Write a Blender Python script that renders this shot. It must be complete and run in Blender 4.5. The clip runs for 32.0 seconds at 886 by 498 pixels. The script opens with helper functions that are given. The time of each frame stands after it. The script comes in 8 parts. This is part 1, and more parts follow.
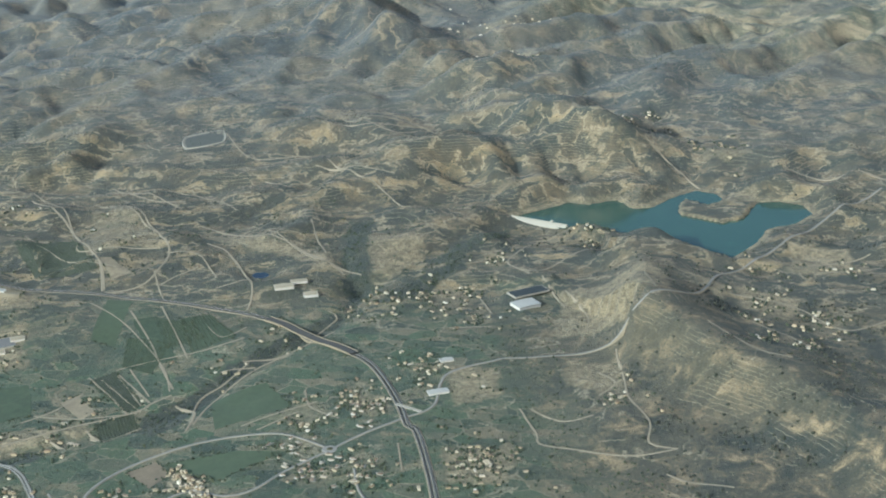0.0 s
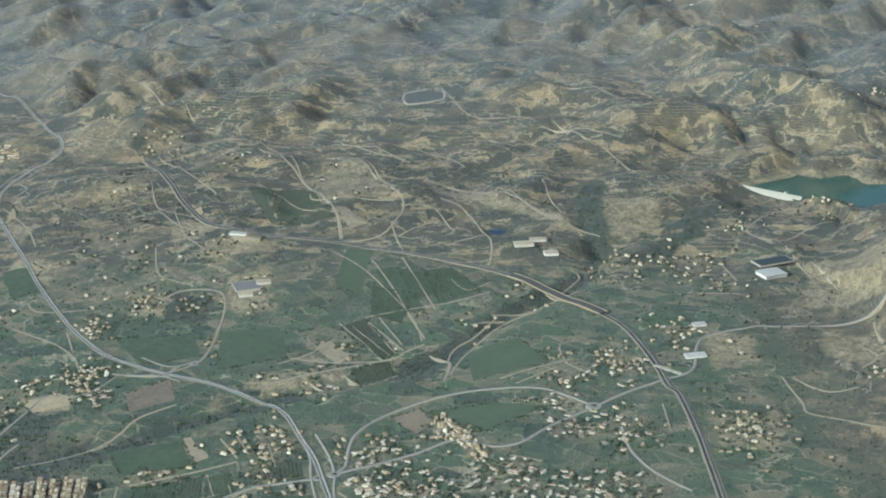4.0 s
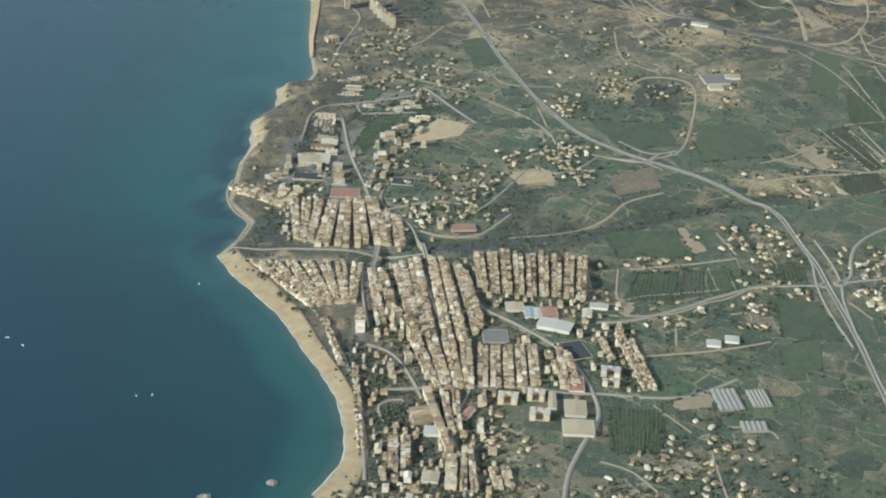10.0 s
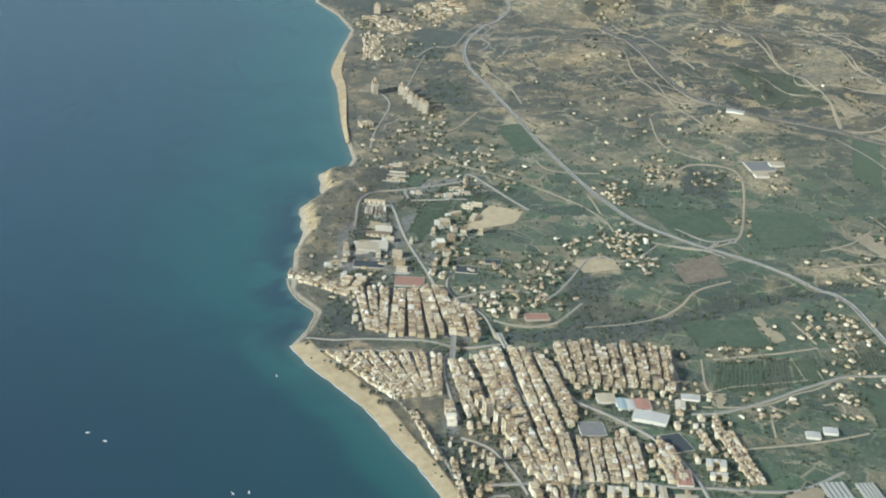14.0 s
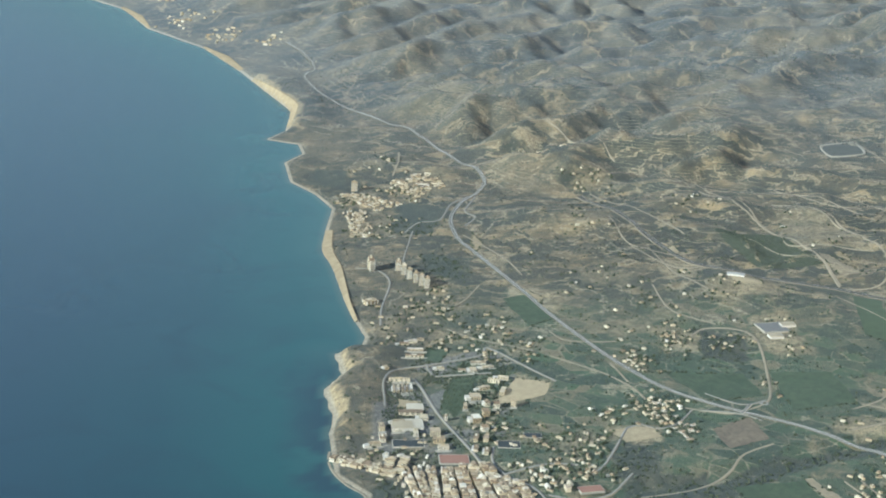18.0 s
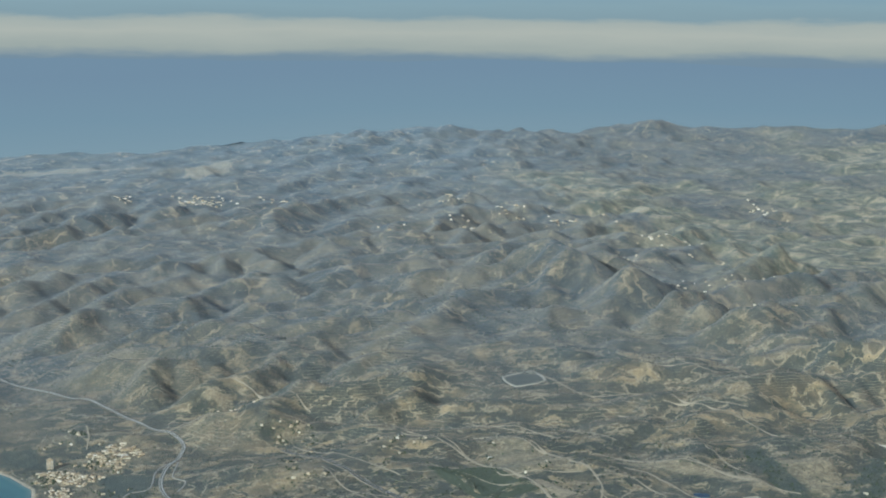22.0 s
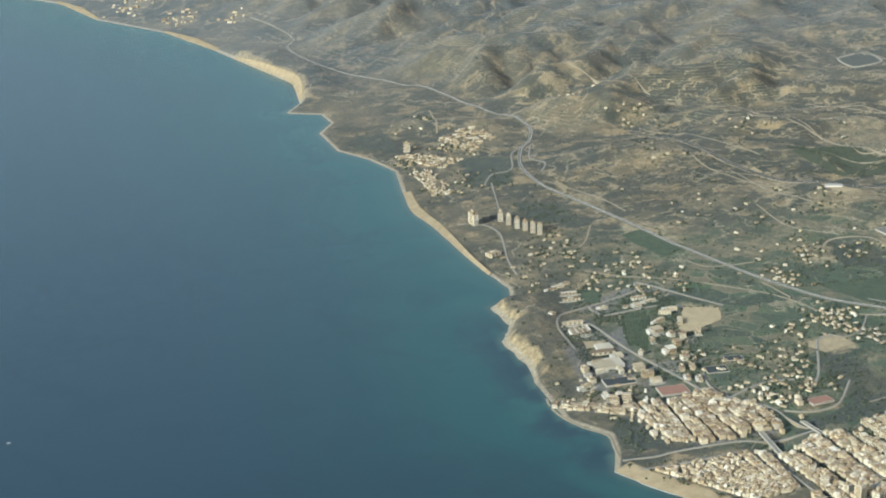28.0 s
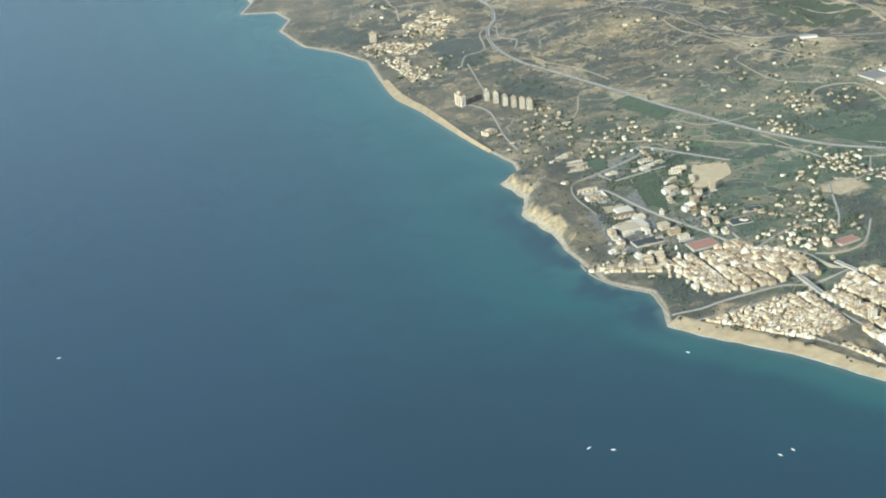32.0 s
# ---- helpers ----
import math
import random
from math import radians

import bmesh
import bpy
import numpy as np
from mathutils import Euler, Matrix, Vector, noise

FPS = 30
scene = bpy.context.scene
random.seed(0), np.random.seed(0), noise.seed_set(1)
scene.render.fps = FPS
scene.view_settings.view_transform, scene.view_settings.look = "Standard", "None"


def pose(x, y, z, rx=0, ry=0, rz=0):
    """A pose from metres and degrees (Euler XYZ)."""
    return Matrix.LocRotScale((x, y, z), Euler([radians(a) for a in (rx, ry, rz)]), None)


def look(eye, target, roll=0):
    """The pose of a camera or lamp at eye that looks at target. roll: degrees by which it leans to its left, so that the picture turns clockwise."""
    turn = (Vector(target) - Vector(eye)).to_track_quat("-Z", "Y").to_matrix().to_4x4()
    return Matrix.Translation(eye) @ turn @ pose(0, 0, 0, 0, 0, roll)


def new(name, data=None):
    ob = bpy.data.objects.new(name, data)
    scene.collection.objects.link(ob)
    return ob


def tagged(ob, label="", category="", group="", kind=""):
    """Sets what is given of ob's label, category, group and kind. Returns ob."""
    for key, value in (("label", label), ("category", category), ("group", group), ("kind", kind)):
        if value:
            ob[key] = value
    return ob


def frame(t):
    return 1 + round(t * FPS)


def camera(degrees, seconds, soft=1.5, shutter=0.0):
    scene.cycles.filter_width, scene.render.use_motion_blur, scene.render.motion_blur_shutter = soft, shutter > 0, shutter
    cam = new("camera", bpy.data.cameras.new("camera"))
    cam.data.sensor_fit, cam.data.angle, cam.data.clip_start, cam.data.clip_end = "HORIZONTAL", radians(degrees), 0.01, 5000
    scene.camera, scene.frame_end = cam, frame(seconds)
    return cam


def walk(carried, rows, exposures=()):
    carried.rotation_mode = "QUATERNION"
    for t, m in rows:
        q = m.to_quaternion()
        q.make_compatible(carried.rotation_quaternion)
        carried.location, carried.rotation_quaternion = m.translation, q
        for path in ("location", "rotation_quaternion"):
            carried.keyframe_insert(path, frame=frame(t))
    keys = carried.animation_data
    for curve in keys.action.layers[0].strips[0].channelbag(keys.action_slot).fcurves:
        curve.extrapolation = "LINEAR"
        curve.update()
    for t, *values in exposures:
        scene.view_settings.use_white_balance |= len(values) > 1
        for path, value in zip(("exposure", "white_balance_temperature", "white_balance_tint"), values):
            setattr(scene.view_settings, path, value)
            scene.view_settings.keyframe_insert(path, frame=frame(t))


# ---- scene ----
# One unit stands for ten metres of the real coast, so that the far ranges lie inside the camera's reach.
cam = camera(29.82, 32.0, soft=2.0)
PATH = [
    (0.0, pose(211.58, -404.91, 225.25) @ pose(0, 0, 0, 0, 0, -8.029) @ pose(0, 0, 0, 70.550) @ pose(0, 0, 0, 0, 0, -1.402)),
    (0.5, pose(205.68, -403.89, 224.13) @ pose(0, 0, 0, 0, 0, -7.722) @ pose(0, 0, 0, 70.256) @ pose(0, 0, 0, 0, 0, -1.251)),
    (1.0, pose(199.79, -402.89, 223.03) @ pose(0, 0, 0, 0, 0, -7.604) @ pose(0, 0, 0, 70.206) @ pose(0, 0, 0, 0, 0, -1.479)),
    (1.5, pose(193.92, -401.90, 221.94) @ pose(0, 0, 0, 0, 0, -7.427) @ pose(0, 0, 0, 70.235) @ pose(0, 0, 0, 0, 0, -2.053)),
    (2.0, pose(188.06, -400.92, 220.87) @ pose(0, 0, 0, 0, 0, -7.222) @ pose(0, 0, 0, 70.298) @ pose(0, 0, 0, 0, 0, -1.446)),
    (2.5, pose(182.21, -399.95, 219.82) @ pose(0, 0, 0, 0, 0, -6.802) @ pose(0, 0, 0, 70.249) @ pose(0, 0, 0, 0, 0, -1.178)),
    (3.0, pose(176.38, -399.00, 218.79) @ pose(0, 0, 0, 0, 0, -5.678) @ pose(0, 0, 0, 70.443) @ pose(0, 0, 0, 0, 0, -1.152)),
    (3.5, pose(170.56, -398.06, 217.77) @ pose(0, 0, 0, 0, 0, -4.767) @ pose(0, 0, 0, 70.293) @ pose(0, 0, 0, 0, 0, -0.556)),
    (5.5, pose(147.40, -394.45, 213.87) @ pose(0, 0, 0, 0, 0, -1.129) @ pose(0, 0, 0, 68.675) @ pose(0, 0, 0, 0, 0, 0.285)),
    (6.0, pose(141.65, -393.58, 212.94) @ pose(0, 0, 0, 0, 0, -0.184) @ pose(0, 0, 0, 68.624) @ pose(0, 0, 0, 0, 0, -0.066)),
    (6.5, pose(135.90, -392.73, 212.03) @ pose(0, 0, 0, 0, 0, 0.414) @ pose(0, 0, 0, 68.638) @ pose(0, 0, 0, 0, 0, -0.201)),
    (7.0, pose(130.18, -391.89, 211.13) @ pose(0, 0, 0, 0, 0, 1.476) @ pose(0, 0, 0, 68.569) @ pose(0, 0, 0, 0, 0, 0.115)),
    (7.5, pose(124.46, -391.06, 210.25) @ pose(0, 0, 0, 0, 0, 2.647) @ pose(0, 0, 0, 68.307) @ pose(0, 0, 0, 0, 0, 1.161)),
    (8.0, pose(118.75, -390.25, 209.39) @ pose(0, 0, 0, 0, 0, 3.561) @ pose(0, 0, 0, 66.835) @ pose(0, 0, 0, 0, 0, 1.970)),
    (8.5, pose(113.06, -389.45, 208.55) @ pose(0, 0, 0, 0, 0, 4.217) @ pose(0, 0, 0, 65.571) @ pose(0, 0, 0, 0, 0, 2.427)),
    (9.0, pose(107.39, -388.66, 207.72) @ pose(0, 0, 0, 0, 0, 4.640) @ pose(0, 0, 0, 64.605) @ pose(0, 0, 0, 0, 0, 2.119)),
    (9.5, pose(101.72, -387.89, 206.91) @ pose(0, 0, 0, 0, 0, 4.943) @ pose(0, 0, 0, 64.469) @ pose(0, 0, 0, 0, 0, 3.211)),
    (10.0, pose(96.07, -387.13, 206.12) @ pose(0, 0, 0, 0, 0, 5.480) @ pose(0, 0, 0, 62.930) @ pose(0, 0, 0, 0, 0, 2.629)),
    (10.5, pose(90.43, -386.38, 205.34) @ pose(0, 0, 0, 0, 0, 5.430) @ pose(0, 0, 0, 61.584) @ pose(0, 0, 0, 0, 0, 3.396)),
    (11.0, pose(84.81, -385.65, 204.58) @ pose(0, 0, 0, 0, 0, 5.052) @ pose(0, 0, 0, 61.028) @ pose(0, 0, 0, 0, 0, 3.352)),
    (11.5, pose(79.20, -384.93, 203.84) @ pose(0, 0, 0, 0, 0, 5.192) @ pose(0, 0, 0, 60.283) @ pose(0, 0, 0, 0, 0, 3.587)),
    (12.0, pose(73.60, -384.23, 203.11) @ pose(0, 0, 0, 0, 0, 5.134) @ pose(0, 0, 0, 60.661) @ pose(0, 0, 0, 0, 0, 3.767)),
    (12.5, pose(68.01, -383.54, 202.41) @ pose(0, 0, 0, 0, 0, 3.959) @ pose(0, 0, 0, 62.492) @ pose(0, 0, 0, 0, 0, 3.697)),
    (13.0, pose(62.44, -382.86, 201.72) @ pose(0, 0, 0, 0, 0, 3.007) @ pose(0, 0, 0, 63.750) @ pose(0, 0, 0, 0, 0, 4.403)),
    (13.5, pose(56.88, -382.20, 201.04) @ pose(0, 0, 0, 0, 0, 2.441) @ pose(0, 0, 0, 64.465) @ pose(0, 0, 0, 0, 0, 4.379)),
    (14.0, pose(51.33, -381.55, 200.39) @ pose(0, 0, 0, 0, 0, 2.233) @ pose(0, 0, 0, 66.026) @ pose(0, 0, 0, 0, 0, 4.020)),
    (14.5, pose(45.80, -380.92, 199.75) @ pose(0, 0, 0, 0, 0, 1.584) @ pose(0, 0, 0, 66.945) @ pose(0, 0, 0, 0, 0, 4.421)),
    (16.5, pose(23.79, -378.51, 197.37) @ pose(0, 0, 0, 0, 0, 1.520) @ pose(0, 0, 0, 68.702) @ pose(0, 0, 0, 0, 0, 3.156)),
    (17.0, pose(18.32, -377.95, 196.82) @ pose(0, 0, 0, 0, 0, 1.508) @ pose(0, 0, 0, 69.027) @ pose(0, 0, 0, 0, 0, 2.917)),
    (17.5, pose(12.87, -377.39, 196.28) @ pose(0, 0, 0, 0, 0, 0.894) @ pose(0, 0, 0, 69.627) @ pose(0, 0, 0, 0, 0, 2.750)),
    (18.0, pose(7.42, -376.85, 195.76) @ pose(0, 0, 0, 0, 0, -1.752) @ pose(0, 0, 0, 72.267) @ pose(0, 0, 0, 0, 0, 2.962)),
    (18.5, pose(1.99, -376.33, 195.26) @ pose(0, 0, 0, 0, 0, -7.723) @ pose(0, 0, 0, 75.996) @ pose(0, 0, 0, 0, 0, 4.531)),
    (19.0, pose(-3.42, -375.82, 194.78) @ pose(0, 0, 0, 0, 0, -10.909) @ pose(0, 0, 0, 77.182) @ pose(0, 0, 0, 0, 0, 4.185)),
    (19.5, pose(-8.83, -375.32, 194.31) @ pose(0, 0, 0, 0, 0, -12.411) @ pose(0, 0, 0, 78.209) @ pose(0, 0, 0, 0, 0, 3.306)),
    (20.0, pose(-14.22, -374.84, 193.86) @ pose(0, 0, 0, 0, 0, -13.755) @ pose(0, 0, 0, 79.383) @ pose(0, 0, 0, 0, 0, 2.071)),
    (20.5, pose(-19.59, -374.37, 193.43) @ pose(0, 0, 0, 0, 0, -14.704) @ pose(0, 0, 0, 80.743) @ pose(0, 0, 0, 0, 0, 0.324)),
    (21.0, pose(-24.96, -373.91, 193.02) @ pose(0, 0, 0, 0, 0, -15.961) @ pose(0, 0, 0, 82.074) @ pose(0, 0, 0, 0, 0, 0.213)),
    (21.5, pose(-30.31, -373.47, 192.62) @ pose(0, 0, 0, 0, 0, -15.738) @ pose(0, 0, 0, 81.924) @ pose(0, 0, 0, 0, 0, 0.543)),
    (22.0, pose(-35.65, -373.04, 192.24) @ pose(0, 0, 0, 0, 0, -15.707) @ pose(0, 0, 0, 81.575) @ pose(0, 0, 0, 0, 0, 0.601)),
    (22.5, pose(-40.97, -372.62, 191.88) @ pose(0, 0, 0, 0, 0, -16.154) @ pose(0, 0, 0, 81.030) @ pose(0, 0, 0, 0, 0, 0.722)),
    (23.0, pose(-46.28, -372.22, 191.53) @ pose(0, 0, 0, 0, 0, -16.120) @ pose(0, 0, 0, 80.717) @ pose(0, 0, 0, 0, 0, 0.376)),
    (23.5, pose(-51.58, -371.83, 191.20) @ pose(0, 0, 0, 0, 0, -15.440) @ pose(0, 0, 0, 80.148) @ pose(0, 0, 0, 0, 0, 0.438)),
    (24.0, pose(-56.87, -371.46, 190.89) @ pose(0, 0, 0, 0, 0, -13.904) @ pose(0, 0, 0, 78.798) @ pose(0, 0, 0, 0, 0, -0.460)),
    (24.5, pose(-62.14, -371.10, 190.60) @ pose(0, 0, 0, 0, 0, -12.452) @ pose(0, 0, 0, 77.467) @ pose(0, 0, 0, 0, 0, -1.422)),
    (25.0, pose(-67.40, -370.75, 190.32) @ pose(0, 0, 0, 0, 0, -11.448) @ pose(0, 0, 0, 76.677) @ pose(0, 0, 0, 0, 0, -1.742)),
    (25.5, pose(-72.65, -370.42, 190.06) @ pose(0, 0, 0, 0, 0, -10.541) @ pose(0, 0, 0, 75.779) @ pose(0, 0, 0, 0, 0, -1.911)),
    (26.0, pose(-77.88, -370.10, 189.82) @ pose(0, 0, 0, 0, 0, -9.701) @ pose(0, 0, 0, 74.906) @ pose(0, 0, 0, 0, 0, -2.036)),
    (26.5, pose(-83.10, -369.79, 189.59) @ pose(0, 0, 0, 0, 0, -8.881) @ pose(0, 0, 0, 72.836) @ pose(0, 0, 0, 0, 0, -2.396)),
    (28.5, pose(-103.86, -368.70, 188.86) @ pose(0, 0, 0, 0, 0, -8.566) @ pose(0, 0, 0, 70.850) @ pose(0, 0, 0, 0, 0, -1.649)),
    (29.0, pose(-109.01, -368.47, 188.72) @ pose(0, 0, 0, 0, 0, -8.487) @ pose(0, 0, 0, 70.086) @ pose(0, 0, 0, 0, 0, -2.172)),
    (29.5, pose(-114.15, -368.24, 188.60) @ pose(0, 0, 0, 0, 0, -8.716) @ pose(0, 0, 0, 69.504) @ pose(0, 0, 0, 0, 0, -2.267)),
    (30.0, pose(-119.28, -368.03, 188.50) @ pose(0, 0, 0, 0, 0, -8.830) @ pose(0, 0, 0, 68.400) @ pose(0, 0, 0, 0, 0, -2.803)),
    (30.5, pose(-124.40, -367.84, 188.41) @ pose(0, 0, 0, 0, 0, -9.157) @ pose(0, 0, 0, 67.663) @ pose(0, 0, 0, 0, 0, -3.484)),
    (31.0, pose(-129.50, -367.66, 188.34) @ pose(0, 0, 0, 0, 0, -9.478) @ pose(0, 0, 0, 66.880) @ pose(0, 0, 0, 0, 0, -3.959)),
    (31.5, pose(-134.59, -367.49, 188.29) @ pose(0, 0, 0, 0, 0, -10.026) @ pose(0, 0, 0, 66.296) @ pose(0, 0, 0, 0, 0, -4.171)),
    (32.0, pose(-139.67, -367.33, 188.25) @ pose(0, 0, 0, 0, 0, -12.554) @ pose(0, 0, 0, 67.467) @ pose(0, 0, 0, 0, 0, -5.610)),
]
walk(cam, PATH, exposures=[(0.0, 0.32, 5180, 0), (3.5, 0.32, 5180, 0), (7.0, 0.32, 5340, 0), (9.5, 0.34, 5600, 2), (12.0, 0.39, 5600, 2), (14.0, 0.48, 5450, 1), (17.0, 0.48, 5380, 1), (18.0, 0.45, 5250, 0), (19.4, 0.29, 5060, 0), (20.6, 0.09, 5060, 0), (24.5, 0.08, 5180, 0), (27.0, 0.30, 5500, 1), (29.0, 0.38, 5650, 2), (31.0, 0.62, 5600, 2), (32.0, 0.70, 5450, 1)])

# ---- light ----
SUN_AZ = radians(-62)      # the sun stands low over the sea, to the west-south-west
SUN_EL = radians(22)
world = bpy.data.worlds.new("sky")
scene.world = world
world.use_nodes = True
wn = world.node_tree.nodes
sky = wn.new("ShaderNodeTexSky")
sky.sky_type = "NISHITA"
sky.sun_disc = False
sky.sun_elevation = SUN_EL
sky.sun_rotation = radians(180) + SUN_AZ
sky.air_density, sky.dust_density, sky.ozone_density = 1.3, 3.0, 1.0
wn["Background"].inputs["Strength"].default_value = 0.11
world.node_tree.links.new(sky.outputs[0], wn["Background"].inputs["Color"])
sun_dir = Vector((math.sin(SUN_AZ) * math.cos(SUN_EL), math.cos(SUN_AZ) * math.cos(SUN_EL) * -1, math.sin(SUN_EL)))
sun = new("sun", bpy.data.lights.new("sun", "SUN"))
sun.data.energy, sun.data.angle, sun.data.color = 4.8, radians(0.6), (1.0, 0.90, 0.74)
sun.matrix_world = look(sun_dir * 900, (0, 0, 0))


# ---- materials ----
class Mat:
    """A small builder of node materials."""

    def __init__(self, name, rough=0.85, metal=0.0):
        self.m = bpy.data.materials.new(name)
        self.m.use_nodes = True
        self.t = self.m.node_tree
        self.b = self.t.nodes["Principled BSDF"]
        self.b.inputs["Roughness"].default_value = rough
        self.b.inputs["Metallic"].default_value = metal
        self.pos = self.node("ShaderNodeNewGeometry").outputs["Position"]

    def node(self, kind, **sets):
        n = self.t.nodes.new(kind)
        for k, v in sets.items():
            if k in n.inputs:
                n.inputs[k].default_value = v
        return n

    def link(self, a, b):
        self.t.links.new(a, b)
        return b

    def noise(self, scale, detail=4.0, rough=0.6, vec=None, distort=0.0):
        n = self.node("ShaderNodeTexNoise", Scale=scale, Detail=detail, Roughness=rough, Distortion=distort)
        self.link(vec or self.pos, n.inputs["Vector"])
        return n.outputs["Fac"]

    def ramp(self, fac, stops):
        n = self.node("ShaderNodeValToRGB")
        e = n.color_ramp.elements
        while len(e) < len(stops):
            e.new(0.5)
        for k, (at, c) in enumerate(stops):
            e[k].position = at
            e[k].color = (*c, 1) if len(c) == 3 else c
        self.link(fac, n.inputs[0])
        return n.outputs[0]

    def mix(self, fac, a, b, how="MIX"):
        n = self.t.nodes.new("ShaderNodeMix")
        n.data_type, n.blend_type = "RGBA", how
        for key, v in ((0, fac), (6, a), (7, b)):
            if isinstance(v, (int, float)):
                n.inputs[key].default_value = v
            elif isinstance(v, tuple):
                n.inputs[key].default_value = (*v, 1)
            else:
                self.link(v, n.inputs[key])
        return n.outputs[2]

    def attr(self, name):
        n = self.node("ShaderNodeAttribute")
        n.attribute_name = name
        return n.outputs["Fac"]

    def done(self, colour, bump=None, strength=0.3, dist=0.3):
        if isinstance(colour, tuple):
            self.b.inputs["Base Color"].default_value = (*colour, 1)
        else:
            self.link(colour, self.b.inputs["Base Color"])
        if bump is not None:
            n = self.node("ShaderNodeBump", Strength=strength, Distance=dist)
            self.link(bump, n.inputs["Height"])
            self.link(n.outputs[0], self.b.inputs["Normal"])
        return self.m


# ---- the lie of the land ----
COAST = [(-900, 2600), (-560, 1500), (-470, 1250), (-400, 1080), (-330, 930), (-240, 800), (-178, 727), (-153, 663), (-111, 608), (-86, 553), (-74, 522),
         (-60, 486), (-48, 455), (-48, 412), (-56, 394), (-40, 387), (-37, 370), (-44, 353), (-39, 321), (-27, 303), (-19, 283),
         (-20, 255), (-20, 227), (-15, 206), (-9, 170), (-4, 148), (-1, 136), (-2, 127), (-10, 120), (-7, 103), (-12, 90), (-8, 69),
         (-9, 58), (-8, 50), (-6, 31), (3, 20), (2, 10), (-1, -1)]
BEACH = [(-1, -1), (4, -9), (8, -14), (15, -22), (23, -32), (30, -44), (38, -57), (43, -67), (46, -77), (48, -87), (47, -95), (44, -104),
         (47, -110), (39, -118), (52, -118), (54, -132), (58, -170), (80, -300), (60, -700), (200, -1800)]
SHORE = COAST + BEACH[1:]
SPOTS = [(20, 181, 4), (85, -25, 4), (141, 54, 5), (239, 38, 7), (297, 546, 28), (59, 167, 4.5), (334, 250, 8), (128, 185, 8), (131, 945, 27),
         (132, -52, 3), (-5, 312, 3), (114, 82, 4), (348, 106, 6), (59, 95, 5), (266, 64, 6), (111, 217, 9), (225, 190, 8), (208, 358, 17),
         (15, 53, 2.5), (43, 50, 3), (544, 492, 9), (407, 445, 22), (157, 6, 3.5), (167, 183, 8), (235, 137, 6), (170, 1155, 33), (320, 145, 6),
         (1200, 900, 30), (900, 200, 20), (700, -100, 12), (300, -300, 4), (500, 1900, 22), (2000, 2500, 15), (-200, 2500, 8)]


def shore_distance(x, y):
    """Distance to the shore, positive on land."""
    x, y = np.asarray(x, float), np.asarray(y, float)
    best = np.full(x.shape, 1e9)
    c = np.array(SHORE, float)
    for (ax, ay), (bx, by) in zip(c[:-1], c[1:]):
        dx, dy = bx - ax, by - ay
        s = np.clip(((x - ax) * dx + (y - ay) * dy) / (dx * dx + dy * dy), 0, 1)
        best = np.minimum(best, (ax + s * dx - x) ** 2 + (ay + s * dy - y) ** 2)
    ring = np.vstack([c, [(9000, -1800), (9000, 9000), (-900, 9000)]])
    inside = np.zeros(x.shape, bool)
    for (ax, ay), (bx, by) in zip(ring, np.roll(ring, -1, 0)):
        cross = (ay > y) != (by > y)
        with np.errstate(divide="ignore", invalid="ignore"):
            inside ^= cross & (x < (bx - ax) * (y - ay) / (by - ay) + ax)
    return np.where(inside, 1, -1) * np.sqrt(best)


def base_height(x, y, d=None):
    """The broad lie of the land, without hills and gullies."""
    x, y = np.asarray(x, float), np.asarray(y, float)
    d = shore_distance(x, y) if d is None else d
    top, low = np.zeros(x.shape), np.zeros(x.shape)
    for px, py, pz in SPOTS:
        w = 1 / ((x - px) ** 2 + (y - py) ** 2 + 900) ** 1.5
        top, low = top + w * pz, low + w
    ramp = np.clip(d / 45, 0, 1)
    return np.where(d > 0, 0.12 * np.clip(d, 0, 4) + (top / low) * ramp * (0.55 + 0.45 * np.clip(d / 120, 0, 1)), np.clip(d * 0.12, -4, 0))

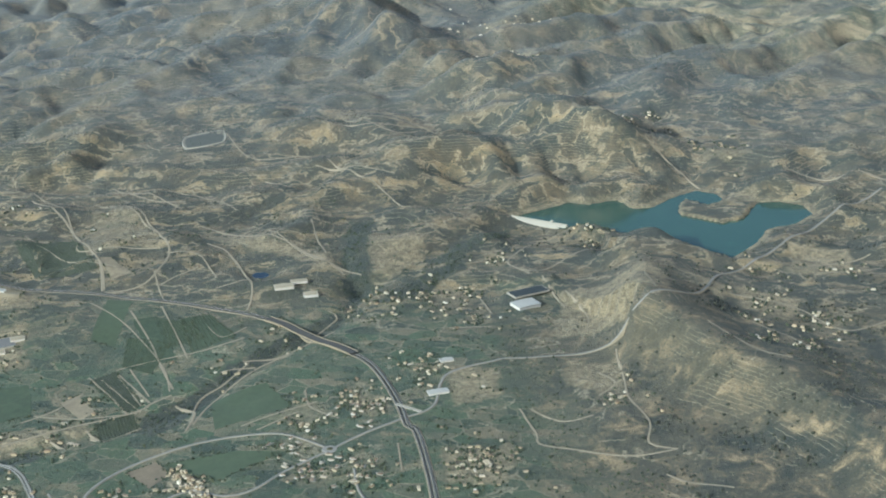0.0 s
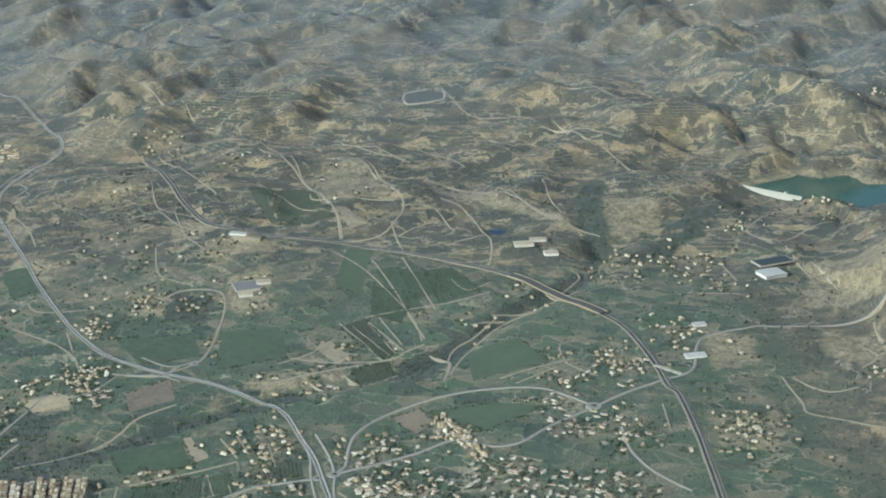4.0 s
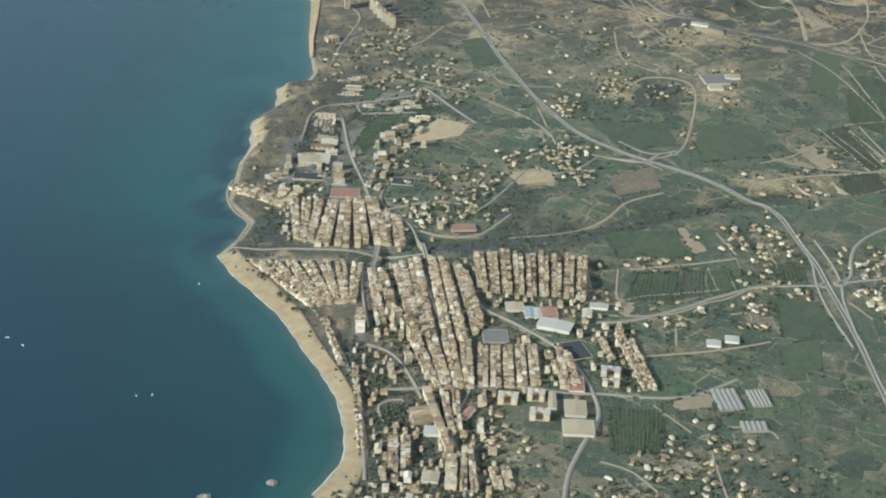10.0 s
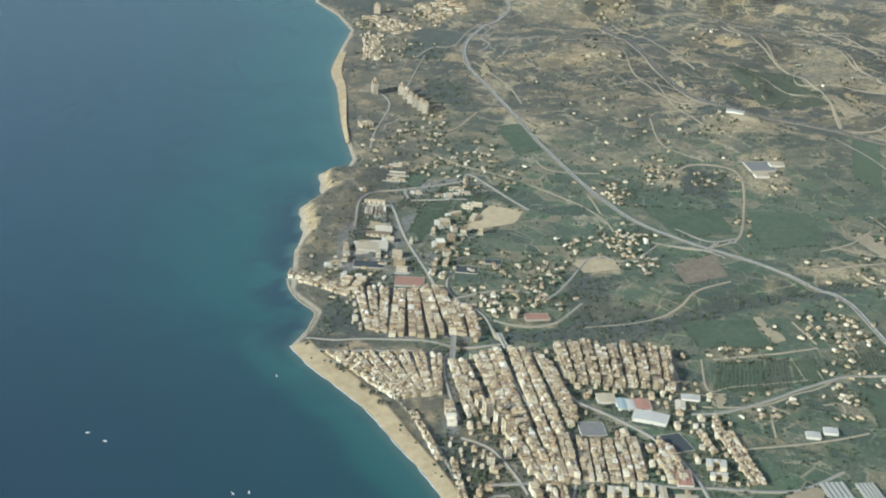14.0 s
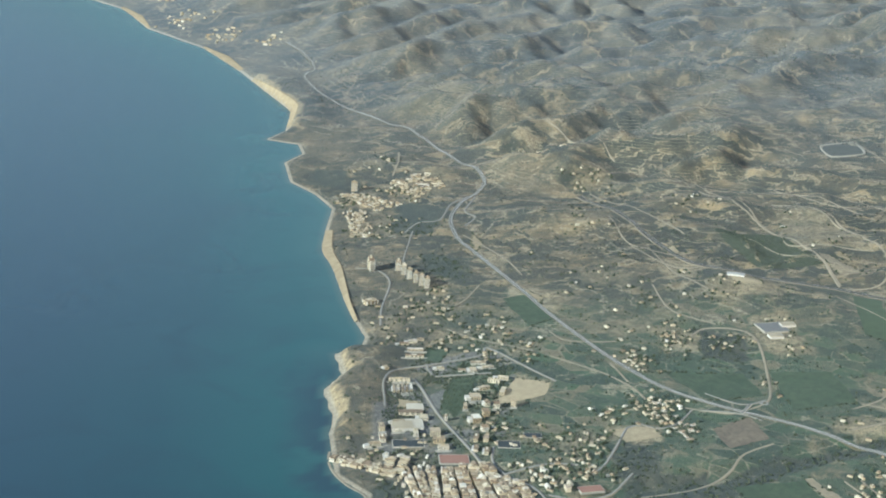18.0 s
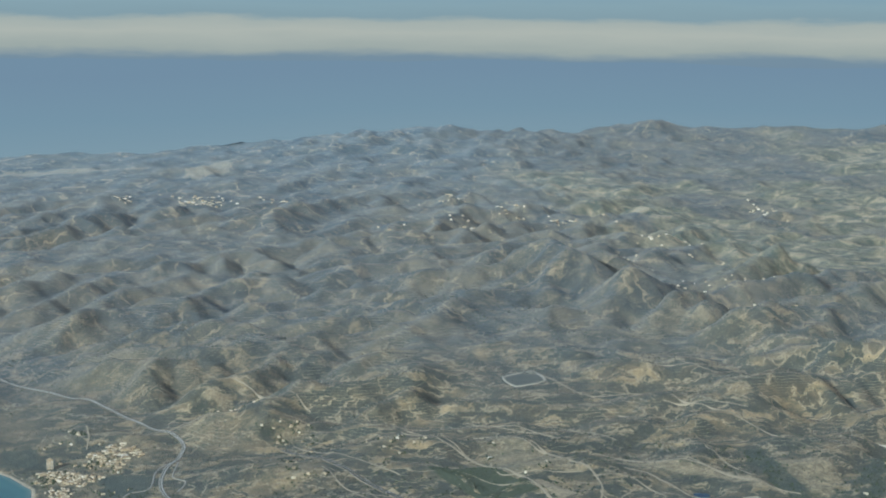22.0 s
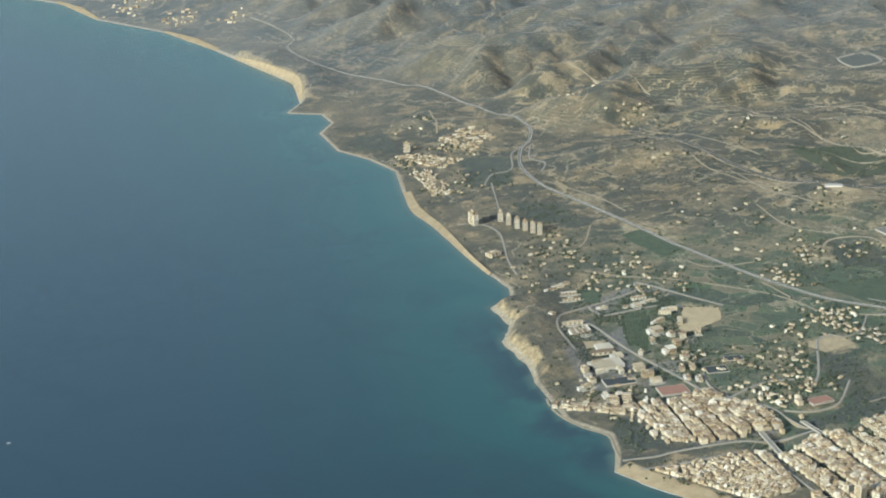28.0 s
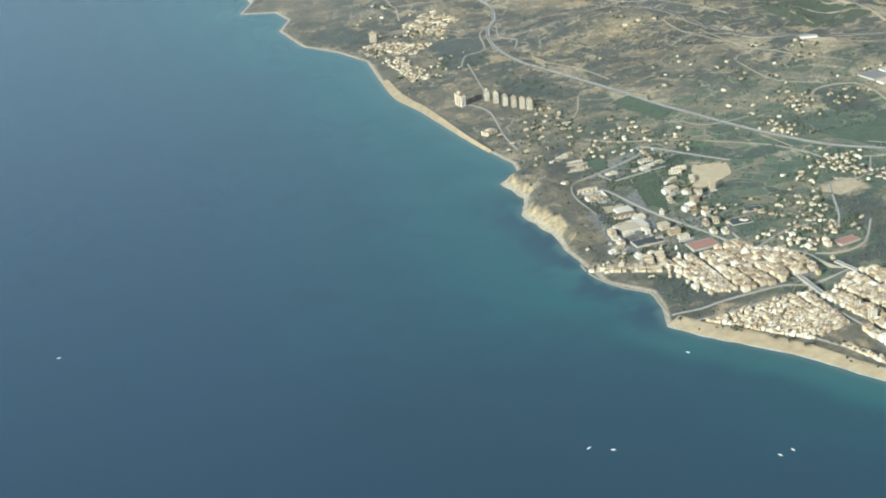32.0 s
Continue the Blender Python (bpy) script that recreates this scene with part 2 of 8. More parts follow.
# ---- plan: roads as (name, width, surface, way points) ----
ROADS = [
    ('motorway', 2.3, 'asphalt', [(84.4, 297.4), (99.4, 248.8), (112.4, 213.4), (123.7, 196.4), (146.9, 187.1), (166.9, 179.7), (187.4, 169.3), (206.8, 159.8), (221.8, 151.3), (230.2, 141.1), (239.8, 128.0), (248.9, 115.3), (256.1, 104.5), (260.2, 89.2), (262.9, 69.5), (263.7, 50.8), (265.6, 47.8), (266.0, 32.0), (265.2, 3.2), (262.6, -34.9), (254.3, -80.9)]),
    ('bypass_road', 1.6, 'pale', [(-61.8, 598.8), (-49.9, 571.1), (-41.5, 538.2), (-45.6, 520.8), (-31.2, 473.9), (0.7, 417.5), (10.6, 408.0), (26.9, 370.0), (44.2, 327.0), (41.9, 303.9), (34.7, 288.3), (29.5, 262.2), (31.5, 236.2), (37.4, 218.9), (44.6, 199.3), (52.9, 177.6), (61.0, 154.2), (72.1, 126.8), (81.8, 106.7), (92.4, 90.4), (103.8, 80.4), (112.9, 74.4), (125.3, 67.6), (133.9, 59.8), (141.5, 54.0), (148.9, 43.3), (153.5, 29.2), (157.8, 15.8), (160.3, 1.2), (162.7, -12.8), (165.0, -27.3), (168.3, -49.0), (171.9, -73.8), (176.0, -106.0)]),
    ('loop_road', 1.0, 'pale', [(162.8, 6.0), (166.1, 10.8), (167.5, 22.3), (170.3, 30.6), (178.2, 40.9), (188.6, 47.6), (200.8, 53.1), (212.7, 54.6), (225.7, 52.3), (233.0, 46.5), (239.1, 39.4)]),
    ('hill_road', 0.9, 'pale', [(163.6, 6.9), (176.2, 12.0), (185.8, 16.3), (197.4, 22.5), (207.5, 16.5), (215.6, 18.4), (225.0, 28.0), (238.9, 38.7), (251.6, 48.6), (263.3, 56.1), (269.0, 59.0), (274.2, 65.0), (278.1, 79.6), (283.0, 87.7), (297.3, 94.3), (303.5, 96.9), (322.3, 95.1), (345.5, 95.3), (359.0, 101.6), (369.3, 109.7), (380.4, 126.2), (390.0, 143.8), (402.5, 155.7), (418.5, 170.4), (446.2, 196.6), (467.9, 216.0), (489.4, 232.8)]),
    ('town_link', 0.9, 'pale', [(159.9, 5.4), (157.3, 4.7), (142.0, 1.5), (130.8, -6.1), (122.1, -13.3), (109.4, -22.3), (100.3, -25.0)]),
    ('avenue', 1.0, 'pale', [(60.3, 2.0), (66.3, -10.0), (71.3, -21.8), (80.0, -28.5), (91.2, -38.5), (97.9, -49.9), (101.2, -59.0), (102.4, -68.2), (99.2, -80.1), (96.8, -91.4), (96.3, -103.7), (95.6, -115.2), (95.7, -122.6), (95.7, -144.2)]),
    ('cross_street', 0.9, 'pale', [(52.9, -61.5), (63.9, -59.7), (78.9, -57.7), (94.8, -58.7), (103.3, -57.5), (114.4, -57.0), (123.6, -54.4), (134.3, -45.5)]),
    ('farm_lane', 0.7, 'dirt', [(112.8, 75.7), (122.1, 85.1), (125.9, 107.1), (127.3, 129.6), (123.2, 139.2), (111.5, 140.3), (106.0, 133.7)]),
    ('farm_lane', 0.7, 'dirt', [(167.0, 182.7), (165.3, 206.3), (158.4, 230.1), (150.9, 255.4), (141.7, 274.3), (133.3, 290.1)]),
    ('farm_lane', 0.6, 'dirt', [(168.6, 180.9), (180.1, 184.0), (187.0, 193.4), (191.6, 213.0), (188.4, 230.2), (183.9, 247.7), (175.8, 268.9), (162.0, 280.2)]),
    ('farm_lane', 0.6, 'dirt', [(219.4, 156.5), (221.7, 169.7), (220.7, 184.0), (214.1, 209.5), (206.4, 219.7)]),
    ('farm_lane', 0.6, 'dirt', [(177.8, 160.8), (185.0, 135.0), (189.0, 113.3), (192.9, 94.9)]),
    ('farm_lane', 0.5, 'dirt', [(189.0, 163.8), (193.3, 142.7), (197.8, 117.9)]),
    ('farm_lane', 0.6, 'dirt', [(141.6, 63.7), (156.2, 70.8), (181.1, 80.3), (184.9, 84.3), (192.5, 90.5)]),
    ('farm_lane', 0.6, 'dirt', [(165.6, 109.6), (173.0, 93.6), (179.2, 78.2)]),
    ('farm_lane', 0.6, 'dirt', [(183.0, 71.7), (173.0, 62.1), (168.1, 66.3)]),
    ('farm_lane', 0.7, 'dirt', [(196.8, 62.6), (199.7, 77.1), (193.7, 83.9)]),
    ('farm_lane', 0.5, 'dirt', [(174.2, 113.8), (185.6, 118.1), (203.0, 122.8), (217.2, 130.5)]),
    ('river_lane', 0.6, 'dirt', [(198.9, 66.6), (206.2, 85.5), (217.4, 103.4), (228.4, 115.4), (248.3, 133.1)]),
    ('farm_lane', 0.6, 'dirt', [(113.3, 73.1), (100.7, 74.9), (95.3, 76.4)]),
    ('farm_lane', 0.5, 'dirt', [(58.5, 115.2), (73.1, 102.4), (81.6, 90.7), (84.3, 81.9)]),
    ('farm_lane', 0.5, 'dirt', [(76.8, 110.8), (80.8, 95.2)]),
    ('farm_lane', 0.6, 'dirt', [(75.0, 19.8), (88.6, 24.1), (100.8, 35.1), (107.1, 45.3), (116.8, 52.7)]),
    ('farm_lane', 0.5, 'dirt', [(103.4, -20.9), (117.4, -18.0), (127.6, -10.2), (133.5, -6.1), (140.4, 1.3)]),
    ('farm_lane', 0.5, 'dirt', [(108.0, 5.2), (125.8, 11.3), (136.4, 15.7)]),
    ('farm_lane', 0.5, 'dirt', [(111.3, -39.7), (124.9, -35.0), (134.6, -31.1), (143.0, -27.3)]),
    ('farm_lane', 0.5, 'dirt', [(120.0, -19.3), (120.1, -33.1)]),
    ('farm_lane', 0.5, 'dirt', [(131.2, -66.7), (139.5, -65.6), (142.5, -69.9)]),
    ('tarmac_lane', 0.8, 'pale', [(244.8, 24.1), (245.1, 10.6), (249.8, -2.2), (257.3, -12.8)]),
    ('west_drive', 0.8, 'pale', [(20.9, 100.0), (19.2, 107.1), (24.0, 109.8), (36.4, 115.6), (37.9, 122.0), (43.0, 116.0), (50.9, 104.3), (58.5, 94.2)]),
    ('west_drive', 0.7, 'pale', [(21.5, 98.7), (31.6, 99.6), (38.9, 99.9)]),
    ('boulevard', 0.9, 'pale', [(15.2, 96.5), (16.8, 91.9), (22.8, 68.9), (31.0, 45.7), (35.6, 31.8)]),
    ('ring_drive', 0.6, 'pale', [(19.1, 108.1), (10.2, 103.9), (6.0, 94.3), (6.4, 80.5), (6.7, 73.9)]),
    ('quay_road', 0.7, 'pale', [(2.1, 3.4), (10.2, 2.7), (17.5, 4.1), (34.0, 4.6), (44.5, 4.3), (54.2, 4.7)]),
    ('quay_road', 0.7, 'pale', [(5.2, -3.2), (17.1, -2.7), (31.8, -1.2), (41.0, -3.7)]),
    ('riverside_lane', 0.7, 'pale', [(37.4, 47.5), (36.8, 38.5), (40.2, 29.9), (47.2, 21.7), (54.1, 5.6)]),
    ('riverside_lane', 0.7, 'pale', [(80.4, 63.1), (76.3, 61.2), (72.0, 49.4), (67.8, 38.3), (63.6, 30.9)]),
    ('riverside_lane', 0.6, 'pale', [(74.4, 32.1), (67.2, 21.9), (58.3, 18.4), (50.6, 18.7)]),
    ('north_lane', 0.7, 'pale', [(37.1, 28.9), (41.5, 31.9), (52.1, 37.2), (60.0, 36.9)]),
    ('coast_path', 0.7, 'dirt', [(1.9, 4.8), (2.3, 12.2), (2.5, 19.4), (-2.6, 25.5), (-6.5, 33.0), (-8.3, 40.5), (-8.1, 46.2)]),
    ('promenade', 0.7, 'pale', [(10.7, -8.6), (18.9, -13.6), (25.9, -21.2), (31.9, -30.7), (37.4, -40.6), (42.8, -52.6), (46.9, -64.2), (49.5, -75.5), (52.3, -88.5), (53.9, -97.9)]),
    ('old_road', 0.7, 'pale', [(-6.8, 204.1), (1.2, 201.7), (6.3, 188.3), (3.9, 162.1), (3.9, 145.2)]),
    ('beach_lane', 0.5, 'pale', [(14.3, 246.4), (11.8, 221.8), (10.8, 209.0)]),
    ('slip_road', 0.7, 'pale', [(41.1, 299.4), (30.6, 285.6), (25.0, 260.0), (16.5, 257.4), (11.1, 244.4)]),
    ('slip_road', 0.7, 'pale', [(40.3, 295.0), (35.5, 273.1), (39.2, 261.8), (34.8, 250.9)]),
    ('dam_track', 0.5, 'dirt', [(339.1, 213.1), (326.7, 196.7), (319.6, 183.0), (326.8, 169.6), (338.6, 179.1), (355.4, 193.8)]),
    ('dam_track', 0.5, 'dirt', [(320.1, 179.9), (325.2, 167.0)]),
    ('hill_track', 0.5, 'dirt', [(338.6, 90.8), (335.6, 68.0), (334.1, 55.1), (335.9, 38.1), (332.8, 26.9), (339.9, 21.6)]),
    ('hill_track', 0.5, 'dirt', [(299.7, 57.7), (301.6, 40.9), (300.9, 33.1), (309.1, 27.7), (324.4, 20.9), (339.9, 21.6)]),
    ('hill_track', 0.5, 'dirt', [(388.1, 124.4), (399.7, 121.8), (410.5, 111.2), (419.9, 93.3), (436.4, 99.9)]),
    ('hill_track', 0.5, 'dirt', [(285.3, 128.4), (302.9, 126.0)]),
    ('hill_track', 0.5, 'dirt', [(158.1, 230.4), (165.7, 206.0), (167.7, 184.1)]),
    ('hill_track', 0.5, 'dirt', [(132.9, 300.0), (146.5, 274.8), (152.4, 252.2), (159.3, 226.8)]),
    ('hill_track', 0.5, 'dirt', [(204.8, 244.5), (220.4, 231.0), (239.4, 210.1), (256.7, 181.9)]),
    ('ridge_track', 0.5, 'dirt', [(268.9, 338.7), (289.5, 334.5), (311.5, 340.4)]),
    ('upper_track', 0.6, 'dirt', [(461.7, 266.6), (477.9, 254.8), (495.5, 242.8)]),
    ('upper_track', 0.6, 'dirt', [(402.5, 293.6), (411.5, 279.3), (419.1, 261.7)]),
    ('far_track', 0.6, 'dirt', [(5.2, 326.2), (7.5, 343.3), (7.5, 363.3)]),
    ('slip_road', 0.7, 'pale', [(154.5, 27.7), (156.6, 16.7), (156.9, 5.5), (158.8, -9.6), (162.9, -27.6)]),
    ('slip_road', 0.7, 'pale', [(158.1, 30.0), (161.8, 17.4), (163.3, 6.5), (163.0, -4.4), (164.6, -24.6)]),
    ('slip_road', 0.6, 'pale', [(103.3, 88.6), (113.1, 80.4), (120.8, 84.6)]),
    ('slip_road', 0.6, 'pale', [(99.5, 75.0), (109.8, 73.9), (116.7, 68.9)]),
    ('village_lane', 0.5, 'pale', [(97.2, 75.1), (91.2, 65.0), (84.7, 61.3), (79.1, 65.6)]),
    ('town_street', 0.7, 'pale', [(39.2, -0.9), (39.1, -9.9), (42.0, -23.8), (44.6, -34.4)]),
    ('town_street', 0.6, 'pale', [(52.2, 2.1), (60.3, -24.4), (71.3, -54.0), (71.9, -63.5), (69.5, -75.3), (74.2, -90.1), (76.3, -106.1), (80.5, -120.8)]),
    ('town_street', 0.6, 'pale', [(54.5, -74.8), (52.5, -68.2), (57.3, -65.2), (60.7, -74.1)]),
    ('town_street', 0.6, 'pale', [(45.6, -42.1), (52.8, -46.3), (59.2, -57.8), (61.8, -64.7)]),
    ('port_road', 0.7, 'pale', [(53.5, -109.1), (49.6, -115.2), (51.9, -123.7)]),
    ('farm_lane', 0.42, 'dirt', [(158.7, 244.4), (156.0, 223.1), (170.2, 219.8), (187.7, 218.5)]),
    ('farm_lane', 0.42, 'dirt', [(190.6, 213.0), (203.0, 206.3), (209.3, 184.1)]),
    ('farm_lane', 0.42, 'dirt', [(186.0, 193.4), (189.5, 169.4)]),
    ('farm_lane', 0.42, 'dirt', [(188.5, 184.1), (202.1, 196.6)]),
    ('farm_lane', 0.42, 'dirt', [(208.4, 175.3), (221.4, 181.0)]),
    ('farm_lane', 0.42, 'dirt', [(248.5, 236.9), (249.2, 219.7), (251.5, 200.0)]),
    ('farm_lane', 0.42, 'dirt', [(232.6, 293.4), (243.1, 281.2)]),
    ('farm_lane', 0.42, 'dirt', [(272.3, 361.8), (277.5, 345.5), (303.3, 344.8), (312.2, 337.7)]),
    ('farm_lane', 0.42, 'dirt', [(205.1, 143.0), (209.8, 132.9), (218.5, 140.9)]),
    ('farm_lane', 0.42, 'dirt', [(242.5, 133.2), (250.6, 146.2), (247.6, 151.6)]),
    ('farm_lane', 0.42, 'dirt', [(174.8, 109.2), (183.1, 84.4)]),
    ('farm_lane', 0.42, 'dirt', [(178.8, 113.6), (185.4, 90.8)]),
    ('farm_lane', 0.42, 'dirt', [(145.9, 79.7), (156.7, 87.9), (164.2, 98.5)]),
    ('farm_lane', 0.42, 'dirt', [(152.8, 70.9), (160.9, 58.5)]),
    ('farm_lane', 0.42, 'dirt', [(166.6, 70.5), (172.8, 60.1)]),
    ('farm_lane', 0.42, 'dirt', [(213.6, 61.5), (224.7, 67.4), (237.8, 73.7)]),
    ('farm_lane', 0.42, 'dirt', [(218.1, 57.1), (231.5, 67.2)]),
    ('farm_lane', 0.42, 'dirt', [(208.3, 103.5), (219.9, 108.1)]),
    ('farm_lane', 0.42, 'dirt', [(211.4, 10.6), (219.9, 6.7)]),
    ('farm_lane', 0.42, 'dirt', [(259.3, 38.9), (258.2, 20.7)]),
    ('farm_lane', 0.42, 'dirt', [(188.4, -4.6), (180.0, -16.3), (174.1, -17.5)]),
    ('farm_lane', 0.42, 'dirt', [(105.1, 4.6), (105.6, -11.9), (112.1, -9.1), (132.3, -1.9)]),
    ('farm_lane', 0.42, 'dirt', [(128.7, 9.4), (130.9, -2.2)]),
    ('farm_lane', 0.42, 'dirt', [(134.8, 3.1), (136.5, -4.0)]),
    ('farm_lane', 0.42, 'dirt', [(133.6, -14.7), (138.5, -13.7), (138.9, -17.8)]),
    ('farm_lane', 0.42, 'dirt', [(120.2, -17.4), (124.9, -20.6)]),
    ('farm_lane', 0.42, 'dirt', [(131.3, 29.1), (136.6, 17.3)]),
    ('farm_lane', 0.42, 'dirt', [(135.9, 30.1), (139.7, 19.7)]),
    ('farm_lane', 0.42, 'dirt', [(144.7, 25.7), (147.2, 12.1)]),
    ('farm_lane', 0.42, 'dirt', [(357.6, 125.6), (355.3, 102.4)]),
    ('farm_lane', 0.42, 'dirt', [(334.5, 150.3), (337.5, 127.1), (333.0, 112.1)]),
    ('farm_lane', 0.42, 'dirt', [(328.7, 163.3), (332.1, 139.4)]),
    ('farm_lane', 0.42, 'dirt', [(304.1, 156.5), (305.3, 139.2)]),
    ('farm_lane', 0.42, 'dirt', [(163.2, 170.7), (171.7, 158.3), (182.0, 136.5), (189.9, 111.5), (191.9, 93.2)]),
    ('farm_lane', 0.42, 'dirt', [(169.8, 107.0), (181.3, 83.0)]),
    ('farm_lane', 0.42, 'dirt', [(175.2, 110.2), (185.7, 86.2)]),
    ('farm_lane', 0.42, 'dirt', [(149.8, 84.2), (164.0, 78.9), (179.7, 79.3)]),
    ('farm_lane', 0.42, 'dirt', [(198.9, 68.4), (200.8, 86.8), (210.1, 98.0), (217.9, 110.4)]),
    ('farm_lane', 0.42, 'dirt', [(234.9, 83.7), (235.7, 70.3), (243.6, 60.2)]),
    ('farm_lane', 0.42, 'dirt', [(216.0, 110.8), (233.4, 117.1)]),
    ('farm_lane', 0.42, 'dirt', [(164.2, -4.3), (169.2, -12.6)]),
    ('farm_lane', 0.42, 'dirt', [(170.3, -29.4), (174.6, -39.4)]),
    ('farm_lane', 0.42, 'dirt', [(180.6, -11.1), (184.4, -24.9), (187.9, -27.3)]),
    ('farm_lane', 0.42, 'dirt', [(127.7, -78.5), (130.3, -95.1), (132.8, -108.4), (133.9, -116.1)]),
    ('farm_lane', 0.42, 'dirt', [(117.4, -97.4), (121.5, -108.5), (122.2, -118.1)]),
    ('farm_lane', 0.42, 'dirt', [(133.2, -102.5), (147.0, -101.1)]),
    ('farm_lane', 0.42, 'dirt', [(114.7, -60.3), (123.2, -70.3)]),
    ('farm_lane', 0.42, 'dirt', [(103.3, -85.4), (110.5, -88.3), (117.4, -97.4)]),
    ('farm_lane', 0.42, 'dirt', [(28.6, 162.1), (33.1, 168.7), (38.0, 182.1)]),
    ('farm_lane', 0.42, 'dirt', [(59.9, 137.0), (65.4, 129.2), (80.9, 129.3)]),
    ('farm_lane', 0.42, 'dirt', [(26.0, 140.6), (36.8, 129.3), (53.2, 119.5)]),
    ('farm_lane', 0.42, 'dirt', [(99.3, 180.5), (103.2, 154.7), (115.7, 143.9)]),
    ('farm_lane', 0.42, 'dirt', [(102.8, 219.5), (110.4, 188.4), (117.8, 172.6)]),
    ('farm_lane', 0.42, 'dirt', [(91.3, 250.7), (96.9, 222.3), (111.8, 212.5)]),
    ('farm_lane', 0.42, 'dirt', [(68.9, 254.4), (89.4, 261.1)]),
    ('farm_lane', 0.42, 'dirt', [(33.7, 239.3), (46.4, 215.6), (53.9, 192.3)]),
    ('farm_lane', 0.42, 'dirt', [(89.2, 301.0), (103.2, 265.0), (118.5, 233.2)]),
    ('farm_lane', 0.42, 'dirt', [(139.2, 235.0), (152.6, 214.6), (171.6, 202.0)]),
    ('farm_lane', 0.42, 'dirt', [(174.6, 267.1), (186.1, 238.4)]),
    ('farm_lane', 0.42, 'dirt', [(96.5, 219.0), (110.3, 198.8), (127.5, 199.5)]),
    ('farm_lane', 0.42, 'dirt', [(164.1, 295.4), (182.2, 287.9), (196.7, 267.7)]),
    ('farm_lane', 0.42, 'dirt', [(210.1, 239.7), (224.5, 226.0)]),
    ('farm_lane', 0.42, 'dirt', [(218.1, 356.0), (227.4, 322.4), (253.9, 320.9)]),
    ('farm_lane', 0.42, 'dirt', [(67.3, 387.7), (86.2, 364.1), (103.1, 333.7)]),
    ('farm_lane', 0.42, 'dirt', [(260.5, 301.0), (276.7, 274.1), (289.9, 244.5)]),
    ('farm_lane', 0.42, 'dirt', [(386.9, 95.6), (395.7, 81.2), (399.6, 70.8)]),
    ('farm_lane', 0.42, 'dirt', [(366.4, 80.3), (375.0, 59.9), (385.7, 53.2)]),
    ('farm_lane', 0.42, 'dirt', [(429.8, 158.4), (446.3, 160.7), (456.8, 164.5)]),
    ('farm_lane', 0.42, 'dirt', [(427.8, 146.8), (441.9, 149.5), (456.2, 152.1)]),
    ('farm_lane', 0.42, 'dirt', [(332.8, 8.3), (338.6, 0.1), (348.4, -5.2)]),
    ('farm_lane', 0.42, 'dirt', [(329.8, 78.3), (333.0, 68.5), (325.7, 61.1)]),
    ('farm_lane', 0.42, 'dirt', [(303.1, 57.0), (311.7, 47.0), (320.6, 47.3)]),
    ('farm_lane', 0.42, 'dirt', [(231.4, 225.3), (247.2, 195.7), (263.0, 180.9)]),
    ('farm_lane', 0.42, 'dirt', [(191.1, 292.7), (205.5, 283.7), (219.2, 261.9)]),
    ('farm_lane', 0.42, 'dirt', [(166.6, 305.7), (181.5, 282.7), (198.2, 275.8)]),
    ('farm_lane', 0.42, 'dirt', [(255.0, 296.3), (274.1, 287.8), (287.9, 278.8)]),
    ('farm_lane', 0.42, 'dirt', [(282.1, 338.7), (293.8, 326.6), (311.0, 336.6)]),
    ('quarry_track', 1.0, 'dirt', [(306.7, 573.4), (297.4, 541.6)]),
]
BARE = [
    [(47, 99), (58, 93), (55, 84), (46, 78), (38, 75), (45, 89)],
    [(70, 61), (84, 64), (87, 58), (82, 51), (75, 53)],
    [(206, 239), (225, 226), (244, 206), (258, 185), (256, 177), (239, 200), (219, 214), (205, 227)],
    [(269, 210), (286, 213), (287, 195), (274, 177), (269, 182)],
    [(160, 277), (176, 269), (189, 220), (165, 223), (160, 241)],
    [(269, 218), (289, 214), (287, 192), (274, 182), (268, 192)],
    [(332, 151), (366, 143), (364, 111), (346, 104), (324, 114)],
    [(283, 90), (298, 89), (296, 67), (279, 62)],
    [(321, 90), (337, 86), (333, 64), (319, 71)],
    [(124, 190), (147, 184), (143, 167), (126, 170)],
    [(102, 207), (117, 206), (116, 184), (105, 186)],
    [(272, 35), (292, 33), (288, 10), (269, 10)],
    [(164, 79), (168, 72), (164, 66), (160, 71)],
    [(139, 74), (151, 75), (151, 65), (141, 63)],
    [(50, 348), (80, 320), (70, 292), (51, 304), (45, 326)],
    [(51, 187), (69, 170), (63, 154), (48, 166)],
    [(127, 149), (141, 153), (142, 124), (129, 123)],
    [(94, 140), (108, 136), (107, 122), (97, 125)],
    [(137, 69), (159, 74), (158, 64), (138, 61)],
    [(250, 76), (258, 72), (254, 59), (248, 63)],
    [(428, 178), (453, 172), (440, 144), (420, 149)],
    [(394, 137), (414, 121), (403, 102), (388, 111)],
    [(374, 142), (391, 132), (384, 117)],
    [(39, 222), (53, 216), (47, 198), (38, 206)],
    [(20, 339), (35, 322), (26, 293), (10, 306)],
]
RIDGE_BARE = [
    [(477, 571), (516, 595), (532, 564), (569, 568), (566, 538), (531, 528), (504, 544)],
    [(137, 1101), (162, 1190), (202, 1241), (190, 1139), (150, 1087)],
    [(-40, 1190), (0, 1225), (60, 1215), (118, 1190), (100, 1170), (20, 1180)],
]
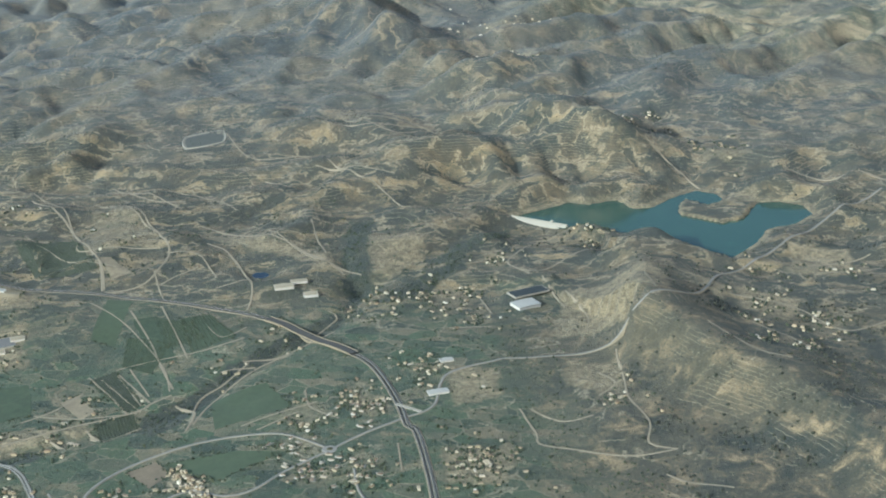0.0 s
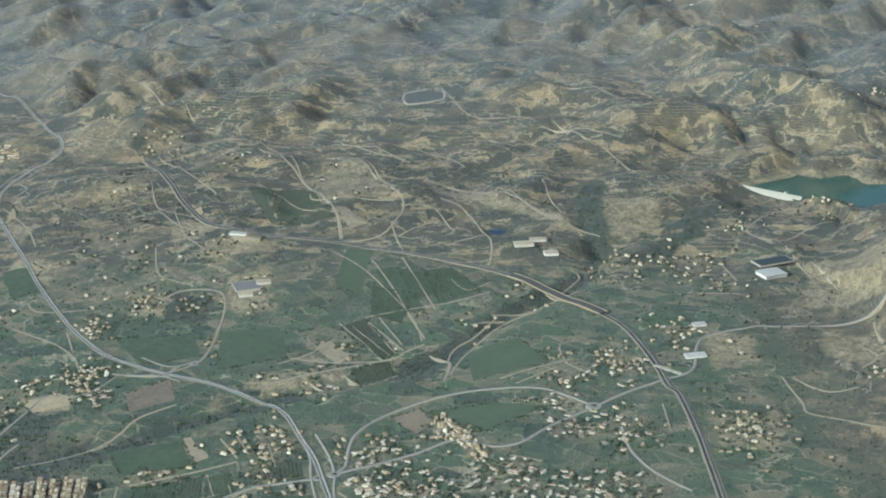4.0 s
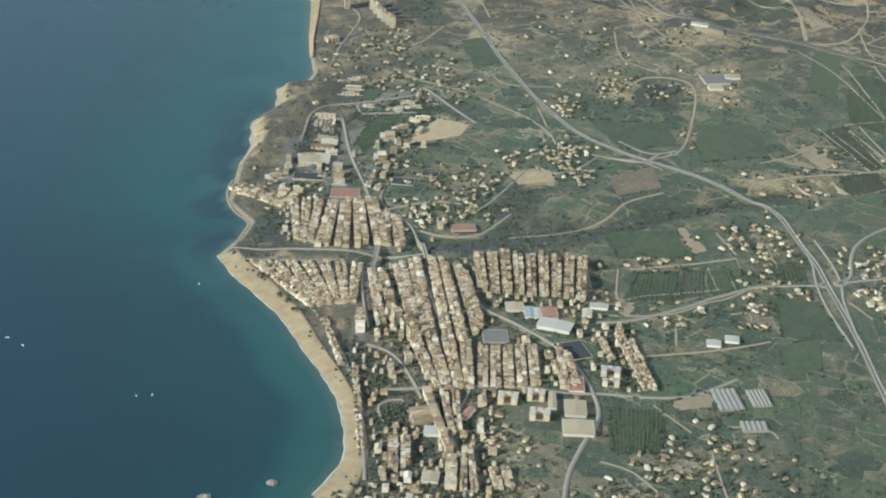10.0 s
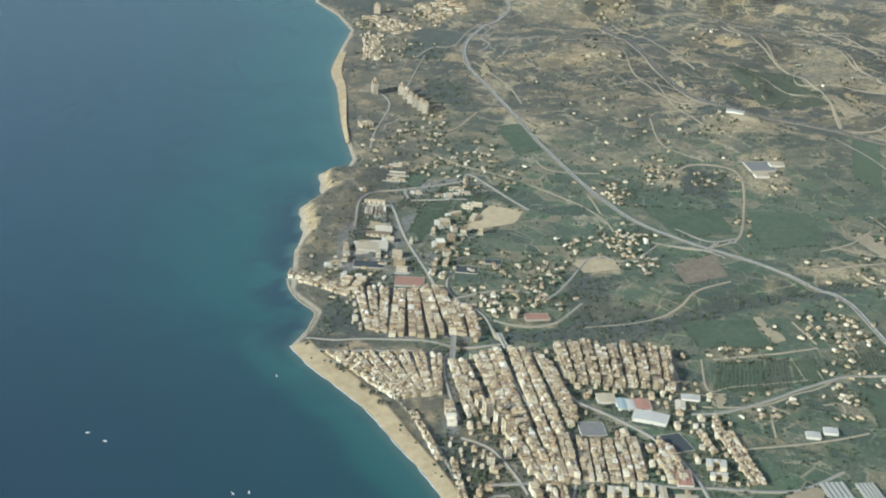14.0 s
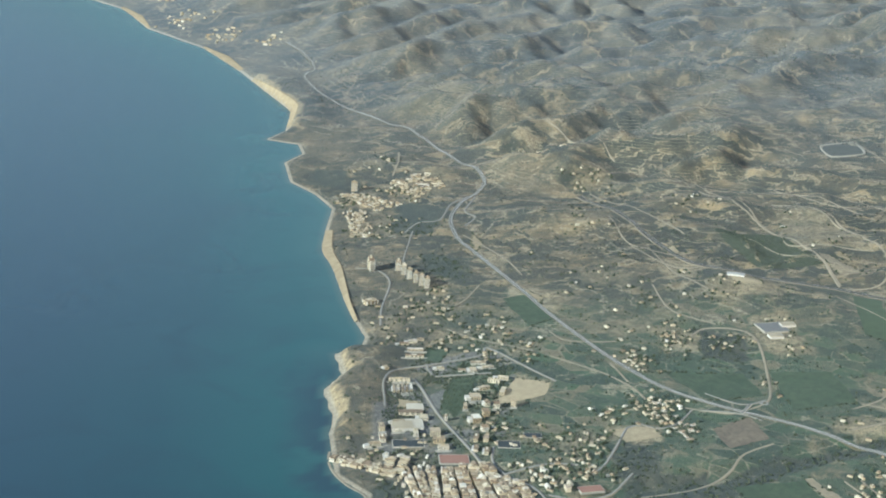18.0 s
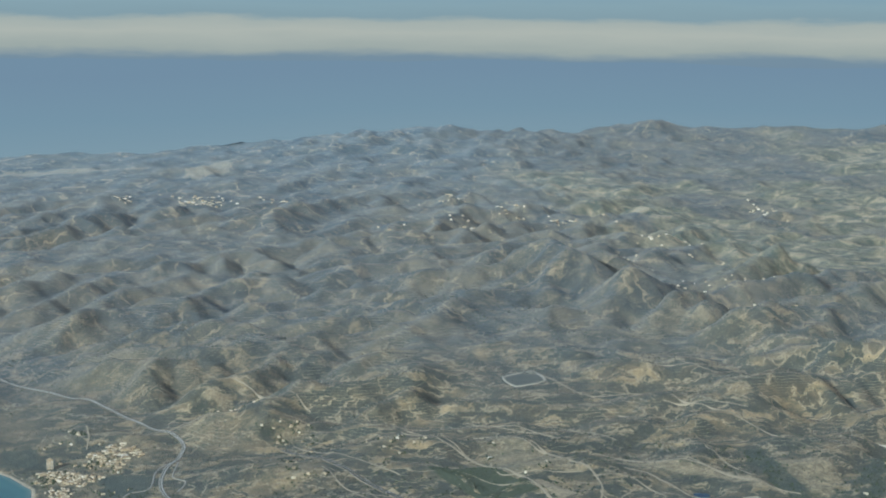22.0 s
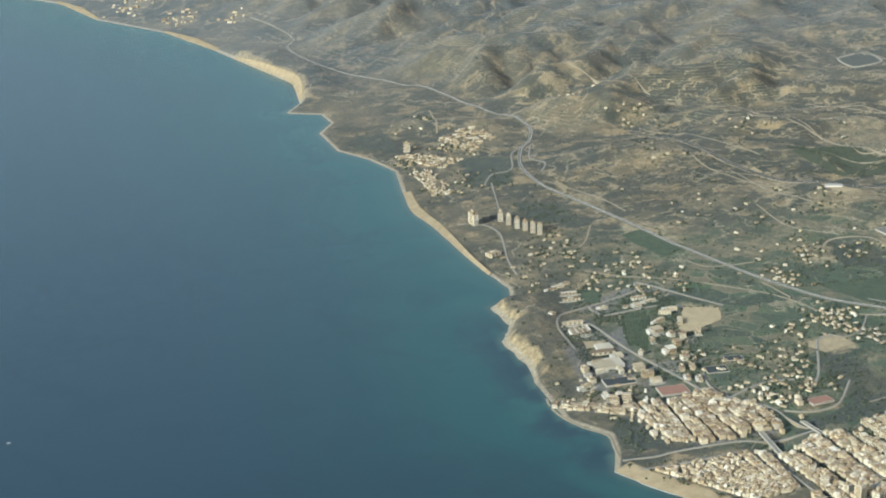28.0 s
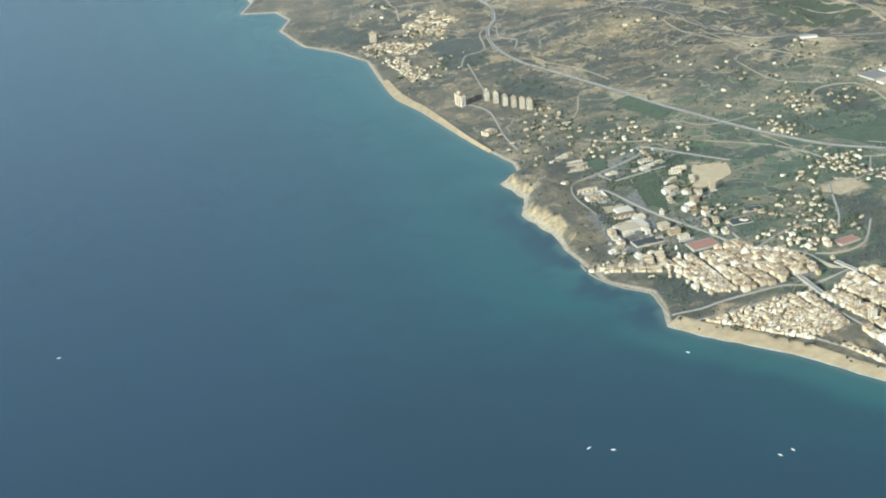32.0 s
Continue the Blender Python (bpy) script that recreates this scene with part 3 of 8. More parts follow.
GREEN = [
    [(87, 24), (122, 30), (125, 12), (98, 6)],
    [(106, 3), (121, 6), (123, -12), (106, -13)],
    [(121, 6), (136, 9), (138, -4), (123, -12)],
    [(134, 51), (150, 47), (154, 28), (135, 33)],
    [(141, -2), (157, -2), (161, -25), (144, -27)],
    [(180, 182), (211, 151), (204, 102), (173, 98)],
    [(91, 109), (118, 112), (123, 85), (104, 81)],
    [(126, 112), (152, 106), (151, 80), (125, 76)],
    [(47, 181), (68, 162), (62, 135), (48, 147)],
    [(188, 46), (225, 51), (234, 35), (208, 22), (193, 27)],
    [(167, 175), (221, 149), (199, 118), (175, 128)],
    [(178, 153), (198, 153), (212, 118), (193, 113)],
    [(136, 115), (151, 120), (154, 98), (138, 93)],
    [(201, 82), (224, 86), (230, 63), (204, 57)],
    [(182, 162), (205, 142), (201, 118), (180, 127)],
    [(227, 134), (257, 122), (266, 73), (235, 84)],
    [(145, 0), (157, -4), (163, -31), (145, -30)],
    [(164, -10), (187, -8), (201, -32), (168, -31)],
    [(209, 94), (254, 94), (257, 59), (229, 55), (205, 60)],
    [(19, 125), (26, 121), (23, 109), (17, 113)],
    [(26, 98), (36, 98), (27, 66), (22, 76)],
    [(44, 51), (57, 53), (58, 38), (41, 34)],
    [(97, 32), (122, 31), (125, 15), (106, 3)],
    [(47, 160), (59, 149), (55, 142), (44, 148)],
    [(63, 114), (92, 99), (77, 79), (57, 95)],
    [(258, 127), (302, 118), (300, 99), (266, 101)],
    [(167, 170), (208, 157), (215, 131), (184, 127)],
    [(312, 167), (339, 161), (332, 128), (306, 134)],
]
DARK = [
    [(69, 46), (77, 44), (79, 26), (77, 10), (52, 4), (50, 10), (63, 16), (72, 21)],
    [(78, 19), (99, 30), (115, 45), (128, 46), (114, 29), (96, 16), (84, 10)],
    [(49, 14), (74, 18), (81, 32), (94, 34), (95, 20), (84, 10), (61, 9)],
    [(95, 27), (107, 37), (129, 49), (154, 63), (156, 53), (129, 40), (107, 30)],
    [(180, 66), (186, 78), (202, 94), (228, 128), (251, 149), (251, 138), (224, 113), (202, 81), (188, 61)],
    [(268, 233), (272, 220), (264, 165), (256, 154), (259, 194)],
    [(262, 154), (280, 171), (304, 195), (305, 183), (276, 157)],
    [(106, 141), (125, 134), (122, 116), (107, 117)],
    [(17, 219), (36, 209), (35, 183), (21, 197)],
    [(8, 290), (29, 277), (20, 238), (4, 249)],
    [(-30, 343), (-14, 335), (-14, 309), (-30, 316)],
    [(264, 239), (274, 238), (266, 192), (261, 164), (254, 171)],
    [(288, 189), (314, 215), (329, 229), (326, 216), (298, 187)],
    [(6, 25), (12, 30), (18, 9), (6, 8)],
    [(37, -41), (45, -40), (50, -57), (45, -60)],
    [(49, -24), (55, -25), (54, -33), (51, -32)],
    [(73, 58), (82, 58), (83, 21), (75, 21)],
]
RESERVOIR = [(333.2, 243.6), (351.1, 252.1), (359.6, 257.3), (367.3, 252.3), (374.0, 254.7), (381.3, 256.1), (384.4, 242.3), (392.1, 242.8), (400.4, 250.8), (407.9, 256.7), (417.0, 261.4), (423.7, 255.1), (425.2, 243.3), (435.1, 240.8), (447.0, 239.4), (454.7, 232.3), (454.5, 219.2), (443.4, 209.1), (430.3, 205.2), (421.3, 191.0), (410.3, 179.2), (405.5, 174.7), (403.6, 179.5), (398.7, 186.4), (396.0, 190.8), (384.1, 203.2), (370.0, 214.2), (358.3, 224.9), (350.6, 226.5)]
ISLAND = [(403.3, 241.7), (409.0, 249.5), (416.4, 239.4), (426.1, 246.1), (438.1, 250.0), (436.2, 238.3), (425.2, 219.7), (413.7, 216.0), (407.3, 223.8), (400.5, 230.4)]
DAM = [(332.8, 240.6), (350.2, 225.9)]
# built-up strips: kind, strips, lowest, highest, plot length, corners
ZONES = [
    ('block', 9, 1.5, 2.6, 1.6, [(66.4, 5.8), (97.5, 7.4), (97.8, -14.4), (69.8, -14.8)]),
    ('old', 2, 0.9, 1.5, 1.2, [(39.8, -5.4), (45.1, -5.8), (53.2, -31.2), (46.3, -33.8)]),
    ('old', 2, 0.9, 1.5, 1.2, [(46.2, -3.7), (53.2, 2.5), (62.6, -38.9), (54.6, -32.6)]),
    ('old', 2, 0.9, 1.6, 1.2, [(54.6, 1.5), (60.4, 1.5), (70.3, -37.7), (64.0, -40.9)]),
    ('block', 2, 1.0, 1.9, 1.5, [(61.9, 0.5), (66.6, -7.4), (72.9, -31.2), (71.2, -36.5)]),
    ('block', 4, 1.2, 2.2, 1.5, [(54.6, -37.9), (71.2, -37.8), (73.6, -59.0), (64.1, -62.5)]),
    ('block', 5, 0.9, 1.4, 1.5, [(72.5, -42.0), (86.9, -38.8), (89.2, -57.1), (74.1, -59.9)]),
    ('block', 2, 0.9, 1.6, 1.5, [(91.2, -39.0), (95.0, -42.9), (98.6, -56.6), (93.1, -57.8)]),
    ('old', 3, 0.7, 1.1, 1.0, [(104.7, -30.3), (110.1, -33.1), (115.8, -54.0), (112.2, -54.7)]),
    ('old', 1, 0.7, 1.1, 1.0, [(100.9, -33.8), (102.8, -33.4), (105.9, -41.6), (104.0, -43.5)]),
    ('resort', 1, 0.8, 1.3, 1.6, [(-6.9, 42.6), (-8.1, 38.6), (5.4, 32.4), (6.4, 35.8)]),
    ('resort', 2, 1.0, 1.6, 1.6, [(7.8, 40.1), (15.1, 39.7), (13.0, 30.6), (6.2, 29.9)]),
    ('old', 7, 0.7, 1.3, 0.9, [(7.6, -4.1), (39.2, -1.5), (39.7, -22.7), (28.0, -25.7)]),
    ('block', 4, 1.3, 2.0, 1.6, [(22.7, 32.8), (36.2, 36.7), (44.8, 8.4), (23.4, 4.9)]),
    ('old', 3, 0.8, 1.4, 1.2, [(10.9, 34.8), (21.8, 34.8), (23.0, 7.3), (17.3, 10.0)]),
    ('old', 2, 0.8, 1.4, 1.2, [(37.9, 29.0), (44.6, 25.0), (48.7, 10.3), (40.7, 8.7)]),
    ('block', 1, 1.4, 2.4, 1.8, [(40.2, -26.8), (43.6, -27.7), (45.6, -42.1), (42.4, -41.2)]),
    ('old', 1, 0.7, 1.2, 1.1, [(32.5, -31.9), (34.5, -31.7), (42.5, -52.7), (40.5, -52.9)]),
    ('old', 1, 0.8, 1.3, 1.1, [(43.6, -52.5), (45.4, -52.3), (52.3, -86.3), (50.4, -86.3)]),
    ('block', 1, 1.5, 2.3, 1.8, [(61.6, -62.3), (64.1, -62.0), (72.1, -86.0), (70.1, -87.3)]),
    ('block', 2, 1.0, 1.8, 1.6, [(65.4, -61.9), (70.4, -60.1), (72.8, -78.2), (69.8, -78.6)]),
    ('block', 2, 1.2, 2.0, 1.6, [(56.5, -81.8), (62.0, -81.7), (63.6, -93.5), (58.3, -94.2)]),
    ('block', 1, 1.2, 2.0, 1.6, [(70.1, -87.3), (72.7, -85.9), (74.1, -98.5), (71.3, -100.9)]),
    ('block', 2, 1.0, 1.8, 1.6, [(73.2, -83.7), (75.6, -83.4), (78.9, -100.0), (74.2, -100.6)]),
    ('old', 3, 0.8, 1.4, 1.3, [(75.9, -109.0), (79.8, -107.6), (83.8, -120.1), (78.3, -121.1)]),
    ('old', 2, 0.8, 1.4, 1.3, [(72.4, -107.5), (75.2, -107.2), (76.8, -113.6), (73.5, -114.9)]),
    ('block', 2, 0.9, 1.3, 1.4, [(79.6, -91.6), (84.7, -91.0), (86.4, -98.2), (81.8, -99.7)]),
    ('block', 1, 1.0, 1.6, 1.2, [(61.3, -74.0), (63.7, -64.4), (66.3, -73.4), (62.8, -77.2)]),
    ('old', 1, 0.7, 1.1, 1.2, [(-4.3, 36.5), (-3.0, 40.1), (11.0, 33.8), (10.3, 28.7)]),
    ('village', 3, 0.5, 0.8, 1.1, [(-17.2, 301.7), (-7.7, 301.8), (11.9, 287.9), (-1.3, 277.3)]),
    ('village', 3, 0.5, 0.8, 1.1, [(-13.2, 274.7), (-5.7, 279.6), (-1.8, 240.1), (-9.5, 240.4)]),
    ('village', 3, 0.5, 0.9, 1.1, [(4.1, 318.1), (20.6, 328.7), (29.6, 315.1), (15.4, 294.8)]),
    ('village', 2, 0.6, 0.9, 1.2, [(191.6, 36.3), (196.0, 39.5), (206.8, 11.0), (201.9, 8.3)]),
    ('village', 1, 0.5, 0.9, 1.2, [(164.9, 2.7), (168.9, 5.8), (175.6, -7.0), (172.4, -10.6)]),
]
# single holiday blocks on the headland: width, depth, height, turn, place
RESORT = [
    (0.75, 4.2, 0.9, 3, (9.0, 88.0)), (0.75, 4.2, 0.9, 3, (10.3, 88.3)), (0.75, 4.2, 0.9, 3, (11.6, 88.6)),
    (0.75, 4.2, 0.9, 3, (12.9, 88.9)), (0.75, 4.2, 0.9, 3, (14.2, 89.2)), (6.4, 1.0, 1.0, 3, (10.6, 94.1)),
    (7.0, 2.2, 0.8, 3, (14.1, 71.0)), (2.4, 2.6, 0.9, 3, (17.9, 67.4)), (3.2, 1.6, 0.8, 10, (10.8, 63.8)),
    (2.6, 1.6, 0.8, 10, (10.5, 59.0)), (2.8, 2.6, 1.4, 5, (21.1, 56.6)), (3.2, 2.2, 1.3, 5, (22.2, 51.5)),
    (3.0, 2.0, 1.0, 5, (23.3, 46.9)), (3.2, 1.5, 1.1, 20, (4.1, 48.9)), (1.5, 3.2, 1.2, 8, (6.3, 52.7)),
    (1.5, 3.0, 1.5, 8, (5.9, 58.9)), (1.1, 3.6, 0.9, 4, (7.7, 41.2)), (1.3, 2.0, 1.0, 4, (9.6, 31.9)),
    (3.0, 3.0, 1.2, 12, (33.2, 80.4)), (1.9, 2.4, 1.6, 12, (36.0, 69.1)), (2.4, 2.8, 1.5, 14, (33.0, 65.1)),
    (2.0, 2.0, 1.3, 14, (35.3, 58.8)), (3.8, 1.3, 0.9, -25, (39.4, 92.8)), (3.2, 1.3, 0.9, -10, (42.3, 95.3)),
    (3.4, 1.3, 0.9, 30, (36.1, 87.4)), (1.4, 4.2, 1.0, -12, (41.7, 85.0)), (1.8, 1.8, 1.6, 0, (39.3, 74.2)),
    (1.4, 2.6, 1.2, 8, (36.6, 76.2)), (1.4, 1.6, 2.0, 0, (44.3, 75.3)), (1.1, 2.4, 0.9, 0, (30.2, 74.9)),
    (1.3, 3.2, 1.1, -8, (32.6, 52.5)), (1.5, 2.2, 1.2, -8, (35.4, 51.8)), (1.2, 3.0, 0.9, -8, (32.4, 46.0)),
    (1.2, 3.2, 0.9, -8, (35.3, 44.2)), (2.8, 1.2, 0.7, 8, (11.7, 127.0)), (2.8, 1.2, 0.7, 8, (14.6, 129.3)),
    (2.4, 1.2, 0.7, 8, (17.0, 130.9)), (5.0, 1.2, 0.7, 3, (15.4, 120.0)), (5.8, 1.2, 0.7, 3, (15.2, 115.3)),
    (4.6, 1.8, 0.6, 6, (35.1, 107.7)), (2.0, 3.0, 0.6, 6, (33.3, 102.4)), (3.6, 1.2, 0.5, 15, (37.9, 104.4)),
    (2.4, 1.3, 0.5, 0, (23.2, 105.1)), (2.2, 1.4, 0.5, 0, (29.9, 102.6)), (1.2, 2.0, 0.5, 30, (6.2, 102.3)),
]
TOWERS = [
    ([(54.1, -35.3), (56.1, -38.7), (51.2, -31.4)], 2.2, 1.7, 3.6, 30),
    ([(49.0, -29.0)], 1.6, 1.4, 2.8, 30),
    ([(45.4, -23.4), (44.6, -16.4)], 1.6, 1.5, 2.6, 0),
    ([(52.8, -52.5)], 1.6, 1.4, 2.2, 10),
    ([(56.6, -49.6)], 1.5, 1.3, 2.6, 20),
    ([(62.2, -109.8), (64.2, -109.1), (66.2, -108.5), (68.4, -107.6), (70.4, -106.8)], 1.7, 3.0, 3.0, 2),
    ([(64.9, -114.1), (67.1, -113.8)], 2.6, 1.2, 1.4, 2),
    ([(-0.8, 202.6)], 1.8, 4.6, 4.2, 12),
    ([(9.1, 201.8), (11.2, 196.9), (13.3, 192.0), (15.5, 188.3), (17.6, 184.8), (19.5, 182.0)], 1.7, 2.2, 3.4, -8),
    ([(-10.8, 307.5)], 2.6, 1.8, 3.6, 0),
    ([(-0.2, 166.8)], 4.4, 3.0, 1.2, 30),
    ([(75.1, -85.6)], 1.4, 1.4, 1.8, 0),
    ([(58.3, -87.7), (58.7, -85.4)], 1.6, 1.3, 1.6, 0),
    ([(15.6, 56.7)], 1.4, 3.0, 1.2, 5),
    ([(24.3, 66.1)], 1.0, 1.2, 1.6, 0),
]
SHEDS = [
    ('warehouse', 8.8, 6.6, 0.9, 20, 'white', (318.2, 142.3)),
    ('warehouse', 2.7, 4.8, 0.8, 10, 'blue', (83.6, -23.6)),
    ('warehouse', 2.4, 4.5, 0.8, 10, 'white', (85.8, -23.7)),
    ('warehouse', 4.2, 4.8, 0.8, 10, 'red', (88.4, -23.2)),
    ('warehouse', 4.5, 3.9, 0.9, 10, 'tan', (79.7, -21.5)),
    ('warehouse', 8.2, 4.5, 1.0, -12, 'white', (90.3, -29.2)),
    ('warehouse', 4.8, 6.0, 1.0, 5, 'tan', (97.0, -65.8)),
    ('warehouse', 6.9, 5.7, 1.0, 5, 'tan', (98.0, -73.7)),
    ('warehouse', 3.4, 2.7, 0.7, 0, 'white', (129.1, -30.5)),
    ('warehouse', 3.4, 2.7, 0.7, 0, 'white', (133.6, -28.0)),
    ('warehouse', 6.5, 5.0, 0.8, 8, 'tan', (11.9, 61.1)),
    ('school', 4.5, 3.2, 1.2, 0, 'white', (104.5, -48.5)),
    ('school', 3.9, 1.7, 1.2, 0, 'white', (104.7, -53.4)),
    ('school', 4.5, 3.7, 1.1, 0, 'cream', (81.5, -63.6)),
    ('school', 3.9, 3.7, 1.1, 0, 'cream', (87.8, -61.7)),
    ('school', 4.5, 3.7, 1.1, 0, 'cream', (89.2, -69.6)),
    ('warehouse', 6.0, 2.4, 0.7, -15, 'white', (129.2, 183.0)),
    ('warehouse', 7.0, 4.0, 0.7, 5, 'tan', (233.3, 169.9)),
    ('warehouse', 5.0, 3.6, 0.7, 5, 'tan', (242.7, 164.7)),
    ('warehouse', 6.0, 2.8, 0.6, 5, 'tan', (239.1, 174.4)),
    ('warehouse', 4.8, 3.2, 0.6, 10, 'tan', (133.9, 133.9)),
    ('warehouse', 4.8, 3.2, 0.6, 10, 'tan', (139.7, 143.2)),
    ('warehouse', 13.0, 5.2, 0.6, 5, 'white', (229.0, -24.9)),
    ('warehouse', 4.5, 2.4, 0.7, 0, 'white', (100.7, -17.2)),
    ('warehouse', 2.4, 3.6, 0.7, 0, 'cream', (97.9, -21.2)),
    ('warehouse', 3.6, 6.3, 0.8, 5, 'red', (96.7, -55.1)),
    ('warehouse', 1.8, 6.6, 0.9, 5, 'tan', (91.6, -63.4)),
    ('warehouse', 1.8, 4.5, 0.8, -20, 'red', (73.0, -70.3)),
    ('warehouse', 3.6, 3.6, 1.0, 0, 'tan', (67.7, -96.2)),
    ('warehouse', 5.1, 3.0, 0.8, 0, 'white', (66.7, -78.3)),
    ('warehouse', 6.0, 2.1, 0.8, 25, 'tan', (73.7, -118.5)),
    ('warehouse', 4.8, 3.8, 0.7, 5, 'cream', (15.4, 74.9)),
    ('warehouse', 6.7, 5.8, 0.8, 5, 'cream', (14.3, 62.5)),
    ('warehouse', 4.4, 2.6, 0.6, 10, 'white', (282.6, 97.2)),
    ('warehouse', 6.6, 3.1, 0.6, 10, 'white', (276.3, 73.3)),
]
GREENHOUSES = [
    (6.0, 9.0, 14, (131.7, -55.3)),
    (4.6, 7.0, 14, (139.0, -53.6)),
    (6.0, 4.0, 10, (137.3, -65.9)),
]
COURTS = [
    (8.6, 4.6, 4, 'dark', (13.6, 50.1)),
    (6.2, 4.4, 0, 'dark', (41.7, 49.1)),
    (5.0, 3.0, 0, 'dark', (48.8, 55.5)),
    (8.0, 5.5, 4, 'red', (26.2, 39.7)),
    (7.0, 8.0, 25, 'dark', (95.2, -39.7)),
    (6.5, 11, 8, 'grey', (94.6, -3.7)),
    (5.5, 4.5, 5, 'blue', (68.0, -117.8)),
    (6.5, 3.6, 15, 'red', (62.1, 22.7)),
    (14, 6.0, 20, 'dark', (321.2, 152.0)),
    (6, 6, 10, 'grey', (76.2, -36.0)),
    (9, 8, 15, 'grey', (134.2, 141.0)),
]
PARKS = [(56.4, -71.5, 4.6), (50.5, -58.0, 2.4), (47.6, -33.5, 2.6), (55.5, -30.0, 1.6)]
PARCELS = [
    ('sand', [(46.0, 96.5), (57.0, 92.8), (54.4, 83.3), (38.5, 75.5)]),
    ('sand', [(70.5, 60.5), (83.5, 62.9), (86.0, 56.4), (74.6, 51.7)]),
    ('sand', [(126.4, 189.0), (138.9, 187.1), (137.5, 175.2), (127.3, 176.5)]),
    ('sand', [(10.4, 81.9), (17.4, 80.0), (16.0, 73.8), (10.0, 75.2)]),
    ('sand', [(108.8, 220.1), (113.0, 223.5), (114.8, 216.7), (109.7, 214.1)]),
    ('sand', [(37.5, 241.5), (40.9, 228.6), (38.0, 219.1), (36.4, 230.5)]),
    ('sand', [(53.6, 178.1), (59.9, 170.6), (58.7, 163.5), (54.6, 173.9)]),
    ('crop', [(100.0, 24.6), (119.9, 29.3), (123.8, 14.0), (105.2, 10.9)]),
    ('crop', [(109.5, 3.9), (120.9, 6.2), (119.8, -10.4), (107.5, -11.5)]),
    ('crop', [(128.9, 7.9), (134.6, 10.0), (136.6, -1.6), (128.4, -4.8)]),
    ('dark', [(121.6, 7.3), (127.9, 8.6), (127.5, -5.9), (121.4, -8.9)]),
    ('pale', [(119.9, 30.0), (122.2, 30.5), (128.5, 18.7), (124.6, 16.3)]),
    ('pale', [(106.3, -13.2), (109.8, -13.0), (109.0, -19.8), (105.8, -20.4)]),
    ('crop', [(144.0, -3.4), (156.7, -4.1), (159.7, -24.7), (146.2, -24.2)]),
    ('pale', [(118.6, -57.6), (127.9, -51.9), (128.5, -58.7), (119.3, -61.2)]),
    ('brown', [(101.1, 62.5), (113.6, 71.4), (116.8, 56.3), (103.8, 48.6)]),
    ('brown', [(179.2, 39.0), (188.6, 43.8), (192.0, 34.5), (186.5, 28.0)]),
    ('pale', [(164.8, 211.0), (169.4, 211.7), (178.7, 194.6), (169.5, 193.3)]),
    ('dark', [(165.8, 106.4), (173.7, 112.4), (183.5, 85.3), (178.6, 80.4)]),
    ('pale', [(157.2, 92.3), (162.4, 97.7), (168.5, 82.2), (164.3, 77.7)]),
    ('crop', [(178.8, 151.7), (187.0, 155.6), (194.1, 118.0), (188.8, 115.2)]),
    ('crop', [(195.7, 152.1), (206.3, 155.0), (214.6, 133.0), (199.1, 121.8)]),
    ('crop', [(168.9, 173.7), (178.3, 170.9), (172.9, 133.6), (164.5, 138.6)]),
    ('crop', [(93.0, 104.9), (118.3, 106.0), (121.4, 88.6), (104.0, 83.4)]),
    ('crop', [(126.9, 106.2), (146.2, 107.5), (149.2, 84.8), (127.9, 77.0)]),
    ('crop', [(45.6, 168.3), (53.6, 172.3), (64.0, 151.2), (53.2, 142.2)]),
    ('dark', [(169.0, 73.7), (180.6, 79.0), (182.4, 70.5), (171.5, 60.1)]),
    ('crop', [(204.8, 84.2), (223.2, 92.6), (229.8, 72.4), (205.6, 61.2)]),
    ('crop', [(190.2, 41.1), (211.4, 45.2), (224.7, 40.9), (206.1, 26.7)]),
    ('dark', [(130.1, 237.7), (153.2, 238.8), (164.8, 201.8), (141.8, 200.2)]),
    ('crop', [(186.1, 154.2), (199.1, 149.5), (204.2, 133.5), (190.2, 126.8)]),
    ('dark', [(146.2, 15.0), (153.8, 14.6), (154.8, 6.8), (146.6, 6.1)]),
    ('crop', [(176.9, 139.1), (192.1, 132.2), (185.9, 108.2), (175.9, 115.7)]),
    ('crop', [(178.9, -25.6), (186.8, -27.4), (184.6, -43.4), (178.3, -41.6)]),
    ('dark', [(102.1, -33.1), (109.5, -26.5), (109.9, -37.3), (104.7, -43.3)]),
    ('crop', [(104.2, -63.4), (117.1, -61.5), (116.2, -80.2), (105.7, -81.7)]),
    ('crop', [(26.6, 97.3), (34.6, 97.1), (27.0, 68.0), (23.0, 76.9)]),
    ('crop', [(19.0, 123.5), (25.9, 120.0), (23.1, 109.7), (17.3, 112.6)]),
    ('crop', [(145.2, -29.3), (155.4, -22.2), (154.4, -38.1), (146.6, -44.4)]),
]
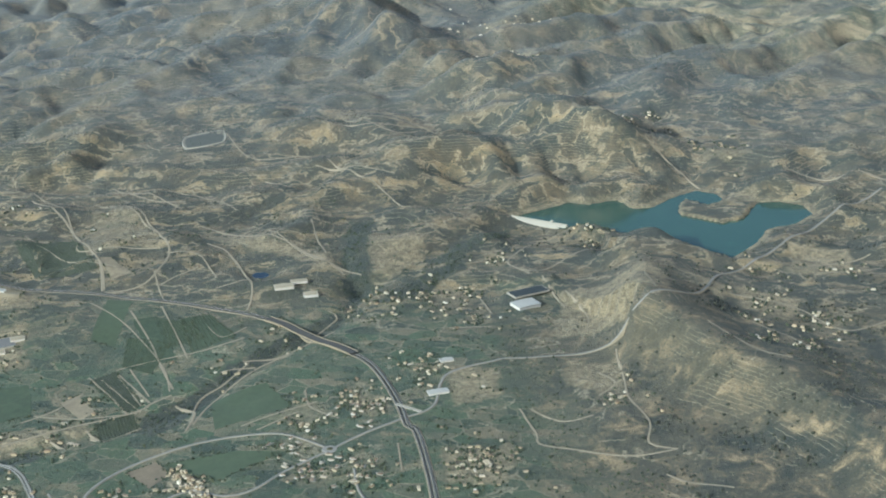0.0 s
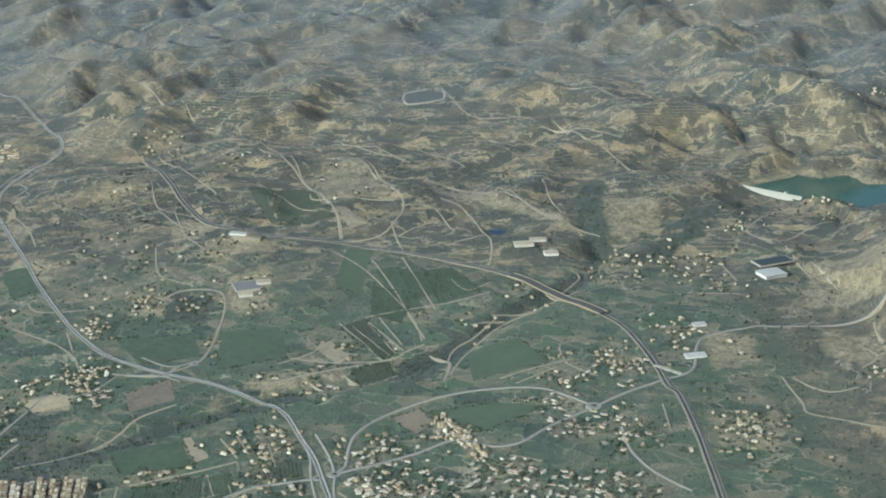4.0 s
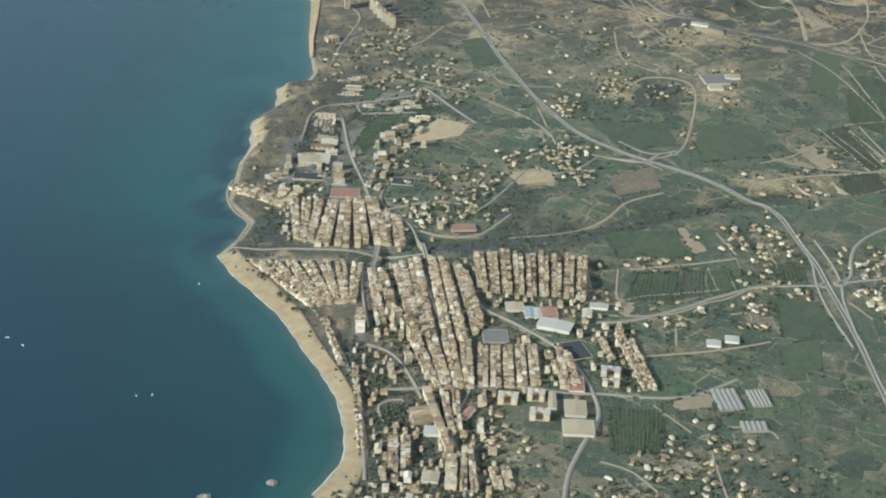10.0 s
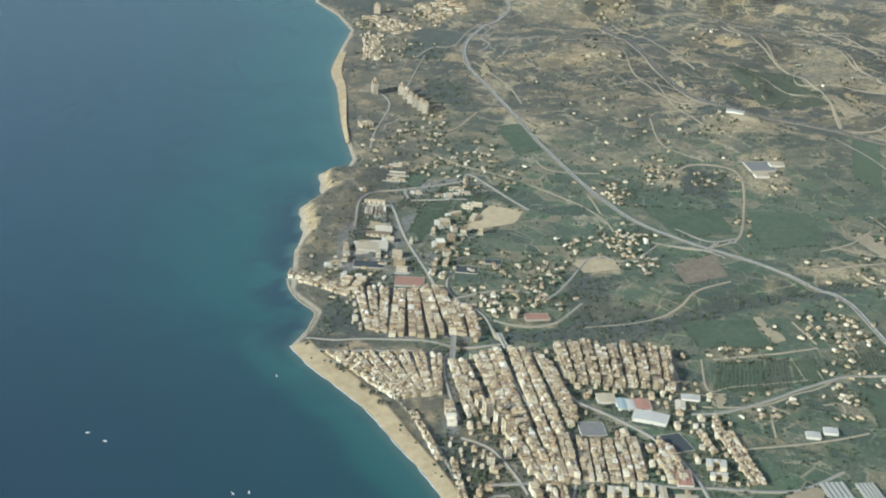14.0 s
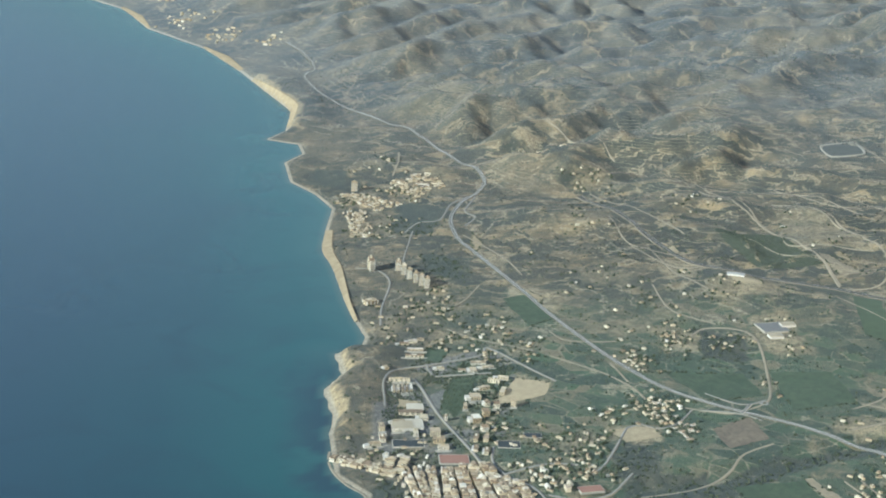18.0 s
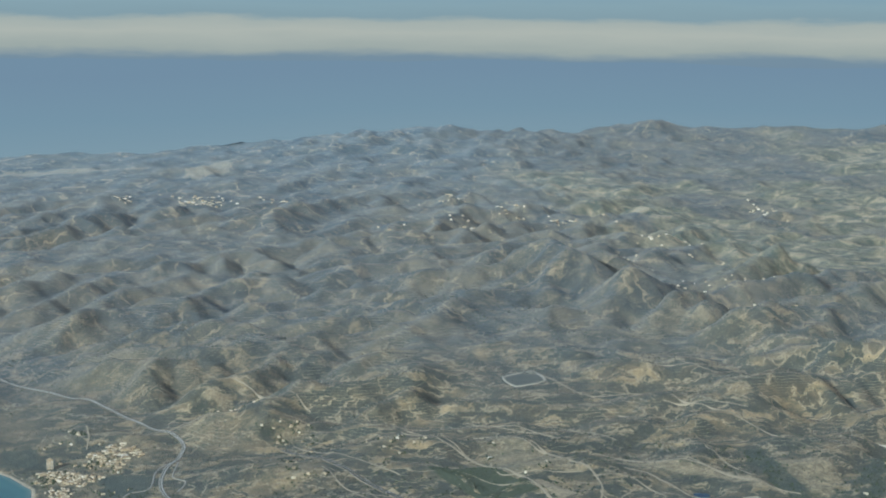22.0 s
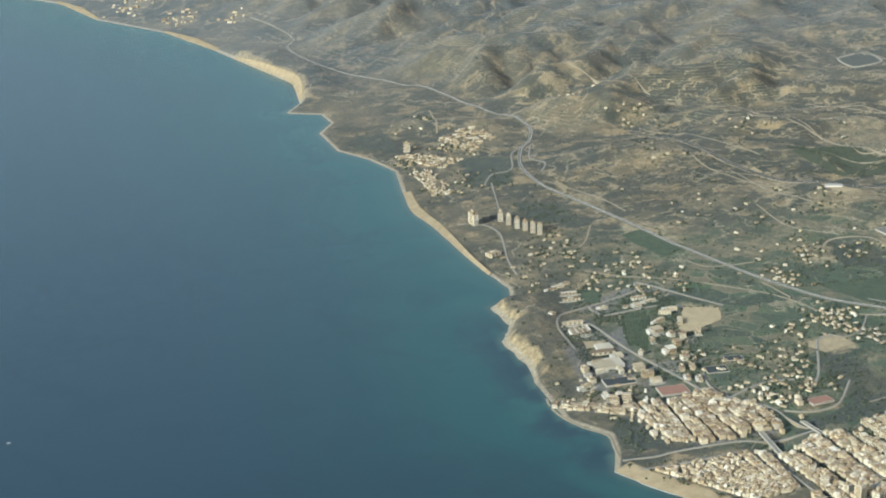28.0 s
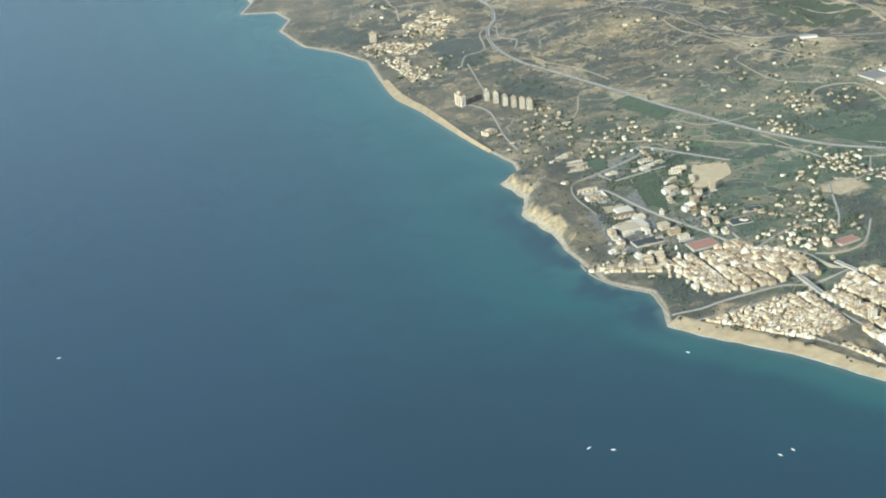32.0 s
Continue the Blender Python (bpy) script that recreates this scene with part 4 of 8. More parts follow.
VILLAS = [
    (6, 40, 87, 77), (4, 14, 92, 62), (9, 40, 280, 23), (5, 14, 37, 61),
    (5, 18, 64, 34), (4, 10, 38, 114), (5, 12, 54, 29), (9, 36, 210, -3),
    (8, 30, 235, -13), (8, 30, 182, -7), (7, 26, 191, -19), (7, 20, 223, -10),
    (6, 16, 175, 18), (6, 14, 243, 24), (5, 12, 232, 24), (8, 16, 253, 67),
    (5, 12, 227, 42), (6, 14, 178, -28), (6, 16, 182, -38), (7, 20, 181, -5),
    (7, 22, 173, 19), (7, 22, 111, -104), (7, 22, 104, -109), (8, 24, 120, -106),
    (8, 20, 136, -96), (7, 16, 97, -118), (8, 14, 130, -80), (7, 14, 117, -82),
    (6, 10, 82, -80), (6, 10, 89, -98), (5, 10, 84, -110), (5, 10, 55, -108),
    (5, 8, 62, -102), (5, 12, 118, 15), (5, 9, 112, 6), (5, 12, 141, 21),
    (5, 8, 143, 6), (4, 8, 135, 26), (5, 8, 117, -22), (4, 6, 141, -8),
    (5, 10, 140, -16), (5, 8, 123, -7), (6, 14, 148, 25), (5, 8, 145, 32),
    (4, 6, 128, 95), (5, 10, 115, 130), (5, 10, 100, 131), (5, 10, 86, 118),
    (4, 6, 102, 136), (10, 30, 18, 161), (9, 22, 28, 133), (8, 16, 41, 138),
    (8, 14, 3, 145), (6, 10, 53, 122), (7, 14, 84, 111), (6, 10, 60, 49),
    (6, 10, 41, 56), (5, 8, 61, 42), (6, 10, 18, 49), (6, 12, 3, 41),
    (6, 8, 47, 34), (5, 7, 65, 56), (4, 6, 71, 67), (9, 22, 272, 89),
    (9, 22, 270, 156), (10, 22, 294, 158), (9, 16, 296, 135), (9, 14, 316, 189),
    (10, 18, 397, 114), (10, 18, 414, 99), (9, 12, 393, 74), (8, 12, 357, 212),
    (9, 12, 413, 162), (10, 12, 441, 149), (10, 12, 414, 328), (10, 14, 438, 291),
    (8, 10, 332, 59), (8, 8, 191, 115), (8, 10, 230, 127), (9, 20, 237, 65),
    (9, 20, 252, 75), (8, 16, 247, 24), (8, 18, 197, 26), (8, 10, 163, 87),
    (8, 10, 151, 61), (7, 10, 213, 101), (8, 12, 154, -6), (6, 12, -5, 246),
    (8, 20, -13, 291), (8, 22, 7, 307), (9, 14, 70, 346), (8, 8, 2, 345),
    (10, 24, -132, 677), (10, 20, -104, 628), (8, 10, -71, 607), (8, 8, -156, 736),
    (9, 16, 91, 308), (10, 10, 126, 273), (18, 60, 134, 938), (14, 16, 201, 933),
    (12, 14, 73, 945), (16, 22, 320, 798), (16, 22, 396, 822), (18, 26, 416, 704),
    (18, 26, 422, 597), (16, 18, 360, 851), (16, 16, 603, 899), (14, 12, 250, 779),
    (12, 10, 82, 188), (12, 10, 119, 172), (11, 10, 135, 132), (11, 8, 9, 253),
    (12, 10, 89, 143), (12, 8, 77, 249), (14, 8, 162, 227), (14, 18, 334, 920),
    (12, 12, 387, 487), (12, 10, 343, 561), (12, 14, 363, 484), (12, 14, 366, 432),
]
BOATS = [(-2.2, -17.7), (-40.6, -52.9), (-3.1, -72.7), (-35.8, -55.8), (0.4, -71.6), (-154.4, 49.8)]

# ---- the far distance: a painted hazy range and the sky behind it ----
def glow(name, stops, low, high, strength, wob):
    """A plain glowing distance: haze and sky tones painted into its emission by height."""
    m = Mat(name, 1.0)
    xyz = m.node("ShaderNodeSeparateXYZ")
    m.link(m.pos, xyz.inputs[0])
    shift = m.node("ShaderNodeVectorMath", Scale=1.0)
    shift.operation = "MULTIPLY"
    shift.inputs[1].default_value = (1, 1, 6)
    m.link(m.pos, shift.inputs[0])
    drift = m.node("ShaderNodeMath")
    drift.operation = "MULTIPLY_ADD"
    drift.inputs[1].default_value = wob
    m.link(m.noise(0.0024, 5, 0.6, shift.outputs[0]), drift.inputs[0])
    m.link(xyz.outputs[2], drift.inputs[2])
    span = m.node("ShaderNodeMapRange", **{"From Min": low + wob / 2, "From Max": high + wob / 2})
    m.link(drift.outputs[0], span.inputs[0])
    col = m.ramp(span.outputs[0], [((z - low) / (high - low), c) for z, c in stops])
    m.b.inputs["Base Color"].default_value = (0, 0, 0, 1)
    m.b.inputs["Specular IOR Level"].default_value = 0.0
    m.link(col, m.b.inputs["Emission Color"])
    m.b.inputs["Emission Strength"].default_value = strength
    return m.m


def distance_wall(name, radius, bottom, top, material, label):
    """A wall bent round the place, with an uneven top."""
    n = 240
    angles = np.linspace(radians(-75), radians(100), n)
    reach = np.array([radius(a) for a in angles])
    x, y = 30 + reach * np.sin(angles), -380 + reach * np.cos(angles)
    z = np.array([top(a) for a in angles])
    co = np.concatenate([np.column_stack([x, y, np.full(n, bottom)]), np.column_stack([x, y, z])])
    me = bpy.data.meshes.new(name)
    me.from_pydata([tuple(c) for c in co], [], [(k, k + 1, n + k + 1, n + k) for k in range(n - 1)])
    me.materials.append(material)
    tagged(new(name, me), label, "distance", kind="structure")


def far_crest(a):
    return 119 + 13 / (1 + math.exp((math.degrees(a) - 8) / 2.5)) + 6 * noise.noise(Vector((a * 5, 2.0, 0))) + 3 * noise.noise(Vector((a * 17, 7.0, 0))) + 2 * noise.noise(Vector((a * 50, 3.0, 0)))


# blue haze painted as emission on a wall that hides the land beyond
distance_wall("backdrop", lambda a: 1760 + 330 / (1 + math.exp(-(math.degrees(a) - 8) / 2.5)), -60, far_crest, glow("painted_haze_range", [(15, (0.30, 0.35, 0.345)), (65, (0.255, 0.315, 0.335)), (112, (0.24, 0.29, 0.325))], 0, 120, 0.85, 10), "glowing backdrop wall painted as a far blue range in haze")
distance_wall("backdrop", lambda a: 4650.0, -200, lambda a: 1500.0, glow("horizon_sky", [(-60, (0.23, 0.28, 0.33)), (40, (0.27, 0.31, 0.325)), (64, (0.48, 0.45, 0.355)), (110, (0.60, 0.53, 0.40)), (138, (0.53, 0.49, 0.385)), (154, (0.34, 0.39, 0.37)), (190, (0.36, 0.42, 0.40)), (260, (0.29, 0.38, 0.41)), (700, (0.30, 0.38, 0.46))], -60, 700, 0.8, 62),
              "pale cloud band and hazy sky on the horizon")



def bumps(x, y, scale, seed, octaves=4, ridged=False):
    """Layered value noise on numpy arrays, about -1 to 1 (ridged: 0 to 1, sharp crests)."""
    out, amp, total = np.zeros(np.shape(x)), 1.0, 0.0
    gen = np.random.RandomState(seed)
    for k in range(octaves):
        table = gen.rand(64, 64) * 2 - 1
        turn = 0.7 * k + seed
        u = (x * math.cos(turn) - y * math.sin(turn)) / scale + 17.3 * k
        v = (x * math.sin(turn) + y * math.cos(turn)) / scale + 9.1 * k
        iu, iv = np.floor(u).astype(int), np.floor(v).astype(int)
        fu, fv = u - iu, v - iv
        fu, fv = fu * fu * (3 - 2 * fu), fv * fv * (3 - 2 * fv)
        n = ((table[iu % 64, iv % 64] * (1 - fu) + table[(iu + 1) % 64, iv % 64] * fu) * (1 - fv)
             + (table[iu % 64, (iv + 1) % 64] * (1 - fu) + table[(iu + 1) % 64, (iv + 1) % 64] * fu) * fv)
        out += amp * ((1.25 - 2.2 * np.sqrt(n * n + 0.02)) if ridged else n)
        total += amp
        amp, scale = amp * (0.42 if ridged else 0.5), scale * 0.47
    return out / total


def crests(x, y, scale, seed, octaves=5):
    """Branching crests: each finer layer grows only where the coarser one is high."""
    out, weight, amp = np.zeros(np.shape(x)), 1.0, 1.0
    for k in range(octaves):
        n = bumps(x, y, scale, seed + 7 * k, 1)
        s = np.clip(1.04 - np.sqrt(n * n * 2.0 + 0.012), 0, 1) ** 1.3 * weight
        weight = np.clip(s * 2.0, 0.12, 1)
        out, amp, scale = out + amp * s, amp * 0.56, scale * 0.5
    return out


def smooth(a, b, v):
    t = np.clip((v - a) / (b - a), 0, 1)
    return t * t * (3 - 2 * t)


def blob(x, y, cx, cy, rx, ry, turn=0.0):
    c, s = math.cos(radians(turn)), math.sin(radians(turn))
    u, v = ((x - cx) * c + (y - cy) * s) / rx, (-(x - cx) * s + (y - cy) * c) / ry
    return np.exp(-(u * u + v * v))


def along(x, y, way):
    """Distance to a line of way points, the side (positive to the right of its run), and how far along it (0 to 1)."""
    best, side, at = np.full(np.shape(x), 1e9), np.zeros(np.shape(x)), np.zeros(np.shape(x))
    n = len(way) - 1
    for k, ((ax, ay), (bx, by)) in enumerate(zip(way[:-1], way[1:])):
        dx, dy = bx - ax, by - ay
        s = np.clip(((x - ax) * dx + (y - ay) * dy) / (dx * dx + dy * dy), 0, 1)
        d = np.hypot(ax + s * dx - x, ay + s * dy - y)
        near = d < best
        best = np.where(near, d, best)
        side = np.where(near, (x - ax) * dy - (y - ay) * dx, side)
        at = np.where(near, (k + s) / n, at)
    return best, np.sign(side), at


def ridge(x, y, way, height, left, right):
    """A crest along the way points, with its own breadth of slope on each side."""
    d, side, _ = along(x, y, way)
    return height * np.exp(-(d / np.where(side > 0, right, left)) ** 1.6)


def within(x, y, way):
    """Whether points lie inside a closed outline."""
    inside = np.zeros(np.shape(x), bool)
    for (ax, ay), (bx, by) in zip(way, way[1:] + way[:1]):
        cross = (ay > y) != (by > y)
        with np.errstate(divide="ignore", invalid="ignore"):
            inside ^= cross & (x < (bx - ax) * (y - ay) / (by - ay) + ax)
    return inside


WATER_LEVEL = 6.2
DAM_FOOT = 4.9
LONG_RIDGE = [(275, 560), (318, 448), (342, 384), (364, 338), (385, 300)]
FLANK = [(478, 506), (505, 482), (538, 470), (610, 490), (720, 480)]


def soften(a, reach, passes=3):
    """Running means along both axes."""
    for _ in range(passes):
        for ax in (0, 1):
            pad = [(reach + 1, reach) if k == ax else (0, 0) for k in (0, 1)]
            c = np.cumsum(np.pad(a, pad, mode="edge"), ax)
            n = a.shape[ax]
            a = (np.take(c, np.arange(2 * reach + 1, 2 * reach + 1 + n), ax) - np.take(c, np.arange(n), ax)) / (2 * reach + 1)
    return a


def worn_hills():
    """Hills cut by running water: uplift against stream wear, on a coarse grid, as relief about the broad lie of the land."""
    step = 4.2
    ex, ey = np.arange(-280, 800, step), np.arange(120, 1560, step)
    x, y = np.meshgrid(ex, ey)
    ny, nx = x.shape
    d = shore_distance(x, y)
    lift = smooth(180, 360, y + 0.22 * x) * smooth(0, 70, d) * (0.75 + 0.5 * bumps(x, y, 130, 301, 3))
    lift = lift + 0.9 * ridge(x, y, LONG_RIDGE, 1, 30, 22) + 1.1 * ridge(x, y, FLANK, 1, 90, 75)
    gen = np.random.RandomState(77)
    h = (0.07 * d + 4 * bumps(x, y, 170, 302, 2) + 0.5 * gen.rand(ny, nx)) * (d > 0)
    fixed = (d <= 0) | (x < ex[1]) | (x > ex[-2]) | (y < ey[1]) | (y > ey[-2])
    for px, py in ((263, 170), (340, 250), (400, 215)):
        fixed |= np.hypot(x - px, y - py) < 8
    h[fixed] = 0
    h, fixed, lift = h.ravel(), fixed.ravel(), lift.ravel()
    cells = np.arange(ny * nx).reshape(ny, nx)
    steps = [(a, b) for a in (-1, 0, 1) for b in (-1, 0, 1) if (a, b) != (0, 0)]
    for turn in range(34):
        g = h.reshape(ny, nx)
        best, to, gap = np.zeros((ny, nx)), cells.copy(), np.ones((ny, nx))
        for a, b in steps:
            j0, j1, i0, i1 = max(0, -a), ny - max(0, a), max(0, -b), nx - max(0, b)
            long = math.hypot(a, b)
            fall = (g[j0:j1, i0:i1] - g[j0 + a:j1 + a, i0 + b:i1 + b]) / long
            more = fall > best[j0:j1, i0:i1]
            best[j0:j1, i0:i1][more] = fall[more]
            to[j0:j1, i0:i1][more] = cells[j0 + a:j1 + a, i0 + b:i1 + b][more]
            gap[j0:j1, i0:i1][more] = long
        to = to.ravel()
        to[fixed] = np.flatnonzero(fixed)
        order = np.argsort(h).tolist()
        goes, area = to.tolist(), [1.0] * (ny * nx)
        for k in reversed(order):
            if goes[k] != k:
                area[goes[k]] += area[k]
        wear = (0.16 * np.sqrt(np.array(area)) / gap.ravel()).tolist()
        raised = np.where(fixed, h, h + lift).tolist()
        for k in order:
            r = goes[k]
            if r != k:
                raised[k] = max(raised[r], (raised[k] + wear[k] * raised[r]) / (1 + wear[k]))
        h = np.array(raised)
        h = np.where(fixed, h, soften(h.reshape(ny, nx), 1, 1).ravel() * 0.12 + h * 0.88)
    h = soften(h.reshape(ny, nx), 1, 1) * 0.6 + h.reshape(ny, nx) * 0.4
    relief = h - soften(h, 4)
    spread = soften(relief ** 2, 14) ** 0.5
    return ex, ey, relief / (spread + 0.1 * spread.max())


WORN_X, WORN_Y, WORN = worn_hills()


def worn(x, y):
    u = np.clip((x - WORN_X[0]) / (WORN_X[1] - WORN_X[0]), 0, len(WORN_X) - 1.001)
    v = np.clip((y - WORN_Y[0]) / (WORN_Y[1] - WORN_Y[0]), 0, len(WORN_Y) - 1.001)
    i, j = u.astype(int), v.astype(int)
    u, v = u - i, v - j
    return (WORN[j, i] * (1 - u) + WORN[j, i + 1] * u) * (1 - v) + (WORN[j + 1, i] * (1 - u) + WORN[j + 1, i + 1] * u) * v


def land_height(x, y):
    d = shore_distance(x, y)
    h = base_height(x, y, d)
    hills = smooth(255, 420, y + 0.22 * x) * smooth(10, 100, d) * (1 - 0.75 * smooth(850, 1100, y)) * (1 - smooth(1150, 1450, y)) * (1 - 0.7 * smooth(360, 440, x - 0.2 * (y - 300)))
    quiet = 1 - 0.85 * np.exp(-(np.minimum(along(x, y, ROADS[0][3])[0], along(x, y, ROADS[1][3])[0]) / 16) ** 2)
    quiet = quiet * (1 - 0.95 * np.exp(-(np.hypot(x - 207, y - 335) / 46) ** 4))
    hills = np.maximum(hills, 0.26 * smooth(150, 230, y) * smooth(20, 80, d) * (1 - smooth(300, 340, x)))
    hills = hills * quiet * (1 - 0.25 * smooth(420, 800, y))
    wx, wy = x + 9 * bumps(x, y, 40, 81, 2), y + 9 * bumps(x, y, 40, 82, 2)
    cut = worn(x + 3 * bumps(x, y, 26, 83, 2), y + 3 * bumps(x, y, 26, 84, 2))
    h = h + hills * (7.0 + 4.6 * cut + 0.8 * crests(wx, wy, 22, 90, 2))
    rough = smooth(40, 130, d)
    h = h + rough * (0.9 + 1.6 * smooth(120, 200, y) + 1.2 * smooth(280, 330, x)) * (bumps(x, y, 34, 5, 2) + 0.9 * smooth(110, 190, y) * crests(wx, wy, 34, 57, 2) - 0.3) + rough * 0.2 * bumps(x, y, 7, 15, 2)
    # the hill by the reservoir, the bare ridge before it, the shaded ridge behind, and the two dark-flanked knolls
    h = h + ridge(x, y, [(364, 176), (366, 160), (360, 138), (350, 112)], 9, 30, 9)
    h = h + ridge(x, y, [(352, 96), (363, 66), (378, 42), (388, 18), (396, -10), (420, -60)], 13, 36, 11)
    h = h + ridge(x, y, LONG_RIDGE, 6, 26, 16)
    h = h + ridge(x, y, [(290, 345), (303, 318)], 6, 18, 16) + ridge(x, y, [(318, 310), (332, 288)], 5.5, 17, 15)
    # the grey mountain flank above the reservoir, with its white crest
    flank = ridge(x, y, FLANK, 10, 55, 85)
    h = h + flank * (0.9 + 0.28 * cut + 0.2 * crests(wx, wy, 30, 31, 3))
    # gullies
    h = h - 1.9 * np.exp(-(along(x, y, [(40, 1), (54, 14), (72, 22), (95, 30), (118, 40), (150, 60), (186, 72), (206, 90), (228, 116), (250, 140), (262, 165), (256, 195)])[0] / 4.5) ** 2)
    h = h - 2.5 * np.exp(-(along(x, y, [(255, 165), (285, 190), (310, 215), (330, 236)])[0] / 6) ** 2)
    # sea cliffs of the near headlands
    head = smooth(56, 66, y) * (1 - smooth(120, 128, y))
    h = h + head * smooth(0.2, 3.5, d) * (1 - smooth(8, 22, d)) * 2.6
    far_head = smooth(395, 420, y) * (1 - smooth(520, 560, y))
    h = h + far_head * smooth(0.2, 4, d) * (1 - smooth(10, 30, d)) * 3.0
    # the reservoir's bed and shores
    lake = within(x, y, RESERVOIR) & ~within(x, y, ISLAND)
    rim = along(x, y, RESERVOIR + RESERVOIR[:1])[0]
    near = np.exp(-(rim / 14) ** 2)
    h = np.where(h > WATER_LEVEL, WATER_LEVEL + (h - WATER_LEVEL) * (0.12 + 0.88 * smooth(0, 12, rim)), h)
    h = np.where(lake, WATER_LEVEL - np.clip(rim * 0.3, 0.05, 3), np.where(within(x, y, ISLAND), WATER_LEVEL + 1.0, np.maximum(h, WATER_LEVEL + np.clip(rim * 0.12, 0, 1.2) * near - 9 * (1 - near))))
    foot = np.exp(-(np.hypot(x - 336, y - 222) / 17) ** 4)
    h = np.where(lake, h, h * (1 - foot) + DAM_FOOT * foot)
    for px, py, r, level in ((225.5, 189, 9, 8.0), (207.5, 349, 26, 18.4)):
        flat = np.exp(-(np.hypot(x - px, y - py) / r) ** 3)
        h = h * (1 - flat) + level * flat
    # the long mountain and its spurs
    spur = bumps(x, y, 110, 11, 3, True)
    h = h + ridge(x, y, [(395, 1390), (480, 1440), (600, 1450), (720, 1470), (900, 1460), (1150, 1420)], 1, 110, 150) * (22 + 5 * spur + 2.5 * cut)
    h = h + smooth(700, 1000, y) * (1 - smooth(1500, 2100, y)) * 3.5 * bumps(x, y, 70, 33, 2, True) * smooth(20, 200, d)
    h = h + smooth(1900, 3000, y) * (4 + 14 * bumps(x, y, 500, 21, 4, True)) * smooth(100, 700, d)
    h = h + smooth(900, 1600, x) * (6 + 16 * bumps(x, y, 300, 23, 4, True)) * smooth(100, 700, d)
    far = np.hypot(x - 30, y + 380)
    return np.where(d > 0, h * (1 - 0.85 * smooth(2250, 3000, far)) + 0.3 * smooth(2250, 3000, far), h)


def axis(lo, a, b, hi, step, grow):
    vals = list(np.arange(a, b, step))
    v, s = vals[-1], step
    while v < hi:
        s *= grow
        v += s
        vals.append(v)
    v, s = vals[0], step
    while v > lo:
        s *= grow
        v -= s
        vals.insert(0, v)
    return np.array(vals)


GX, GY = axis(-2500, -230, 620, 4800, 1.8, 1.03), axis(-1500, -170, 800, 4700, 1.8, 1.012)
MX, MY = np.meshgrid(GX, GY)
GD = shore_distance(MX, MY)
GH = land_height(MX, MY)


def ground_z(x, y):
    """The height of the ground sheet, read between its vertices."""
    x, y = np.atleast_1d(np.asarray(x, float)), np.atleast_1d(np.asarray(y, float))
    i = np.clip(np.searchsorted(GX, x) - 1, 0, len(GX) - 2)
    j = np.clip(np.searchsorted(GY, y) - 1, 0, len(GY) - 2)
    u, v = (x - GX[i]) / (GX[i + 1] - GX[i]), (y - GY[j]) / (GY[j + 1] - GY[j])
    return (GH[j, i] * (1 - u) + GH[j, i + 1] * u) * (1 - v) + (GH[j + 1, i] * (1 - u) + GH[j + 1, i + 1] * u) * v


def grid_mesh(name, xs, ys, z):
    nx, ny = len(xs), len(ys)
    co = np.empty((ny * nx, 3))
    gx, gy = np.meshgrid(xs, ys)
    co[:, 0], co[:, 1], co[:, 2] = gx.ravel(), gy.ravel(), np.broadcast_to(z, gx.shape).ravel()
    k = (np.arange(ny - 1)[:, None] * nx + np.arange(nx - 1)[None]).ravel()
    faces = np.stack([k, k + 1, k + nx + 1, k + nx], 1)
    me = bpy.data.meshes.new(name)
    me.vertices.add(len(co))
    me.vertices.foreach_set("co", co.ravel())
    me.loops.add(faces.size)
    me.loops.foreach_set("vertex_index", faces.ravel())
    me.polygons.add(len(faces))
    me.polygons.foreach_set("loop_start", np.arange(0, faces.size, 4))
    me.polygons.foreach_set("use_smooth", np.ones(len(faces), bool))
    me.update()
    return me


def attribute(me, name, values):
    me.attributes.new(name, "FLOAT", "POINT").data.foreach_set("value", np.asarray(values, np.float32).ravel())


def mask(outlines, wobble=1.6):
    """Where the ground lies inside any of the outlines, with ragged edges."""
    u = MX + wobble * bumps(MX, MY, 6, 41, 2)
    v = MY + wobble * bumps(MX, MY, 6, 42, 2)
    out = np.zeros(MX.shape)
    for way in outlines:
        out[within(u, v, way)] = 1
    return out


TOWN_OUTLINE = [(40, -4), (62, 3), (100, 8), (116, -52), (104, -60), (92, -62), (78, -64), (84, -122), (58, -122), (56, -100), (50, -80), (42, -46)]
GREEN_AT, BARE_AT, DARK_AT, CREST_AT = mask(GREEN, 2.5), mask(BARE + [z[5] for z in ZONES if z[0] == "village"], 2.5), mask(DARK, 2.0), mask(RIDGE_BARE, 6)
BANDS = 1 - smooth(25, 60, np.hypot(MX - 430, MY - 185))
CREST_AT = np.maximum(CREST_AT, ((((MY > 66) & (MY < 92)) | ((MY > 102) & (MY < 124))) & (GD < 4.0 + 3.0 * bumps(MX, MY, 8, 91, 2)) & (GD > -1)).astype(float))
CREST_AT = np.maximum(CREST_AT, 0.7 * ((MY > 412) & (MY < 525) & (GD < 5.0 + 3 * bumps(MX, MY, 12, 93, 2)) & (GD > -1)).astype(float))
LAKE_RIM = along(MX, MY, RESERVOIR + RESERVOIR[:1])[0]
BARE_AT = np.maximum(BARE_AT, ((LAKE_RIM < 2.6) | (along(MX, MY, ISLAND + ISLAND[:1])[0] < 2.2)).astype(float))
RESORT_GROUND = [[(2, 48), (3, 72), (9, 100), (16, 112), (36, 120), (48, 108), (44, 74), (40, 48), (22, 42)]]
